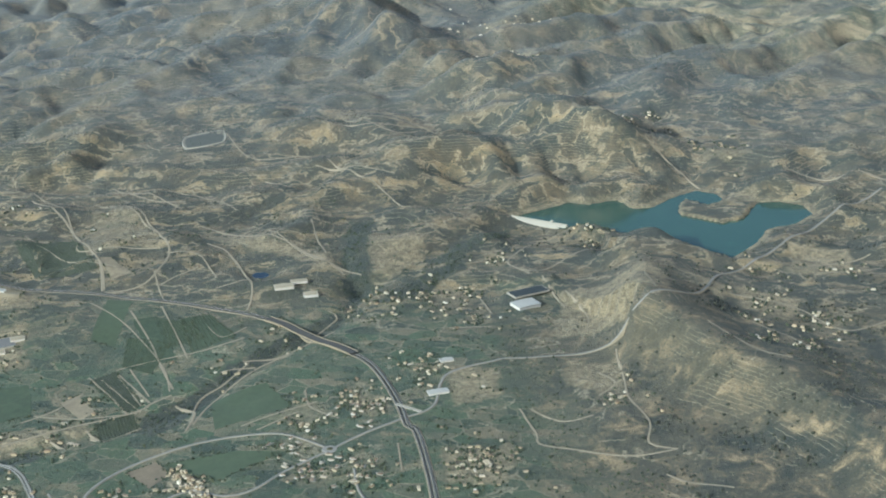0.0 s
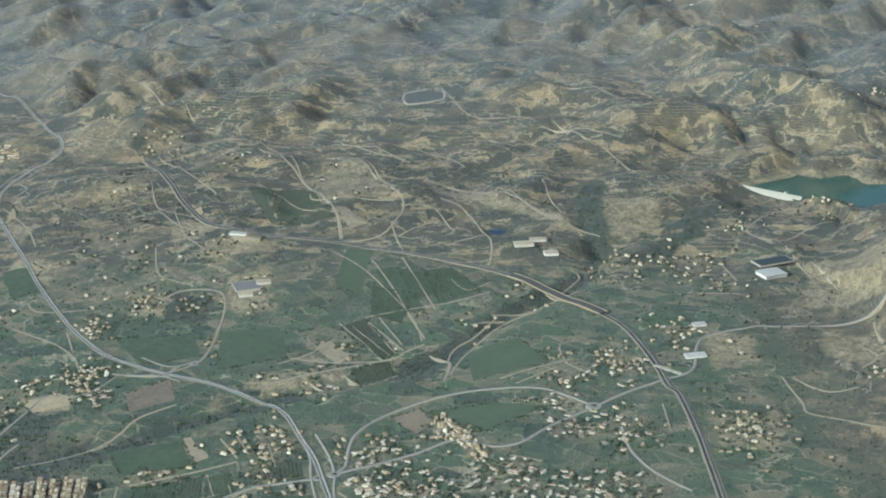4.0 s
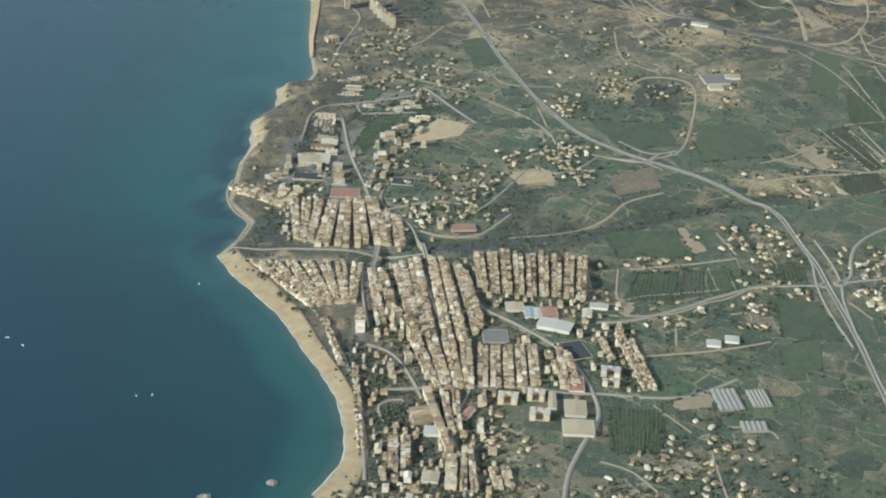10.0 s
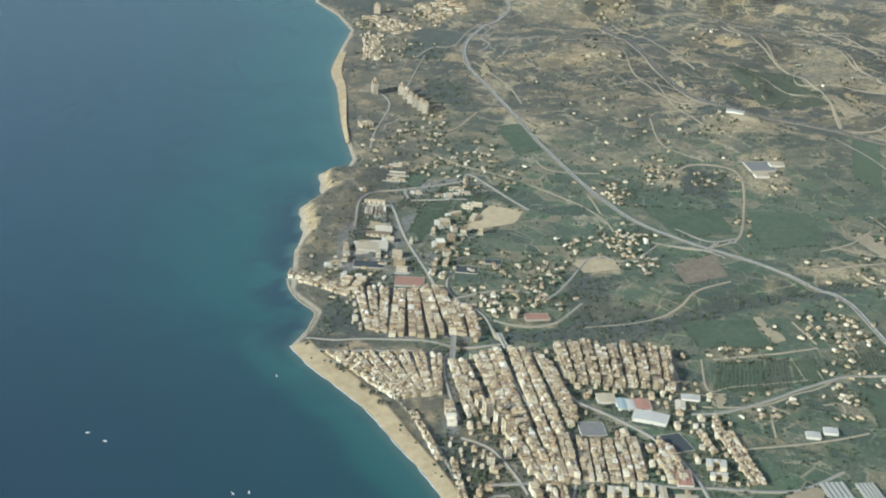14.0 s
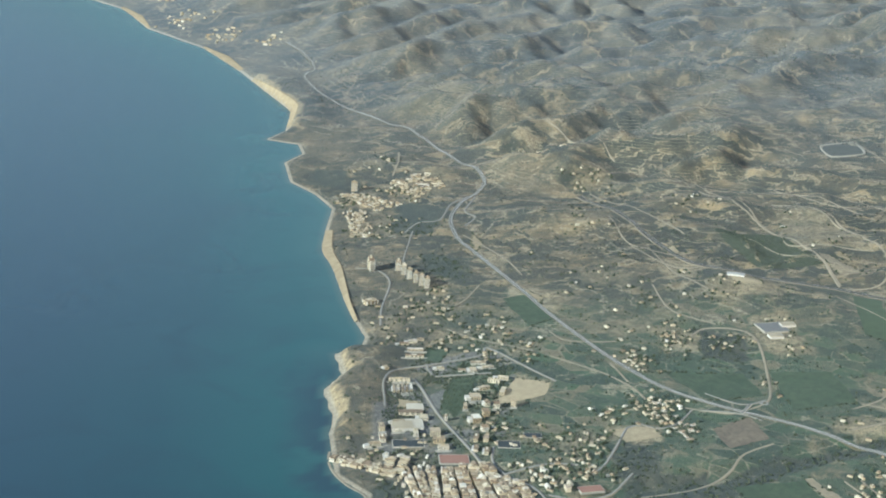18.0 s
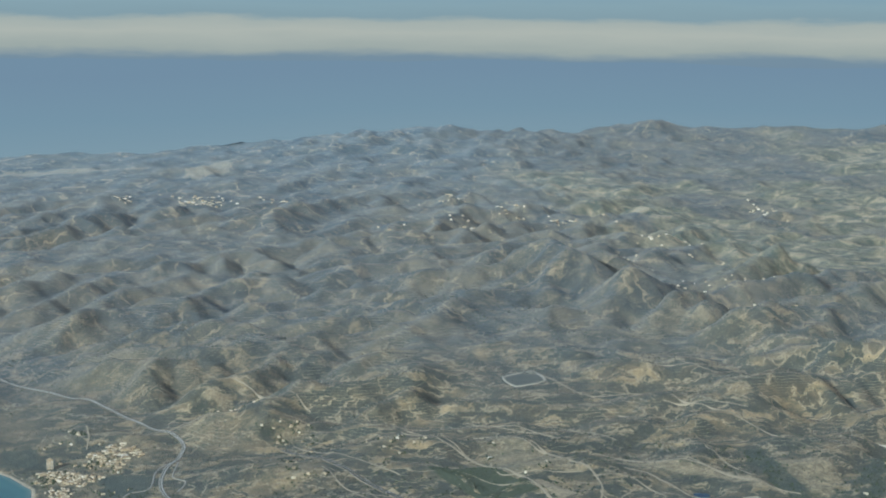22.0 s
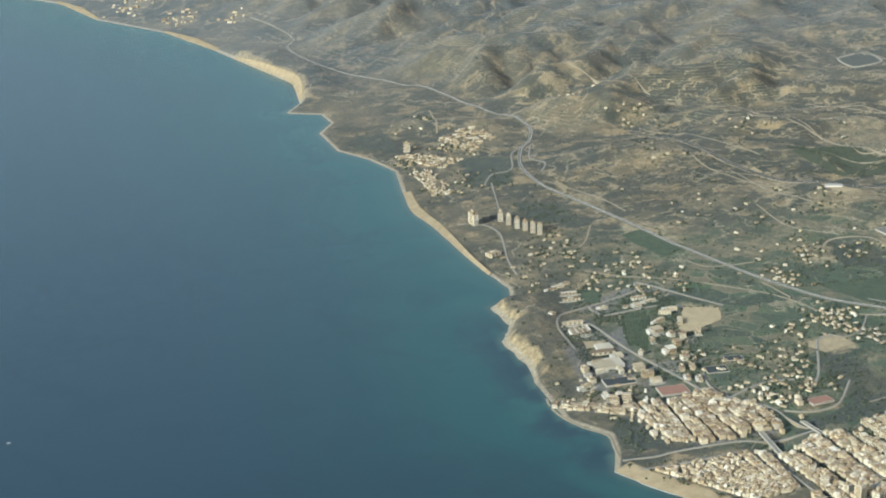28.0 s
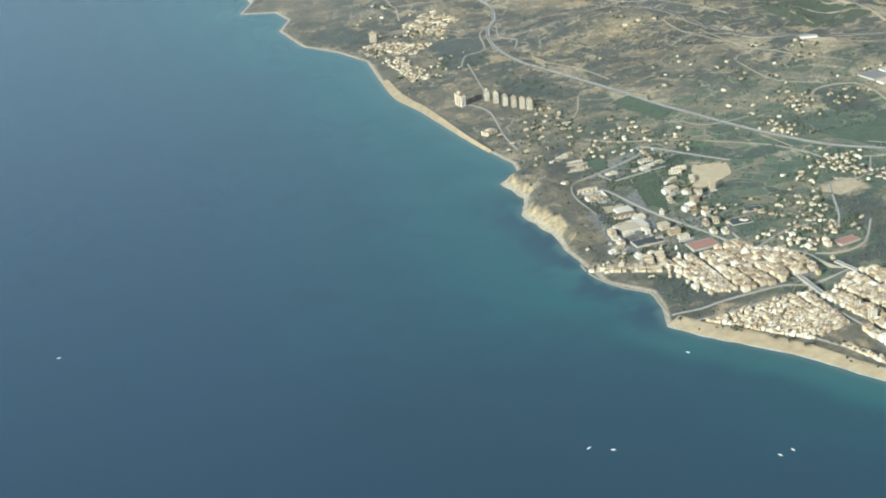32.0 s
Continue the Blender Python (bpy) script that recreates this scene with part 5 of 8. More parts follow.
TOWN_AT = np.maximum(0.85 * mask(RESORT_GROUND, 1.0) * smooth(-0.02, 0.12, bumps(MX, MY, 7, 98, 3)), mask([z[5] for z in ZONES if z[0] != "village"], 0.8), 0.55 * mask([TOWN_OUTLINE], 1.0) * smooth(-0.3, 0.2, bumps(MX, MY, 9, 95, 2)))
LOW_AT = (1 - smooth(110, 200, MY)) * smooth(15, 50, GD) * (1 - smooth(270, 330, MX))
PALE_AT = smooth(0.0, 0.35, bumps(MX, MY, 90, 71, 3) + 0.25) * smooth(330, 420, MX - 0.1 * (MY - 400)) * smooth(420, 560, MY + 0.3 * (MX - 350)) * (1 - smooth(1300, 1700, MY)) * (1 - smooth(0.05, 0.3, blob(MX, MY, 520, 1420, 270, 190, 10)))
MID_AT = smooth(105, 180, MY + 0.15 * (MX - 150)) * (1 - smooth(330, 480, MY)) * smooth(12, 40, GD) * (1 - 0.9 * smooth(460, 600, MX))
# hill ground, plus a growth with distance that drives the painted haze
HAZED_HILL_AT = (smooth(290, 560, MY + 0.22 * MX) + smooth(550, 1500, MY)) * (1 - 0.45 * PALE_AT) * (1 - 0.4 * smooth(420, 600, MX))

BARE_AT = BARE_AT * (1 - 0.6 * smooth(220, 280, MY))
# trodden yards and drives round the villas
YARD = np.zeros(MX.shape)
for spread, count, cx, cy in VILLAS:
    j0, j1 = np.searchsorted(GY, (cy - 2.2 * spread, cy + 2.2 * spread))
    i0, i1 = np.searchsorted(GX, (cx - 2.2 * spread, cx + 2.2 * spread))
    YARD[j0:j1, i0:i1] = np.maximum(YARD[j0:j1, i0:i1], np.exp(-((MX[j0:j1, i0:i1] - cx) ** 2 + (MY[j0:j1, i0:i1] - cy) ** 2) / (spread * 1.15) ** 2))
BARE_AT = np.maximum(BARE_AT, 0.6 * smooth(0.35, 0.75, YARD + 0.9 * bumps(MX, MY, 6, 97, 2) - 0.1) * (1 - DARK_AT))
CREST_AT = CREST_AT * (1 - 0.4 * smooth(430, 480, MY) * (GD > 60))

me = grid_mesh("ground", GX, GY, GH)
for key, values in (("shore", GD), ("green", GREEN_AT), ("bare", BARE_AT), ("dark", DARK_AT), ("crest", CREST_AT), ("town", TOWN_AT), ("hazed_hill", HAZED_HILL_AT), ("low", LOW_AT), ("pale", PALE_AT), ("mid", MID_AT)):
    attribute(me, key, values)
m = Mat("dry_scrub_land", 0.95)
big, mid, fine = m.noise(0.018, 5, 0.6), m.noise(0.11, 6, 0.65, distort=0.6), m.noise(0.9, 4, 0.7)
spots = m.noise(2.2, 3, 0.6)
scrub = m.ramp(mid, [(0.39, (0.022, 0.027, 0.014)), (0.49, (0.052, 0.05, 0.025)), (0.57, (0.13, 0.10, 0.05)), (0.66, (0.36, 0.27, 0.14))])
hazed_hill = m.ramp(mid, [(0.37, (0.020, 0.020, 0.011)), (0.52, (0.048, 0.039, 0.020)), (0.63, (0.15, 0.11, 0.054))])
col = m.mix(m.attr("hazed_hill"), scrub, hazed_hill)
col = m.mix(m.ramp(big, [(0.42, (0, 0, 0)), (0.62, (1, 1, 1))]), col, m.mix(0.5, col, (0.19, 0.148, 0.076)))
badland = m.ramp(m.noise(0.06, 6, 0.7, distort=0.8), [(0.38, (0.045, 0.052, 0.026)), (0.5, (0.135, 0.122, 0.062)), (0.62, (0.40, 0.32, 0.185))])
col = m.mix(m.attr("pale"), col, badland)
farm = m.ramp(mid, [(0.3, (0.032, 0.058, 0.026)), (0.5, (0.05, 0.085, 0.036)), (0.7, (0.095, 0.11, 0.052))])
col = m.mix(m.attr("low"), col, m.mix(m.ramp(mid, [(0.50, (0.9, 0.9, 0.9)), (0.66, (0.1, 0.1, 0.1))]), col, farm))
col = m.mix(m.attr("green"), col, farm)
# dry terraced plots on the rolling land between the plain and the hills
shove = m.node("ShaderNodeTexNoise", Scale=0.07, Detail=4.0, Roughness=0.6)
m.link(m.pos, shove.inputs["Vector"])
bent = m.node("ShaderNodeVectorMath")
bent.operation = "MULTIPLY_ADD"
bent.inputs[1].default_value = (22, 22, 0)
m.link(shove.outputs["Color"], bent.inputs[0])
m.link(m.pos, bent.inputs[2])
long = m.node("ShaderNodeVectorMath")
long.operation = "MULTIPLY"
long.inputs[1].default_value = (0.08, 0.19, 0)
m.link(bent.outputs[0], long.inputs[0])
dry = []
for feature in ("F1", "DISTANCE_TO_EDGE"):
    n = m.node("ShaderNodeTexVoronoi", Scale=1.0, Randomness=1.0)
    n.feature = feature
    m.link(long.outputs[0], n.inputs["Vector"])
    dry.append(n)
hue = m.node("ShaderNodeSeparateColor")
m.link(dry[0].outputs["Color"], hue.inputs[0])
dry_tone = m.ramp(hue.outputs[0], [(0.10, (0.026, 0.032, 0.016)), (0.38, (0.048, 0.046, 0.024)), (0.60, (0.09, 0.066, 0.031)), (0.80, (0.175, 0.126, 0.056)), (0.97, (0.40, 0.292, 0.138))])
dry_tone = m.mix(m.ramp(mid, [(0.40, (0.75, 0.75, 0.75)), (0.60, (0, 0, 0))]), dry_tone, (0.034, 0.038, 0.021))
patchy = m.mix(1.0, m.attr("mid"), m.ramp(m.noise(0.028, 4, 0.6), [(0.36, (0.45, 0.45, 0.45)), (0.55, (0.92, 0.92, 0.92))]), "MULTIPLY")
col = m.mix(patchy, col, dry_tone)
bank = m.ramp(dry[1].outputs["Distance"], [(0.0, (0.85, 0.85, 0.85)), (0.04, (0.6, 0.6, 0.6)), (0.075, (0, 0, 0))])
bank = m.mix(1.0, bank, m.mix(1.0, m.attr("mid"), m.ramp(m.noise(0.11, 3), [(0.47, (0, 0, 0)), (0.53, (1, 1, 1))]), "MULTIPLY"), "MULTIPLY")
col = m.mix(bank, col, m.ramp(fine, [(0.4, (0.27, 0.21, 0.115)), (0.65, (0.46, 0.37, 0.22))]))
# pale tracks and clearings over the hills
wide = m.node("ShaderNodeVectorMath")
wide.operation = "MULTIPLY"
wide.inputs[1].default_value = (0.034, 0.034, 0)
m.link(bent.outputs[0], wide.inputs[0])
n = m.node("ShaderNodeTexVoronoi", Scale=1.0, Randomness=1.0)
n.feature = "DISTANCE_TO_EDGE"
m.link(wide.outputs[0], n.inputs["Vector"])
track = m.ramp(n.outputs["Distance"], [(0.0, (0.75, 0.75, 0.75)), (0.014, (0.5, 0.5, 0.5)), (0.03, (0, 0, 0))])
track = m.mix(1.0, track, m.ramp(m.noise(0.05, 3), [(0.47, (0, 0, 0)), (0.54, (1, 1, 1))]), "MULTIPLY")
clearing = m.ramp(m.noise(0.13, 6, 0.75, distort=1.2), [(0.60, (0, 0, 0)), (0.66, (0.75, 0.75, 0.75))])
col = m.mix(m.mix(1.0, m.attr("hazed_hill"), m.mix(1.0, track, clearing, "LIGHTEN"), "MULTIPLY"), col, (0.34, 0.255, 0.135))
# small plots: their tones, and the pale walls and tracks between them
turned = m.node("ShaderNodeVectorRotate")
turned.rotation_type = "Z_AXIS"
turned.inputs["Angle"].default_value = radians(24)
m.link(m.pos, turned.inputs["Vector"])
flat = m.node("ShaderNodeVectorMath")
flat.operation = "MULTIPLY"
flat.inputs[1].default_value = (0.11, 0.17, 0)
m.link(turned.outputs[0], flat.inputs[0])
plots = []
for feature in ("F1", "DISTANCE_TO_EDGE"):
    n = m.node("ShaderNodeTexVoronoi", Scale=1.0, Randomness=0.8)
    n.feature = feature
    m.link(flat.outputs[0], n.inputs["Vector"])
    plots.append(n)
tone = m.node("ShaderNodeSeparateColor")
m.link(plots[0].outputs["Color"], tone.inputs[0])
plot = m.ramp(tone.outputs[0], [(0.2, (0.022, 0.042, 0.018)), (0.4, (0.05, 0.095, 0.03)), (0.55, (0.08, 0.105, 0.042)), (0.7, (0.035, 0.058, 0.024)), (0.85, (0.20, 0.165, 0.09))])
farmed = m.mix(1.0, m.attr("low"), m.ramp(m.noise(0.03, 3), [(0.40, (0.25, 0.25, 0.25)), (0.56, (0.85, 0.85, 0.85))]), "MULTIPLY")
col = m.mix(farmed, col, plot)
walls = m.ramp(plots[1].outputs["Distance"], [(0.0, (0.8, 0.8, 0.8)), (0.02, (0.6, 0.6, 0.6)), (0.04, (0, 0, 0))])
col = m.mix(m.mix(1.0, walls, m.mix(1.0, farmed, m.ramp(m.noise(0.09, 2), [(0.46, (0, 0, 0)), (0.54, (1, 1, 1))]), "MULTIPLY"), "MULTIPLY"), col, (0.34, 0.29, 0.18))
col = m.mix(m.attr("dark"), col, m.ramp(mid, [(0.3, (0.022, 0.032, 0.02)), (0.5, (0.04, 0.048, 0.028)), (0.7, (0.10, 0.092, 0.055))]))
col = m.mix(m.attr("bare"), col, m.mix(0.75, col, m.ramp(m.noise(0.3, 6, 0.7, distort=1.0), [(0.36, (0.11, 0.088, 0.046)), (0.5, (0.28, 0.222, 0.118)), (0.64, (0.48, 0.385, 0.22))])))
col = m.mix(m.attr("town"), col, m.ramp(fine, [(0.35, (0.10, 0.095, 0.085)), (0.65, (0.24, 0.225, 0.195))]))
# terrace walls that follow the contours
z = m.node("ShaderNodeSeparateXYZ")
m.link(m.pos, z.inputs[0])
wave = m.node("ShaderNodeMath")
wave.operation = "MULTIPLY_ADD"
wave.inputs[1].default_value = 1.05
m.link(z.outputs[2], wave.inputs[0])
swing = m.node("ShaderNodeMath")
swing.operation = "MULTIPLY"
swing.inputs[1].default_value = 3.0
m.link(m.noise(0.05, 5, 0.65), swing.inputs[0])
m.link(swing.outputs[0], wave.inputs[2])
saw = m.node("ShaderNodeMath")
saw.operation = "FRACT"
m.link(wave.outputs[0], saw.inputs[0])
lines = m.ramp(saw.outputs[0], [(0.0, (1, 1, 1)), (0.14, (0, 0, 0)), (0.95, (0, 0, 0))])
wet = m.node("ShaderNodeMath")
wet.operation = "MULTIPLY_ADD"
wet.inputs[1].default_value = -0.4
m.link(m.attr("dark"), wet.inputs[0])
m.link(m.noise(0.045, 4, 0.6), wet.inputs[2])
where = m.ramp(wet.outputs[0], [(0.50, (0, 0, 0)), (0.56, (0.8, 0.8, 0.8))])
col = m.mix(m.mix(1.0, lines, where, "MULTIPLY"), col, m.mix(0.9, col, (0.46, 0.39, 0.25)))
# speckle of bushes and stones
col = m.mix(m.ramp(spots, [(0.56, (0, 0, 0)), (0.62, (0.75, 0.75, 0.75))]), col, (0.03, 0.038, 0.024))
col = m.mix(m.ramp(fine, [(0.60, (0, 0, 0)), (0.68, (0.7, 0.7, 0.7))]), col, (0.33, 0.275, 0.18))
col = m.mix(m.attr("crest"), col, m.ramp(m.noise(0.5, 6, 0.7, distort=0.6), [(0.36, (0.16, 0.125, 0.066)), (0.48, (0.34, 0.255, 0.125)), (0.62, (0.52, 0.405, 0.215))]))
# bare rock on the steepest ground close to the shore
geo = m.node("ShaderNodeSeparateXYZ")
m.link(m.node("ShaderNodeNewGeometry").outputs["Normal"], geo.inputs[0])
steep = m.ramp(geo.outputs[2], [(0.62, (1, 1, 1)), (0.80, (0, 0, 0))])
coast = m.node("ShaderNodeMapRange", **{"From Min": 9.0, "From Max": 4.0})
m.link(m.attr("shore"), coast.inputs[0])
col = m.mix(m.mix(1.0, steep, coast.outputs[0], "MULTIPLY"), col, m.ramp(fine, [(0.35, (0.26, 0.21, 0.13)), (0.65, (0.52, 0.43, 0.28))]))
strand = m.node("ShaderNodeMapRange", **{"From Min": 1.7, "From Max": 0.9})
m.link(m.attr("shore"), strand.inputs[0])
col = m.mix(strand.outputs[0], col, m.ramp(fine, [(0.35, (0.25, 0.21, 0.14)), (0.65, (0.46, 0.39, 0.27))]))
# bluish sheen imitates aerial haze, stronger and bluer on farther ground
haze_sheen = m.node("ShaderNodeMapRange", **{"From Max": 2.0, "To Min": 0.095, "To Max": 0.29})
m.link(m.attr("hazed_hill"), haze_sheen.inputs[0])
m.link(haze_sheen.outputs[0], m.b.inputs["Sheen Weight"])
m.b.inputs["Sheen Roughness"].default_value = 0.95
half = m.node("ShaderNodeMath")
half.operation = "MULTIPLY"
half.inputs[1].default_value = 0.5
m.link(m.attr("hazed_hill"), half.inputs[0])
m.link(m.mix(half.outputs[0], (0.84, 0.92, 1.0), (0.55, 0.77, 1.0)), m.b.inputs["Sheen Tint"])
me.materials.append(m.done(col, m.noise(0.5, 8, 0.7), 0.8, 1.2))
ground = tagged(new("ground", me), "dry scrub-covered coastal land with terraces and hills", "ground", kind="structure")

sx, sy = axis(-4500, -230, 120, 600, 2.5, 1.06), axis(-1500, -170, 760, 4500, 2.5, 1.06)
me = grid_mesh("water", sx, sy, 0.0)
SX, SY = np.meshgrid(sx, sy)
SD = shore_distance(SX, SY)
attribute(me, "shore", SD)
# weed beds and rock on the sea floor off the headlands and in the bay
REEF = smooth(-19, -4, SD + 5 * bumps(SX, SY, 16, 141, 3)) * smooth(-14, 8, SY) * (1 - smooth(88, 130, SY)) * smooth(-0.35, 0.1, bumps(SX, SY, 12, 142, 3))
REEF = np.maximum(REEF, smooth(-7, -17, SD + 3 * bumps(SX, SY, 14, 143, 3)) * (1 - smooth(-20, 30, SY)) * (1 - 0.75 * smooth(-60, -140, SX)) * (0.8 + 0.25 * bumps(SX, SY, 30, 144, 3)))
attribute(me, "reef", REEF * (SD < -1.5))
m = Mat("sea_water", 0.24)
m.b.inputs["IOR"].default_value = 1.5
shallow = m.node("ShaderNodeMapRange", **{"From Min": -100.0, "From Max": -0.6})
m.link(m.attr("shore"), shallow.inputs[0])
bed = m.noise(0.03, 5, 0.6, distort=0.8)
col = m.ramp(shallow.outputs[0], [(0.0, (0.021, 0.045, 0.070)), (0.5, (0.018, 0.054, 0.068)), (0.85, (0.021, 0.080, 0.080)), (0.975, (0.034, 0.096, 0.090)), (1.0, (0.08, 0.12, 0.10))])
col = m.mix(m.ramp(bed, [(0.5, (0, 0, 0)), (0.7, (0.3, 0.3, 0.3))]), col, (0.018, 0.036, 0.052))
# pale blue sheen brightens the far sea in place of haze
m.b.inputs["Sheen Weight"].default_value = 0.165
col = m.mix(m.attr("reef"), col, m.mix(0.75, col, (0.017, 0.034, 0.052)))
m.b.inputs["Sheen Roughness"].default_value = 0.34
m.b.inputs["Sheen Tint"].default_value = (0.62, 0.86, 0.95, 1)
me.materials.append(m.done(col, m.noise(1.2, 6, 0.7), 0.22, 0.10))
tagged(new("water", me), "calm blue-green sea off the coast", "sea", kind="structure")


# ---- helpers for the things ----
def part(name, bm, material, parent, label="", pose_at=None):
    """One mesh object under a thing; bm is a bmesh or a finished mesh."""
    if isinstance(bm, bmesh.types.BMesh):
        me = bpy.data.meshes.new(name)
        bm.to_mesh(me)
        bm.free()
        me.materials.append(material)
    else:
        me = bm
    ob = new(name, me)
    ob.parent = parent
    if pose_at is not None:
        ob.matrix_local = pose_at
    if label:
        ob["label"] = label
    return ob


def box(bm, x0, x1, y0, y1, z0, z1, taper=0.0):
    v = [bm.verts.new((x + (taper if x == x0 else -taper) * top, y + (taper if y == y0 else -taper) * top, z1 if top else z0))
         for top in (0, 1) for x, y in ((x0, y0), (x1, y0), (x1, y1), (x0, y1))]
    for f in ((3, 2, 1, 0), (4, 5, 6, 7), (0, 1, 5, 4), (1, 2, 6, 5), (2, 3, 7, 6), (3, 0, 4, 7)):
        bm.faces.new([v[k] for k in f])


def mesh_of(name, bm, material):
    me = bpy.data.meshes.new(name)
    bm.to_mesh(me)
    bm.free()
    me.materials.append(material)
    return me


def raw_mesh(name, co, faces, material, smooth_faces=False):
    me = bpy.data.meshes.new(name)
    me.from_pydata([tuple(c) for c in co], [], [tuple(f) for f in faces])
    if smooth_faces:
        me.polygons.foreach_set("use_smooth", np.ones(len(me.polygons), bool))
    me.materials.append(material)
    me.update()
    return me


def fast_mesh(name, co, faces, material, smooth_faces=False):
    """A mesh from arrays of vertices and of faces that all have the same number of corners."""
    co, faces = np.asarray(co, np.float32), np.asarray(faces, np.int32)
    me = bpy.data.meshes.new(name)
    me.vertices.add(len(co))
    me.vertices.foreach_set("co", co.ravel())
    me.loops.add(faces.size)
    me.loops.foreach_set("vertex_index", faces.ravel())
    me.polygons.add(len(faces))
    me.polygons.foreach_set("loop_start", np.arange(0, faces.size, faces.shape[1]))
    me.polygons.foreach_set("use_smooth", np.full(len(faces), smooth_faces))
    me.materials.append(material)
    me.update()
    me.validate()
    return me


def curve_points(way, step=2.0):
    """A smooth line through way points, at even steps."""
    p = np.array([way[0], *way, way[-1]], float)
    out = []
    for k in range(1, len(p) - 2):
        a, b, c, d = p[k - 1], p[k], p[k + 1], p[k + 2]
        n = max(2, int(np.hypot(*(c - b)) / step))
        for s in np.arange(n) / n:
            out.append(0.5 * (2 * b + (c - a) * s + (2 * a - 5 * b + 4 * c - d) * s ** 2 + (3 * b - a - 3 * c + d) * s ** 3))
    out.append(p[-1])
    return np.array(out)


def normals_2d(p):
    t = np.gradient(p, axis=0)
    t /= np.linalg.norm(t, axis=1)[:, None] + 1e-9
    return np.stack([-t[:, 1], t[:, 0]], 1)


def ribbon(way, offsets, lift, sides=True, level=None):
    """Verts and quads of a band along a line; offsets across it, lifted over the ground, with skirts down to the ground."""
    p = curve_points(way) if not isinstance(way, np.ndarray) else way
    n = normals_2d(p)
    rows = []
    centre = ground_z(p[:, 0], p[:, 1])
    kernel = np.ones(5) / 5
    if len(centre) > 6:
        centre = np.convolve(np.pad(centre, 2, "edge"), kernel, "valid")
    for o in offsets:
        q = p + n * o
        here = ground_z(q[:, 0], q[:, 1])
        z = np.maximum(here, centre) + lift if level is None else np.full(len(q), level)
        rows.append(np.column_stack([q, z]))
    if sides:
        for at, o in ((0, offsets[0] + np.sign(offsets[0]) * 0.25), (len(rows) + 1, offsets[-1] + np.sign(offsets[-1]) * 0.25)):
            q = p + n * o
            rows.insert(at if at == 0 else len(rows), np.column_stack([q, ground_z(q[:, 0], q[:, 1]) - 0.25]))
    co = np.concatenate(rows)
    m_, k = len(p), len(rows)
    i = (np.arange(k - 1)[:, None] * m_ + np.arange(m_ - 1)[None]).ravel()
    return co, np.stack([i, i + m_, i + m_ + 1, i + 1], 1)


# ---- road surfaces ----
def road_material(name, a, b):
    m = Mat(name, 0.9)
    return m.done(m.mix(m.noise(0.7, 5, 0.7), a, b), m.noise(3.0, 3), 0.2, 0.1)


ASPHALT = road_material("worn_asphalt", (0.06, 0.06, 0.06), (0.11, 0.107, 0.10))
PALE_ROAD = road_material("pale_sunbleached_asphalt", (0.22, 0.213, 0.195), (0.34, 0.325, 0.29))
DIRT = road_material("pale_dirt", (0.24, 0.205, 0.145), (0.40, 0.345, 0.25))
VERGE = road_material("gravel_verge", (0.20, 0.17, 0.115), (0.38, 0.32, 0.22))
MEDIAN = road_material("weedy_median", (0.06, 0.06, 0.036), (0.15, 0.13, 0.08))
CONCRETE = road_material("concrete", (0.32, 0.30, 0.25), (0.46, 0.43, 0.36))
PAINT = road_material("road_paint", (0.6, 0.6, 0.57), (0.72, 0.72, 0.68))
ROAD_WORDS = {"asphalt": "dual-carriageway motorway of worn grey asphalt", "pale": "pale sun-bleached asphalt road", "dirt": "narrow pale dirt track between fields"}

for name, width, kind, way in ROADS:
    h = width / 2 * (1.0 if name in ("motorway", "bypass_road") else 0.88)
    surface = {"asphalt": ASPHALT, "pale": PALE_ROAD, "dirt": DIRT}[kind]
    thing = tagged(new(name), ROAD_WORDS[kind], "road", kind="structure")
    part("verge", fast_mesh("verge", *ribbon(way, (-h * 1.15, -h * 0.5, h * 0.5, h * 1.15), 0.11), DIRT if kind == "dirt" else MEDIAN if name == "bypass_road" else VERGE, True), None, thing)
    if kind == "asphalt" or name == "bypass_road":
        for side in (-1, 1):
            lanes = sorted((side * h * 0.14, side * h * 0.92))
            part("carriageway", fast_mesh("carriageway", *ribbon(way, lanes, 0.19), surface, True), None, thing)
            for o in (0.16, 0.88):
                lines = sorted((side * h * o - 0.018, side * h * o + 0.018))
                part("edge_line", fast_mesh("edge_line", *ribbon(way, lines, 0.22, False), PAINT, True), None, thing)
    elif kind == "pale":
        part("carriageway", fast_mesh("carriageway", *ribbon(way, (-h * 0.9, 0.0, h * 0.9), 0.19), surface, True), None, thing)

# the viaduct's parapets and piers where the motorway crosses the river
viaduct = tagged(new("viaduct"), "pale concrete motorway viaduct on piers over the riverbed", "bridge")
deck = curve_points([(226, 146), (230.2, 141), (239.8, 128), (248.9, 115.3), (253, 109)], 1.0)
for side in (-1, 1):
    q = deck + normals_2d(deck) * side * 1.75
    co, faces = [], []
    zs = np.convolve(np.pad(ground_z(deck[:, 0], deck[:, 1]), 8, "edge"), np.ones(17) / 17, "valid") + 0.9
    for (x, y), z in zip(q, zs):
        co += [(x, y, z - 0.35), (x, y, z + 0.22), (x + 0.12 * side, y + 0.12, z + 0.22), (x + 0.12 * side, y + 0.12, z - 0.35)]
    for k in range(len(q) - 1):
        for a in range(4):
            b = (a + 1) % 4
            faces.append((4 * k + a, 4 * k + b, 4 * k + 4 + b, 4 * k + 4 + a))
    part("parapet", fast_mesh("parapet", co, faces, VERGE), None, viaduct)
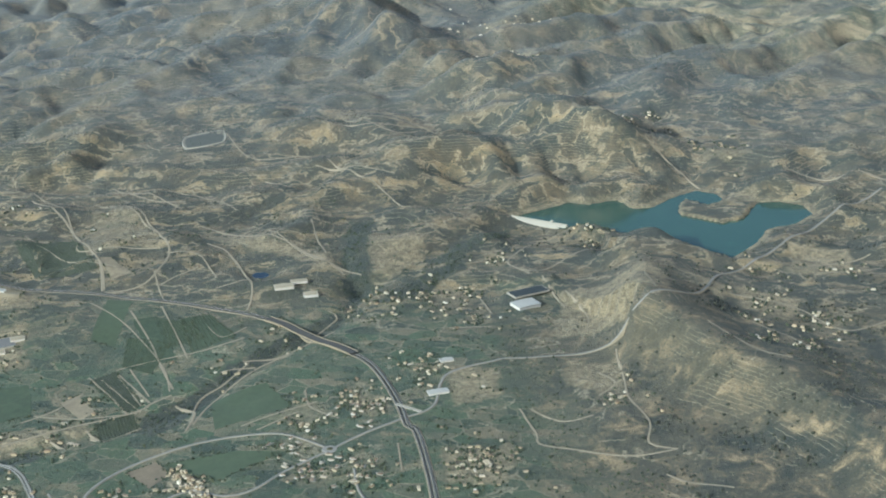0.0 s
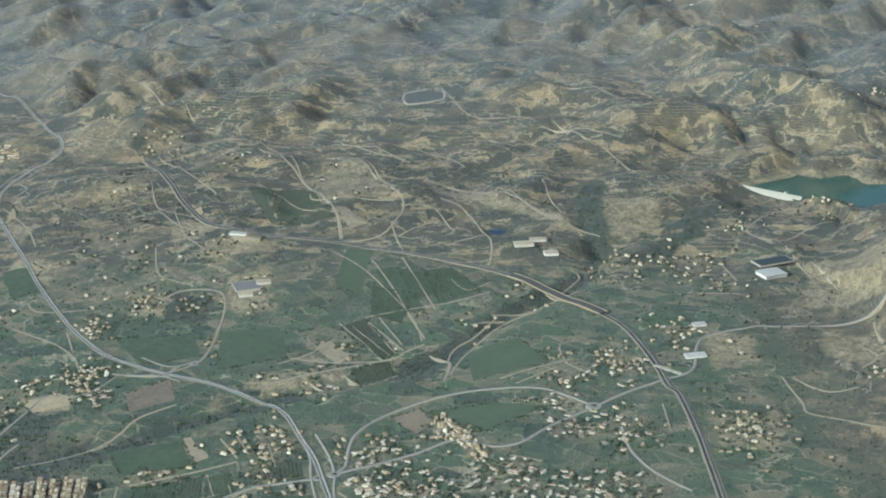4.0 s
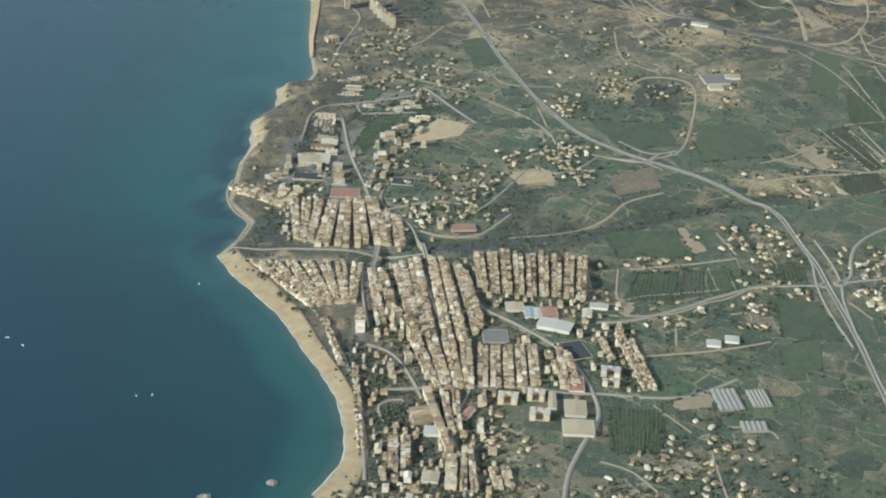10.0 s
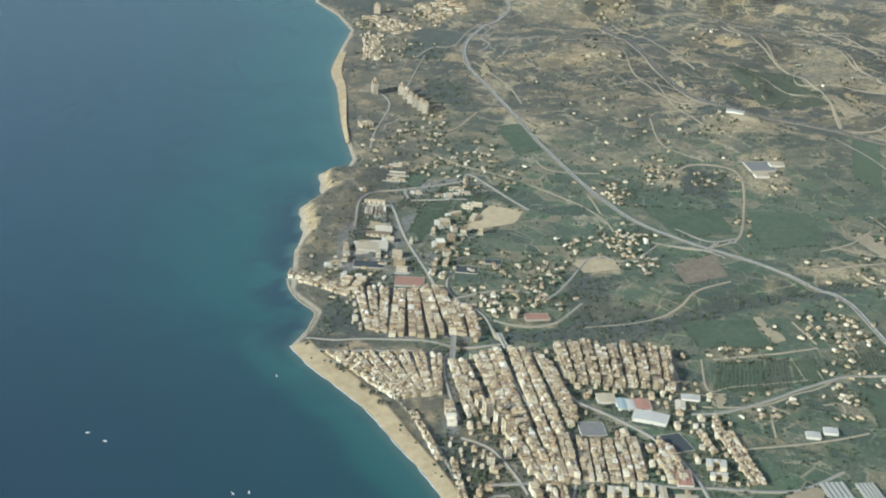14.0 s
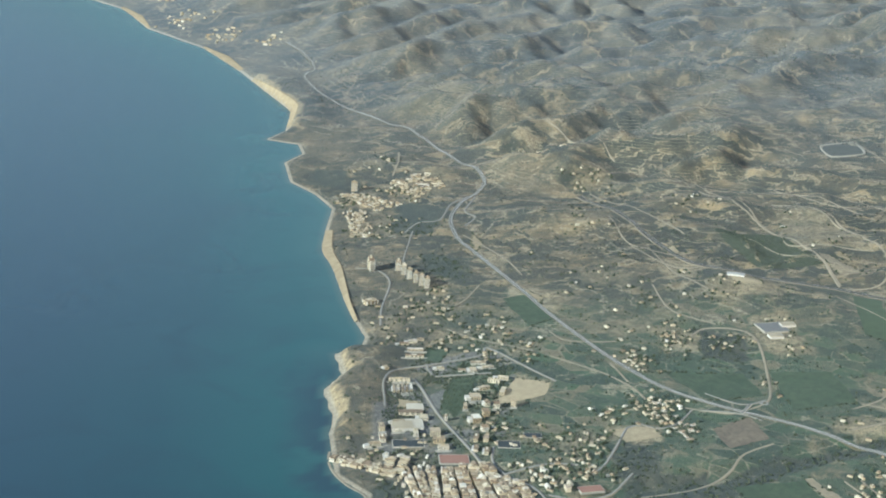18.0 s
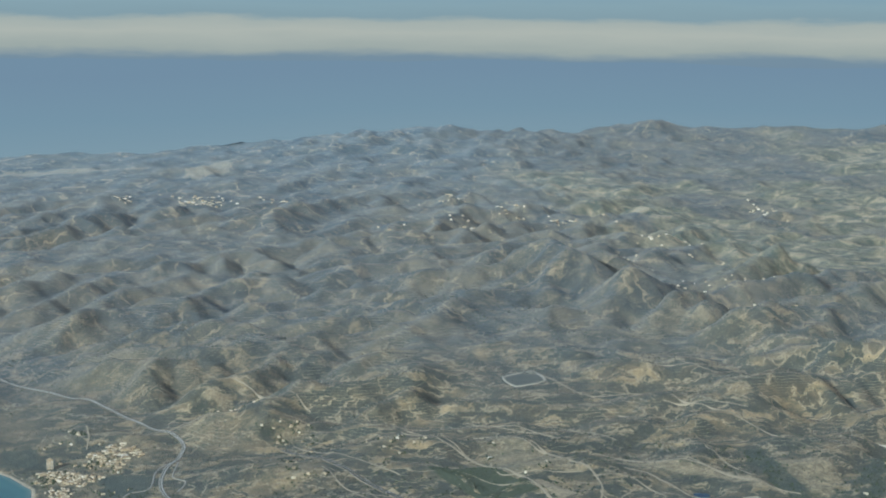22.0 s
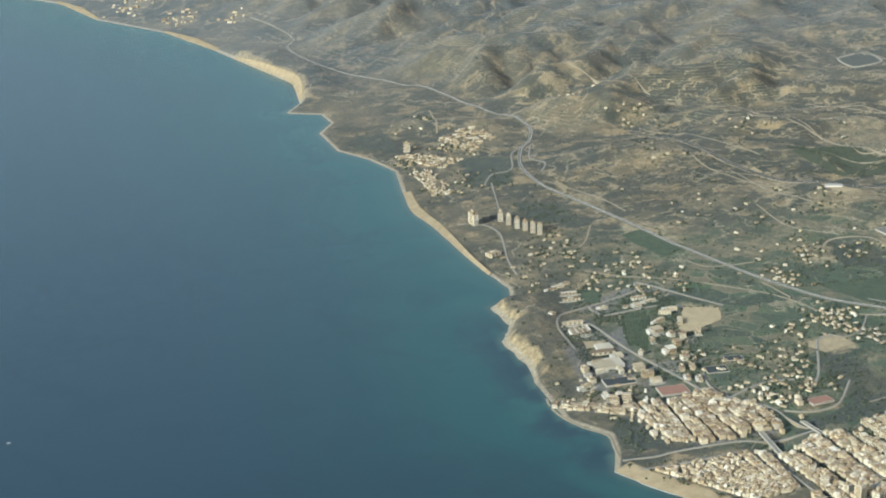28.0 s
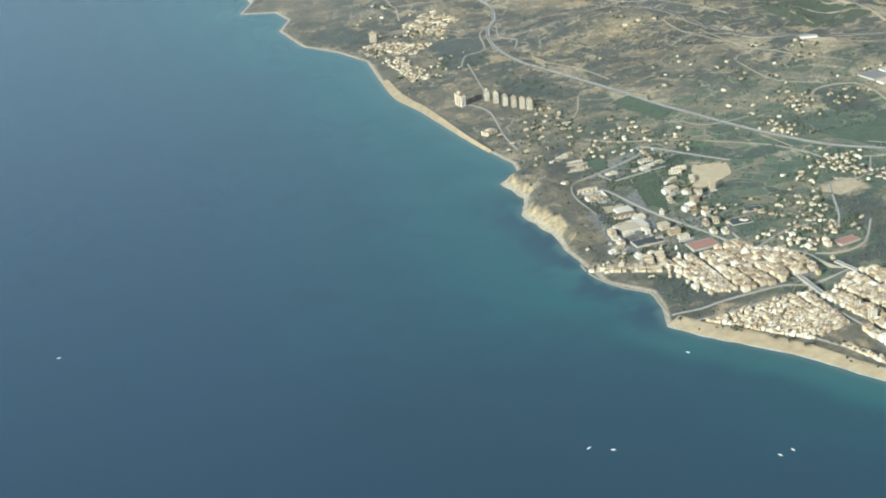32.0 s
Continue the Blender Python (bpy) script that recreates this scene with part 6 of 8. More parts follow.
co = [(x + nx * o, y + ny * o, z - 0.02) for o in (-1.7, 1.7) for (x, y), (nx, ny), z in zip(deck, normals_2d(deck), zs)]
n = len(deck)
part("deck", fast_mesh("deck", co, [(k, k + 1, n + k + 1, n + k) for k in range(n - 1)], ASPHALT), None, viaduct)
for k in range(4, n - 3, 4):
    bm = bmesh.new()
    box(bm, -0.5, 0.5, -0.25, 0.25, -4.0, 0.0, 0.04)
    part("pier", bm, CONCRETE, viaduct, pose_at=pose(deck[k, 0], deck[k, 1], zs[k] - 0.3))

# ---- beaches ----
m = Mat("beach_sand", 0.95)
SAND = m.done(m.ramp(m.noise(0.35, 6, 0.65), [(0.3, (0.30, 0.235, 0.14)), (0.7, (0.46, 0.37, 0.23))]), m.noise(2.5, 4), 0.3, 0.1)


def beach(way, breadth, label):
    """Sand from just under the waterline up to the promenade; breadth by (start, middle, end)."""
    p = curve_points(way, 1.5)
    n = normals_2d(p)
    n = n * np.sign(np.mean(shore_distance(*(p + n * 3).T)))
    s = np.linspace(0, 1, len(p))
    w = np.interp(s, np.linspace(0, 1, len(breadth)), breadth)
    rows = []
    for f in np.linspace(-0.12, 1, 8):
        q = p + n * (w * f)[:, None]
        z = np.maximum(ground_z(q[:, 0], q[:, 1]) + 0.10, 0.14 * f * 6 - 0.02) if f > 0 else np.full(len(q), -0.15)
        rows.append(np.column_stack([q, z]))
    q = p + n * (w * 1.03)[:, None]
    rows.append(np.column_stack([q, ground_z(q[:, 0], q[:, 1]) - 0.2]))
    co, m_ = np.concatenate(rows), len(p)
    i = (np.arange(len(rows) - 1)[:, None] * m_ + np.arange(m_ - 1)[None]).ravel()
    tagged(new("beach", fast_mesh("beach", co, np.stack([i, i + m_, i + m_ + 1, i + 1], 1), SAND, True)), label, "beach", kind="structure")


beach(BEACH[:12], (5.5, 6.5, 5.2, 4.4, 4.0, 4.6, 7.5), "long curved town beach of pale sand")
beach([(-20, 252), (-20, 227), (-15, 206), (-9, 170), (-5, 150)], (3, 4.2, 3.2, 2.0, 1.0), "narrow straight beach of pale sand")
beach([(-182, 733), (-170, 706), (-153, 663)], (2, 5, 1.5), "distant sandy beach below low cliffs")
beach([(-112, 610), (-98, 579), (-84, 548)], (1.0, 5.5, 2.5), "small pale beach between low headlands")
beach([(-75, 524), (-60, 486), (-49, 455), (-48, 418)], (1.5, 3.5, 4.5, 2.0), "pale eroded shore below low cliffs")

m = Mat("sea_foam", 0.6)
FOAM = m.done(m.mix(m.noise(0.6, 5), (0.45, 0.47, 0.44), (0.75, 0.77, 0.75)))
p = curve_points(BEACH[:12], 1.0)
n = normals_2d(p)
n = n * np.sign(np.mean(shore_distance(*(p + n * 3).T)))
wob = 0.22 * np.sin(np.arange(len(p)) * 0.7) * np.sin(np.arange(len(p)) * 0.23)
co = np.concatenate([np.column_stack([p - n * (o + wob * k)[:, None], np.full(len(p), 0.02)]) for k, o in ((1.0, np.full(len(p), 0.55)), (0.3, np.full(len(p), 0.30)))])
i = np.arange(len(p) - 1)
tagged(new("surf", fast_mesh("surf", co, np.stack([i, i + len(p), i + len(p) + 1, i + 1], 1), FOAM)), "thin white line of surf along the beach", "surf", kind="stuff")

# ---- reservoir, dam and ponds ----
m = Mat("reservoir_water", 0.12)
LAKE = m.done(m.mix(m.noise(0.1, 4), (0.034, 0.085, 0.068), (0.048, 0.105, 0.08)), m.noise(1.5, 4), 0.1, 0.05)
xs, ys = np.array([a for a, _ in RESERVOIR]), np.array([b for _, b in RESERVOIR])
me = grid_mesh("reservoir_water", np.linspace(xs.min() - 4, xs.max() + 4, 90), np.linspace(ys.min() - 4, ys.max() + 4, 70), WATER_LEVEL)
bm = bmesh.new()
bm.from_mesh(me)
cx = np.array([f.calc_center_median()[:2] for f in bm.faces])
keep = within(cx[:, 0], cx[:, 1], RESERVOIR) | (along(cx[:, 0], cx[:, 1], RESERVOIR + RESERVOIR[:1])[0] < 3.5)
keep &= ~((cx[:, 0] < 348) & (~within(cx[:, 0], cx[:, 1], RESERVOIR)) & (cx[:, 1] < 262))
bm.faces.ensure_lookup_table()
bmesh.ops.delete(bm, geom=[f for f, k in zip(bm.faces[:], keep) if not k], context="FACES")
tagged(new("reservoir_water", mesh_of("reservoir_water", bm, LAKE)), "still green-blue water of a dammed reservoir", "reservoir", kind="structure")

dam = tagged(new("dam"), "pale concrete dam with a stepped downstream face", "dam")
(ax, ay), (bx, by) = DAM
length, turn = math.hypot(bx - ax, by - ay), math.degrees(math.atan2(by - ay, bx - ax))
dam.matrix_world = pose(ax, ay, 0, 0, 0, turn)
bm = bmesh.new()
top = WATER_LEVEL + 1.0
prof = [(0.5, top), (0.5, 1.5), (-3.4, 1.5), (-2.6, 3.4), (-1.8, 5.0), (-1.0, top - 0.6), (-0.5, top)]
rings = [[bm.verts.new((x, y - (0.0 if y > 0 else 0), z)) for y, z in prof] for x in np.linspace(-1.5, length + 2.0, 14)]
for a, b in zip(rings, rings[1:]):
    for k in range(len(prof)):
        bm.faces.new((a[k], a[(k + 1) % len(prof)], b[(k + 1) % len(prof)], b[k]))
bm.faces.new(rings[0])
bm.faces.new(rings[-1][::-1])
bmesh.ops.recalc_face_normals(bm, faces=bm.faces)
part("dam_wall", bm, CONCRETE, dam)
for y in (-0.42, 0.34):
    bm = bmesh.new()
    box(bm, -1.5, length + 2, y, y + 0.1, top, top + 0.18)
    part("parapet", bm, CONCRETE, dam)
bm = bmesh.new()
box(bm, length * 0.75, length * 0.75 + 1.2, -0.5, 0.5, top, top + 0.9, 0.05)
part("gate_house", bm, CONCRETE, dam)

m = Mat("pond_water", 0.1)
POND = m.done(m.mix(m.noise(0.4, 3), (0.012, 0.022, 0.045), (0.02, 0.035, 0.06)))
m = Mat("grey_pond_liner", 0.7)
GREY_POND = m.done(m.mix(m.noise(0.3, 4), (0.10, 0.105, 0.09), (0.15, 0.155, 0.135)))


PALE_BANK = road_material("pale_lined_bank", (0.27, 0.255, 0.21), (0.40, 0.375, 0.31))


def pond(x, y, rx, ry, turn, water, words, rim=0.9, bank=None, power=0.8):
    thing = tagged(new("pond"), words, "pond")
    z = float(ground_z(x, y)[0]) + 0.15
    thing.matrix_world = pose(x, y, z, 0, 0, turn)
    n, prof = 40, ((1.0 + rim * 1.6 / rx, -1.8), (1.0 + rim * 0.7 / rx, 0.3), (1.0 + rim * 0.2 / rx, 0.3), (0.93, -0.05))
    co = [(rx * f * abs(math.cos(a)) ** power * math.copysign(1, math.cos(a)), ry * f * abs(math.sin(a)) ** power * math.copysign(1, math.sin(a)), h)
          for f, h in prof for a in np.arange(n) * 2 * math.pi / n]
    faces = [(k * n + i, k * n + (i + 1) % n, (k + 1) * n + (i + 1) % n, (k + 1) * n + i) for k in range(3) for i in range(n)]
    part("bank", fast_mesh("bank", co, faces, bank or VERGE, True), None, thing, "bare pale earth bank")
    top = [(c[0], c[1], 0.0) for c in co[3 * n:]]
    part("pond_water", raw_mesh("pond_water", top, [tuple(range(n))], water), None, thing)


pond(225.5, 189, 5.2, 6.8, 0, POND, "round irrigation pond with dark water and a bare bank")
pond(207.5, 349, 10.0, 15.5, -32, GREY_POND, "pale grey lined irrigation pond on a hillside", 0.7, PALE_BANK, 1.55)

# ---- field parcels ----
def field_material(name, a, b, row, turn):
    m = Mat(name, 0.95)
    # faint bluish sheen veils the fields like the ground's imitated haze
    m.b.inputs["Sheen Weight"].default_value = 0.06
    m.b.inputs["Sheen Roughness"].default_value = 0.95
    m.b.inputs["Sheen Tint"].default_value = (0.88, 0.93, 1.0, 1)
    n = m.node("ShaderNodeTexWave", Scale=row, Distortion=1.2, Detail=2.0)
    rot = m.node("ShaderNodeVectorRotate")
    rot.rotation_type = "Z_AXIS"
    rot.inputs["Angle"].default_value = radians(turn)
    m.link(m.pos, rot.inputs["Vector"])
    m.link(rot.outputs[0], n.inputs["Vector"])
    tone = m.mix(m.ramp(m.noise(0.16, 6, 0.7), [(0.35, (0, 0, 0)), (0.65, (1, 1, 1))]), a, b)
    info = m.node("ShaderNodeObjectInfo")
    tone = m.mix(m.ramp(m.noise(0.45, 5, 0.7, distort=0.5), [(0.42, (0, 0, 0)), (0.62, (0.7, 0.7, 0.7))]), tone, tuple(c * 0.6 for c in a))
    dark = tuple(c * 0.55 for c in a)
    tone = m.mix(m.ramp(n.outputs["Fac"], [(0.45, (0, 0, 0)), (0.8, (0.55, 0.55, 0.55))]), tone, dark)
    tint = m.mix(m.ramp(info.outputs["Random"], [(0.2, (0, 0, 0)), (0.9, (0.45, 0.45, 0.45))]), tone, b)
    return m.done(tint, m.noise(1.5, 3), 0.3, 0.1)


FIELDS = {"crop": (field_material("green_crop", (0.038, 0.07, 0.027), (0.072, 0.10, 0.043), 0.8, 15), "irrigated green field with faint rows"),
          "dark": (field_material("citrus_grove", (0.04, 0.055, 0.028), (0.07, 0.08, 0.043), 1.2, 30), "dark dry field with planted rows"),
          "pale": (field_material("fallow_earth", (0.26, 0.21, 0.13), (0.36, 0.30, 0.19), 0.9, 60), "pale fallow field of dry earth"),
          "sand": (field_material("bare_sandy_lot", (0.34, 0.27, 0.155), (0.48, 0.39, 0.235), 0.5, 40), "bare sandy building lot"),
          "brown": (field_material("ploughed_earth", (0.16, 0.125, 0.08), (0.24, 0.19, 0.12), 0.9, 20), "brown ploughed field")}
FIELD_EDGES = []
for number, (kind, quad) in enumerate(PARCELS):
    a, b, c, d = (np.array(q) for q in quad)
    u, v = np.meshgrid(np.linspace(0, 1, 13), np.linspace(0, 1, 13))
    u, v = u.ravel()[:, None], v.ravel()[:, None]
    q = (a * (1 - u) + b * u) * (1 - v) + (d * (1 - u) + c * u) * v
    q = q + 0.7 * np.column_stack([bumps(q[:, 0], q[:, 1], 5, 51, 2), bumps(q[:, 0], q[:, 1], 5, 52, 2)])
    z = ground_z(q[:, 0], q[:, 1]) + 0.07 + 0.002 * (number % 7)
    k = (np.arange(12)[:, None] * 13 + np.arange(12)[None]).ravel()
    me = fast_mesh("field", np.column_stack([q, z]), np.stack([k, k + 1, k + 14, k + 13], 1), FIELDS[kind][0], True)
    tagged(new("field", me), FIELDS[kind][1], "field", "farm fields", "structure")
    FIELD_EDGES += [(a, b), (b, c), (c, d), (d, a)]

# ---- roundabouts and town bridges ----
m = Mat("dry_grass", 0.95)
DRY_GRASS = m.done(m.mix(m.noise(0.8, 4), (0.06, 0.07, 0.035), (0.16, 0.14, 0.08)))
for x, y, r in ((163.0, 6.5, 1.5), (158.5, 5.0, 1.2), (239.0, 39.2, 1.9), (120.0, 82.0, 1.1)):
    thing = tagged(new("roundabout"), "pale asphalt roundabout with a dry grass island", "roundabout", "roundabouts", "structure")
    z = float(np.max(ground_z(x + np.array([-r, r, 0, 0]), y + np.array([0, 0, -r, r]))))
    thing.matrix_world = pose(x, y, z)
    co = [(f * r * math.cos(a), f * r * math.sin(a), h) for f, h in ((1.25, -0.3), (1.15, 0.15), (0.5, 0.15)) for a in np.arange(28) * math.pi / 14]
    faces = [(k * 28 + i, k * 28 + (i + 1) % 28, (k + 1) * 28 + (i + 1) % 28, (k + 1) * 28 + i) for k in range(2) for i in range(28)]
    part("carriageway", fast_mesh("carriageway", co, faces, PALE_ROAD), None, thing)
    co = [(f * r * math.cos(a), f * r * math.sin(a), h) for f, h in ((0.52, 0.05), (0.48, 0.24), (0.02, 0.3)) for a in np.arange(28) * math.pi / 14]
    part("island", fast_mesh("island", co, faces, DRY_GRASS, True), None, thing)
for (ax, ay), (bx, by), w in (((40.5, 8.5), (41.0, -5.5), 1.2), ((52.5, 9.5), (55.0, 0.5), 1.0), ((112.0, 74.0), (115.0, 79.5), 0.9), ((262.5, 66.0), (268.5, 60.0), 0.9)):
    thing = tagged(new("bridge"), "short concrete road bridge with solid parapets", "bridge", "road bridges")
    length, turn = math.hypot(bx - ax, by - ay), math.degrees(math.atan2(by - ay, bx - ax))
    z = float(max(ground_z(ax, ay)[0], ground_z(bx, by)[0])) + 0.25
    thing.matrix_world = pose(ax, ay, z, 0, 0, turn)
    bm = bmesh.new()
    box(bm, -0.8, length + 0.8, -w / 2, w / 2, -0.3, 0.0)
    part("deck", bm, PALE_ROAD, thing)
    for side in (-1, 1):
        bm = bmesh.new()
        box(bm, -0.8, length + 0.8, side * w / 2 - 0.06, side * w / 2 + 0.06, -0.35, 0.14)
        part("parapet", bm, CONCRETE, thing)
    for k in range(1, 4):
        bm = bmesh.new()
        box(bm, length * k / 4 - 0.15, length * k / 4 + 0.15, -w * 0.4, w * 0.4, -3.5, -0.3)
        part("pier", bm, CONCRETE, thing)


# ---- buildings ----
def painted(name, stops, rough=0.85, island=False, grain=3.0):
    """Weathered wall or roof paint whose tone differs from building to building."""
    m = Mat(name, rough)
    rnd = m.node("ShaderNodeNewGeometry").outputs["Random Per Island"] if island else m.node("ShaderNodeObjectInfo").outputs["Random"]
    col = m.ramp(rnd, stops)
    col = m.mix(m.ramp(m.noise(grain, 4, 0.7), [(0.4, (0, 0, 0)), (0.75, (0.35, 0.35, 0.35))]), col, (0.22, 0.19, 0.15))
    return m.done(col, m.noise(grain * 2, 3), 0.2, 0.05)


WALL_TONES = [(0.0, (0.40, 0.325, 0.21)), (0.2, (0.64, 0.56, 0.39)), (0.4, (0.42, 0.33, 0.20)), (0.6, (0.74, 0.685, 0.53)), (0.8, (0.52, 0.415, 0.255)), (1.0, (0.82, 0.78, 0.65))]
ROOF_TONES = [(0.0, (0.19, 0.14, 0.095)), (0.2, (0.44, 0.36, 0.235)), (0.4, (0.25, 0.175, 0.11)), (0.6, (0.62, 0.545, 0.39)), (0.8, (0.32, 0.23, 0.14)), (1.0, (0.78, 0.74, 0.63))]
WALLS, WALLS_JOINED = painted("town_render", WALL_TONES), painted("house_render", WALL_TONES, island=True)
ROOFS, ROOFS_JOINED = painted("terrace_tile", ROOF_TONES), painted("roof_tile", ROOF_TONES, island=True)
WHITE_WALL = painted("white_render", [(0.0, (0.60, 0.57, 0.50)), (1.0, (0.74, 0.72, 0.66))])
VILLA_WALL = painted("villa_render", [(0.0, (0.66, 0.63, 0.56)), (0.5, (0.54, 0.46, 0.34)), (1.0, (0.72, 0.70, 0.65))])
VILLA_ROOF = painted("clay_tile", [(0.0, (0.24, 0.155, 0.10)), (0.4, (0.33, 0.235, 0.16)), (0.7, (0.42, 0.34, 0.25)), (1.0, (0.60, 0.55, 0.45))])
m = Mat("window_glass", 0.15)
GLASS = m.done(m.mix(m.noise(2.0, 2), (0.03, 0.035, 0.04), (0.08, 0.085, 0.09)))
SHED_ROOFS = {k: painted(k + "_sheet_roof", [(0.0, c), (1.0, tuple(min(0.85, v * 1.12) for v in c))], 0.6)
              for k, c in (("white", (0.46, 0.45, 0.41)), ("blue", (0.32, 0.38, 0.40)), ("red", (0.36, 0.19, 0.14)), ("tan", (0.42, 0.36, 0.25)), ("cream", (0.56, 0.51, 0.40)))}

# unit pieces, one unit wide, deep and high, that every block scales to its own size
bm = bmesh.new()
box(bm, -0.5, 0.5, -0.5, 0.5, -0.6, 1.0)
UNIT_WALLS = mesh_of("walls", bm, WALLS)
bm = bmesh.new()
box(bm, -0.47, 0.47, -0.47, 0.47, 0.99, 1.01)
for x0, x1, y0, y1 in ((-0.52, 0.52, -0.52, -0.46), (-0.52, 0.52, 0.46, 0.52), (-0.52, -0.46, -0.46, 0.46), (0.46, 0.52, -0.46, 0.46)):
    box(bm, x0, x1, y0, y1, 0.98, 1.07)
UNIT_TERRACE = mesh_of("roof_terrace", bm, ROOFS)
bm = bmesh.new()
box(bm, -0.18, 0.14, 0.02, 0.30, 1.01, 1.22)
box(bm, -0.20, 0.16, 0.0, 0.32, 1.22, 1.25)
UNIT_HUT = mesh_of("stair_hut", bm, WALLS)
bm = bmesh.new()
for level in np.linspace(0.12, 0.86, 5):
    for s in (-1, 1):
        for k in range(4):
            a = -0.44 + 0.23 * k
            box(bm, a, a + 0.14, s * 0.5 - 0.008, s * 0.5 + 0.008, level, level + 0.09)
            box(bm, s * 0.5 - 0.008, s * 0.5 + 0.008, a, a + 0.14, level, level + 0.09)
UNIT_WINDOWS = mesh_of("window_band", bm, GLASS)
bm = bmesh.new()
for level in np.linspace(0.10, 0.84, 5):
    box(bm, -0.40, 0.40, -0.56, -0.50, level, level + 0.05)
UNIT_BALCONY = mesh_of("balcony", bm, WALLS)


bm = bmesh.new()
box(bm, -0.98, -0.52, -0.36, 0.42, -0.6, 0.6)
box(bm, -1.0, -0.52, -0.38, 0.44, 0.6, 0.66)
UNIT_WING = mesh_of("wing", bm, WHITE_WALL)
bm = bmesh.new()
box(bm, -0.75, 0.75, -1.1, -0.5, -0.6, 0.06)
UNIT_PATIO = mesh_of("patio", bm, CONCRETE)


def stand(x, y, turn, w, d, h, sink=0.0):
    c, s = math.cos(radians(turn)), math.sin(radians(turn))
    px = [x + c * a * w / 2 - s * b * d / 2 for a, b in ((-1, -1), (1, -1), (1, 1), (-1, 1), (0, 0))]
    py = [y + s * a * w / 2 + c * b * d / 2 for a, b in ((-1, -1), (1, -1), (1, 1), (-1, 1), (0, 0))]
    z = float(np.max(ground_z(px, py))) - sink
    return Matrix.Translation((x, y, z)) @ pose(0, 0, 0, 0, 0, turn) @ Matrix.Diagonal((w, d, h, 1))


def apartment_block(x, y, w, d, h, turn, label, group, name="apartment_block", hut=True):
    thing = tagged(new(name), label, "building", group)
    thing.matrix_world = stand(x, y, turn, w, d, h)
    part("wall", UNIT_WALLS, None, thing)
    part("roof_terrace", UNIT_TERRACE, None, thing)
    part("window_band", UNIT_WINDOWS, None, thing)["kind"] = "stuff"
    if hut:
        part("stair_hut", UNIT_HUT, None, thing)
    return thing


HOUSES = []          # (x, y, base, w, d, h, turn, pitched) of the joined houses
rng = random.Random(4)
LABELS = ["cream rendered apartment block with a flat roof terrace", "ochre rendered town block with a flat tiled roof", "pale plastered town building with a roof terrace"]
blocks = 0
TURNS = {"old": 4, "block": 0.5, "resort": 1, "village": 35}
for kind, strips, low, high, plot, quad in ZONES:
    a, b, c, d = (np.array(q) for q in quad)
    across = (np.hypot(*(b - a)) + np.hypot(*(c - d))) / 2
    depth = (np.hypot(*(d - a)) + np.hypot(*(c - b))) / 2
    for s in range(strips):
        lanes = [(s + 0.21) / strips, (s + 0.61) / strips] if kind == "block" and strips > 1 else [(s + 0.4) / strips] if kind not in ("old", "village") else [(s + 0.22) / strips, (s + 0.61) / strips]
        for u in lanes:
            v = plot * 0.4 / depth
            while v < 1 - plot * 0.3 / depth:
                this = plot * rng.uniform(0.6, 1.25)
                p = (a * (1 - u) + b * u) * (1 - v) + (d * (1 - u) + c * u) * v
                run = (d * (1 - u) + c * u) - (a * (1 - u) + b * u)
                turn = math.degrees(math.atan2(run[1], run[0])) - 90 + rng.uniform(-TURNS[kind], TURNS[kind])
                width = across / strips * ((0.39 if kind == "block" and strips > 1 else 0.7 if kind not in ("old", "village") else 0.38) * rng.uniform(0.88, 1.08))
                h = rng.uniform(low, high) * (rng.choice((0.6, 0.75, 0.85, 0.85, 1.0)))
                if kind in ("old", "village"):
                    loose = 0.09 if kind == "old" else 0.8
                    p = p + np.array([rng.gauss(0, loose), rng.gauss(0, loose)])
                    width *= rng.uniform(0.88, 1.08) if kind == "old" else rng.uniform(0.5, 0.95)
                if rng.random() < (0.95 if kind == "block" else 0.92 if kind != "village" else 0.66):
                    if kind == "resort":
                        apartment_block(p[0], p[1], width, this * 0.8, h, turn, "cream holiday apartment block with flat roof above the cliffs", "holiday blocks", "holiday_block", hut=rng.random() < 0.7)
                    elif kind == "block" and blocks < 290:
                        apartment_block(p[0], p[1], width, this * 0.97, h, turn, LABELS[blocks % 3], "town apartment blocks", hut=rng.random() < 0.7)
                        blocks += 1
                    else:
                        HOUSES.append((p[0], p[1], None, width, this * 0.98, h, turn, rng.random() < (0.1 if kind == "block" else 0.4)))
                v += this / depth

for w, d, h, turn, (x, y) in RESORT:
    block = apartment_block(x, y, w, d, h, turn, "cream holiday apartment block with flat roof above the cliffs", "holiday blocks", "holiday_block", hut=rng.random() < 0.6)
    if rng.random() < 0.6:
        part("wing", UNIT_WING, None, block, "lower white wing")
    if rng.random() < 0.5:
        part("patio", UNIT_PATIO, None, block, "pale paved patio")

# odd houses that fill the gaps between the strips
TOWN_FILL = [TOWN_OUTLINE,
             [(8, 34), (46, 36), (60, 22), (48, 7), (14, 8)]]
FULL = np.zeros((400, 260), bool)


def plot_free(x, y, r):
    i, j = int((y + 140) / 0.7), int((x + 20) / 0.7)
    k = max(1, int(r / 0.7))
    if not (k <= i < 400 - k and k <= j < 260 - k) or FULL[i - k:i + k + 1, j - k:j + k + 1].any():
        return False
    FULL[i - k:i + k + 1, j - k:j + k + 1] = True
    return True


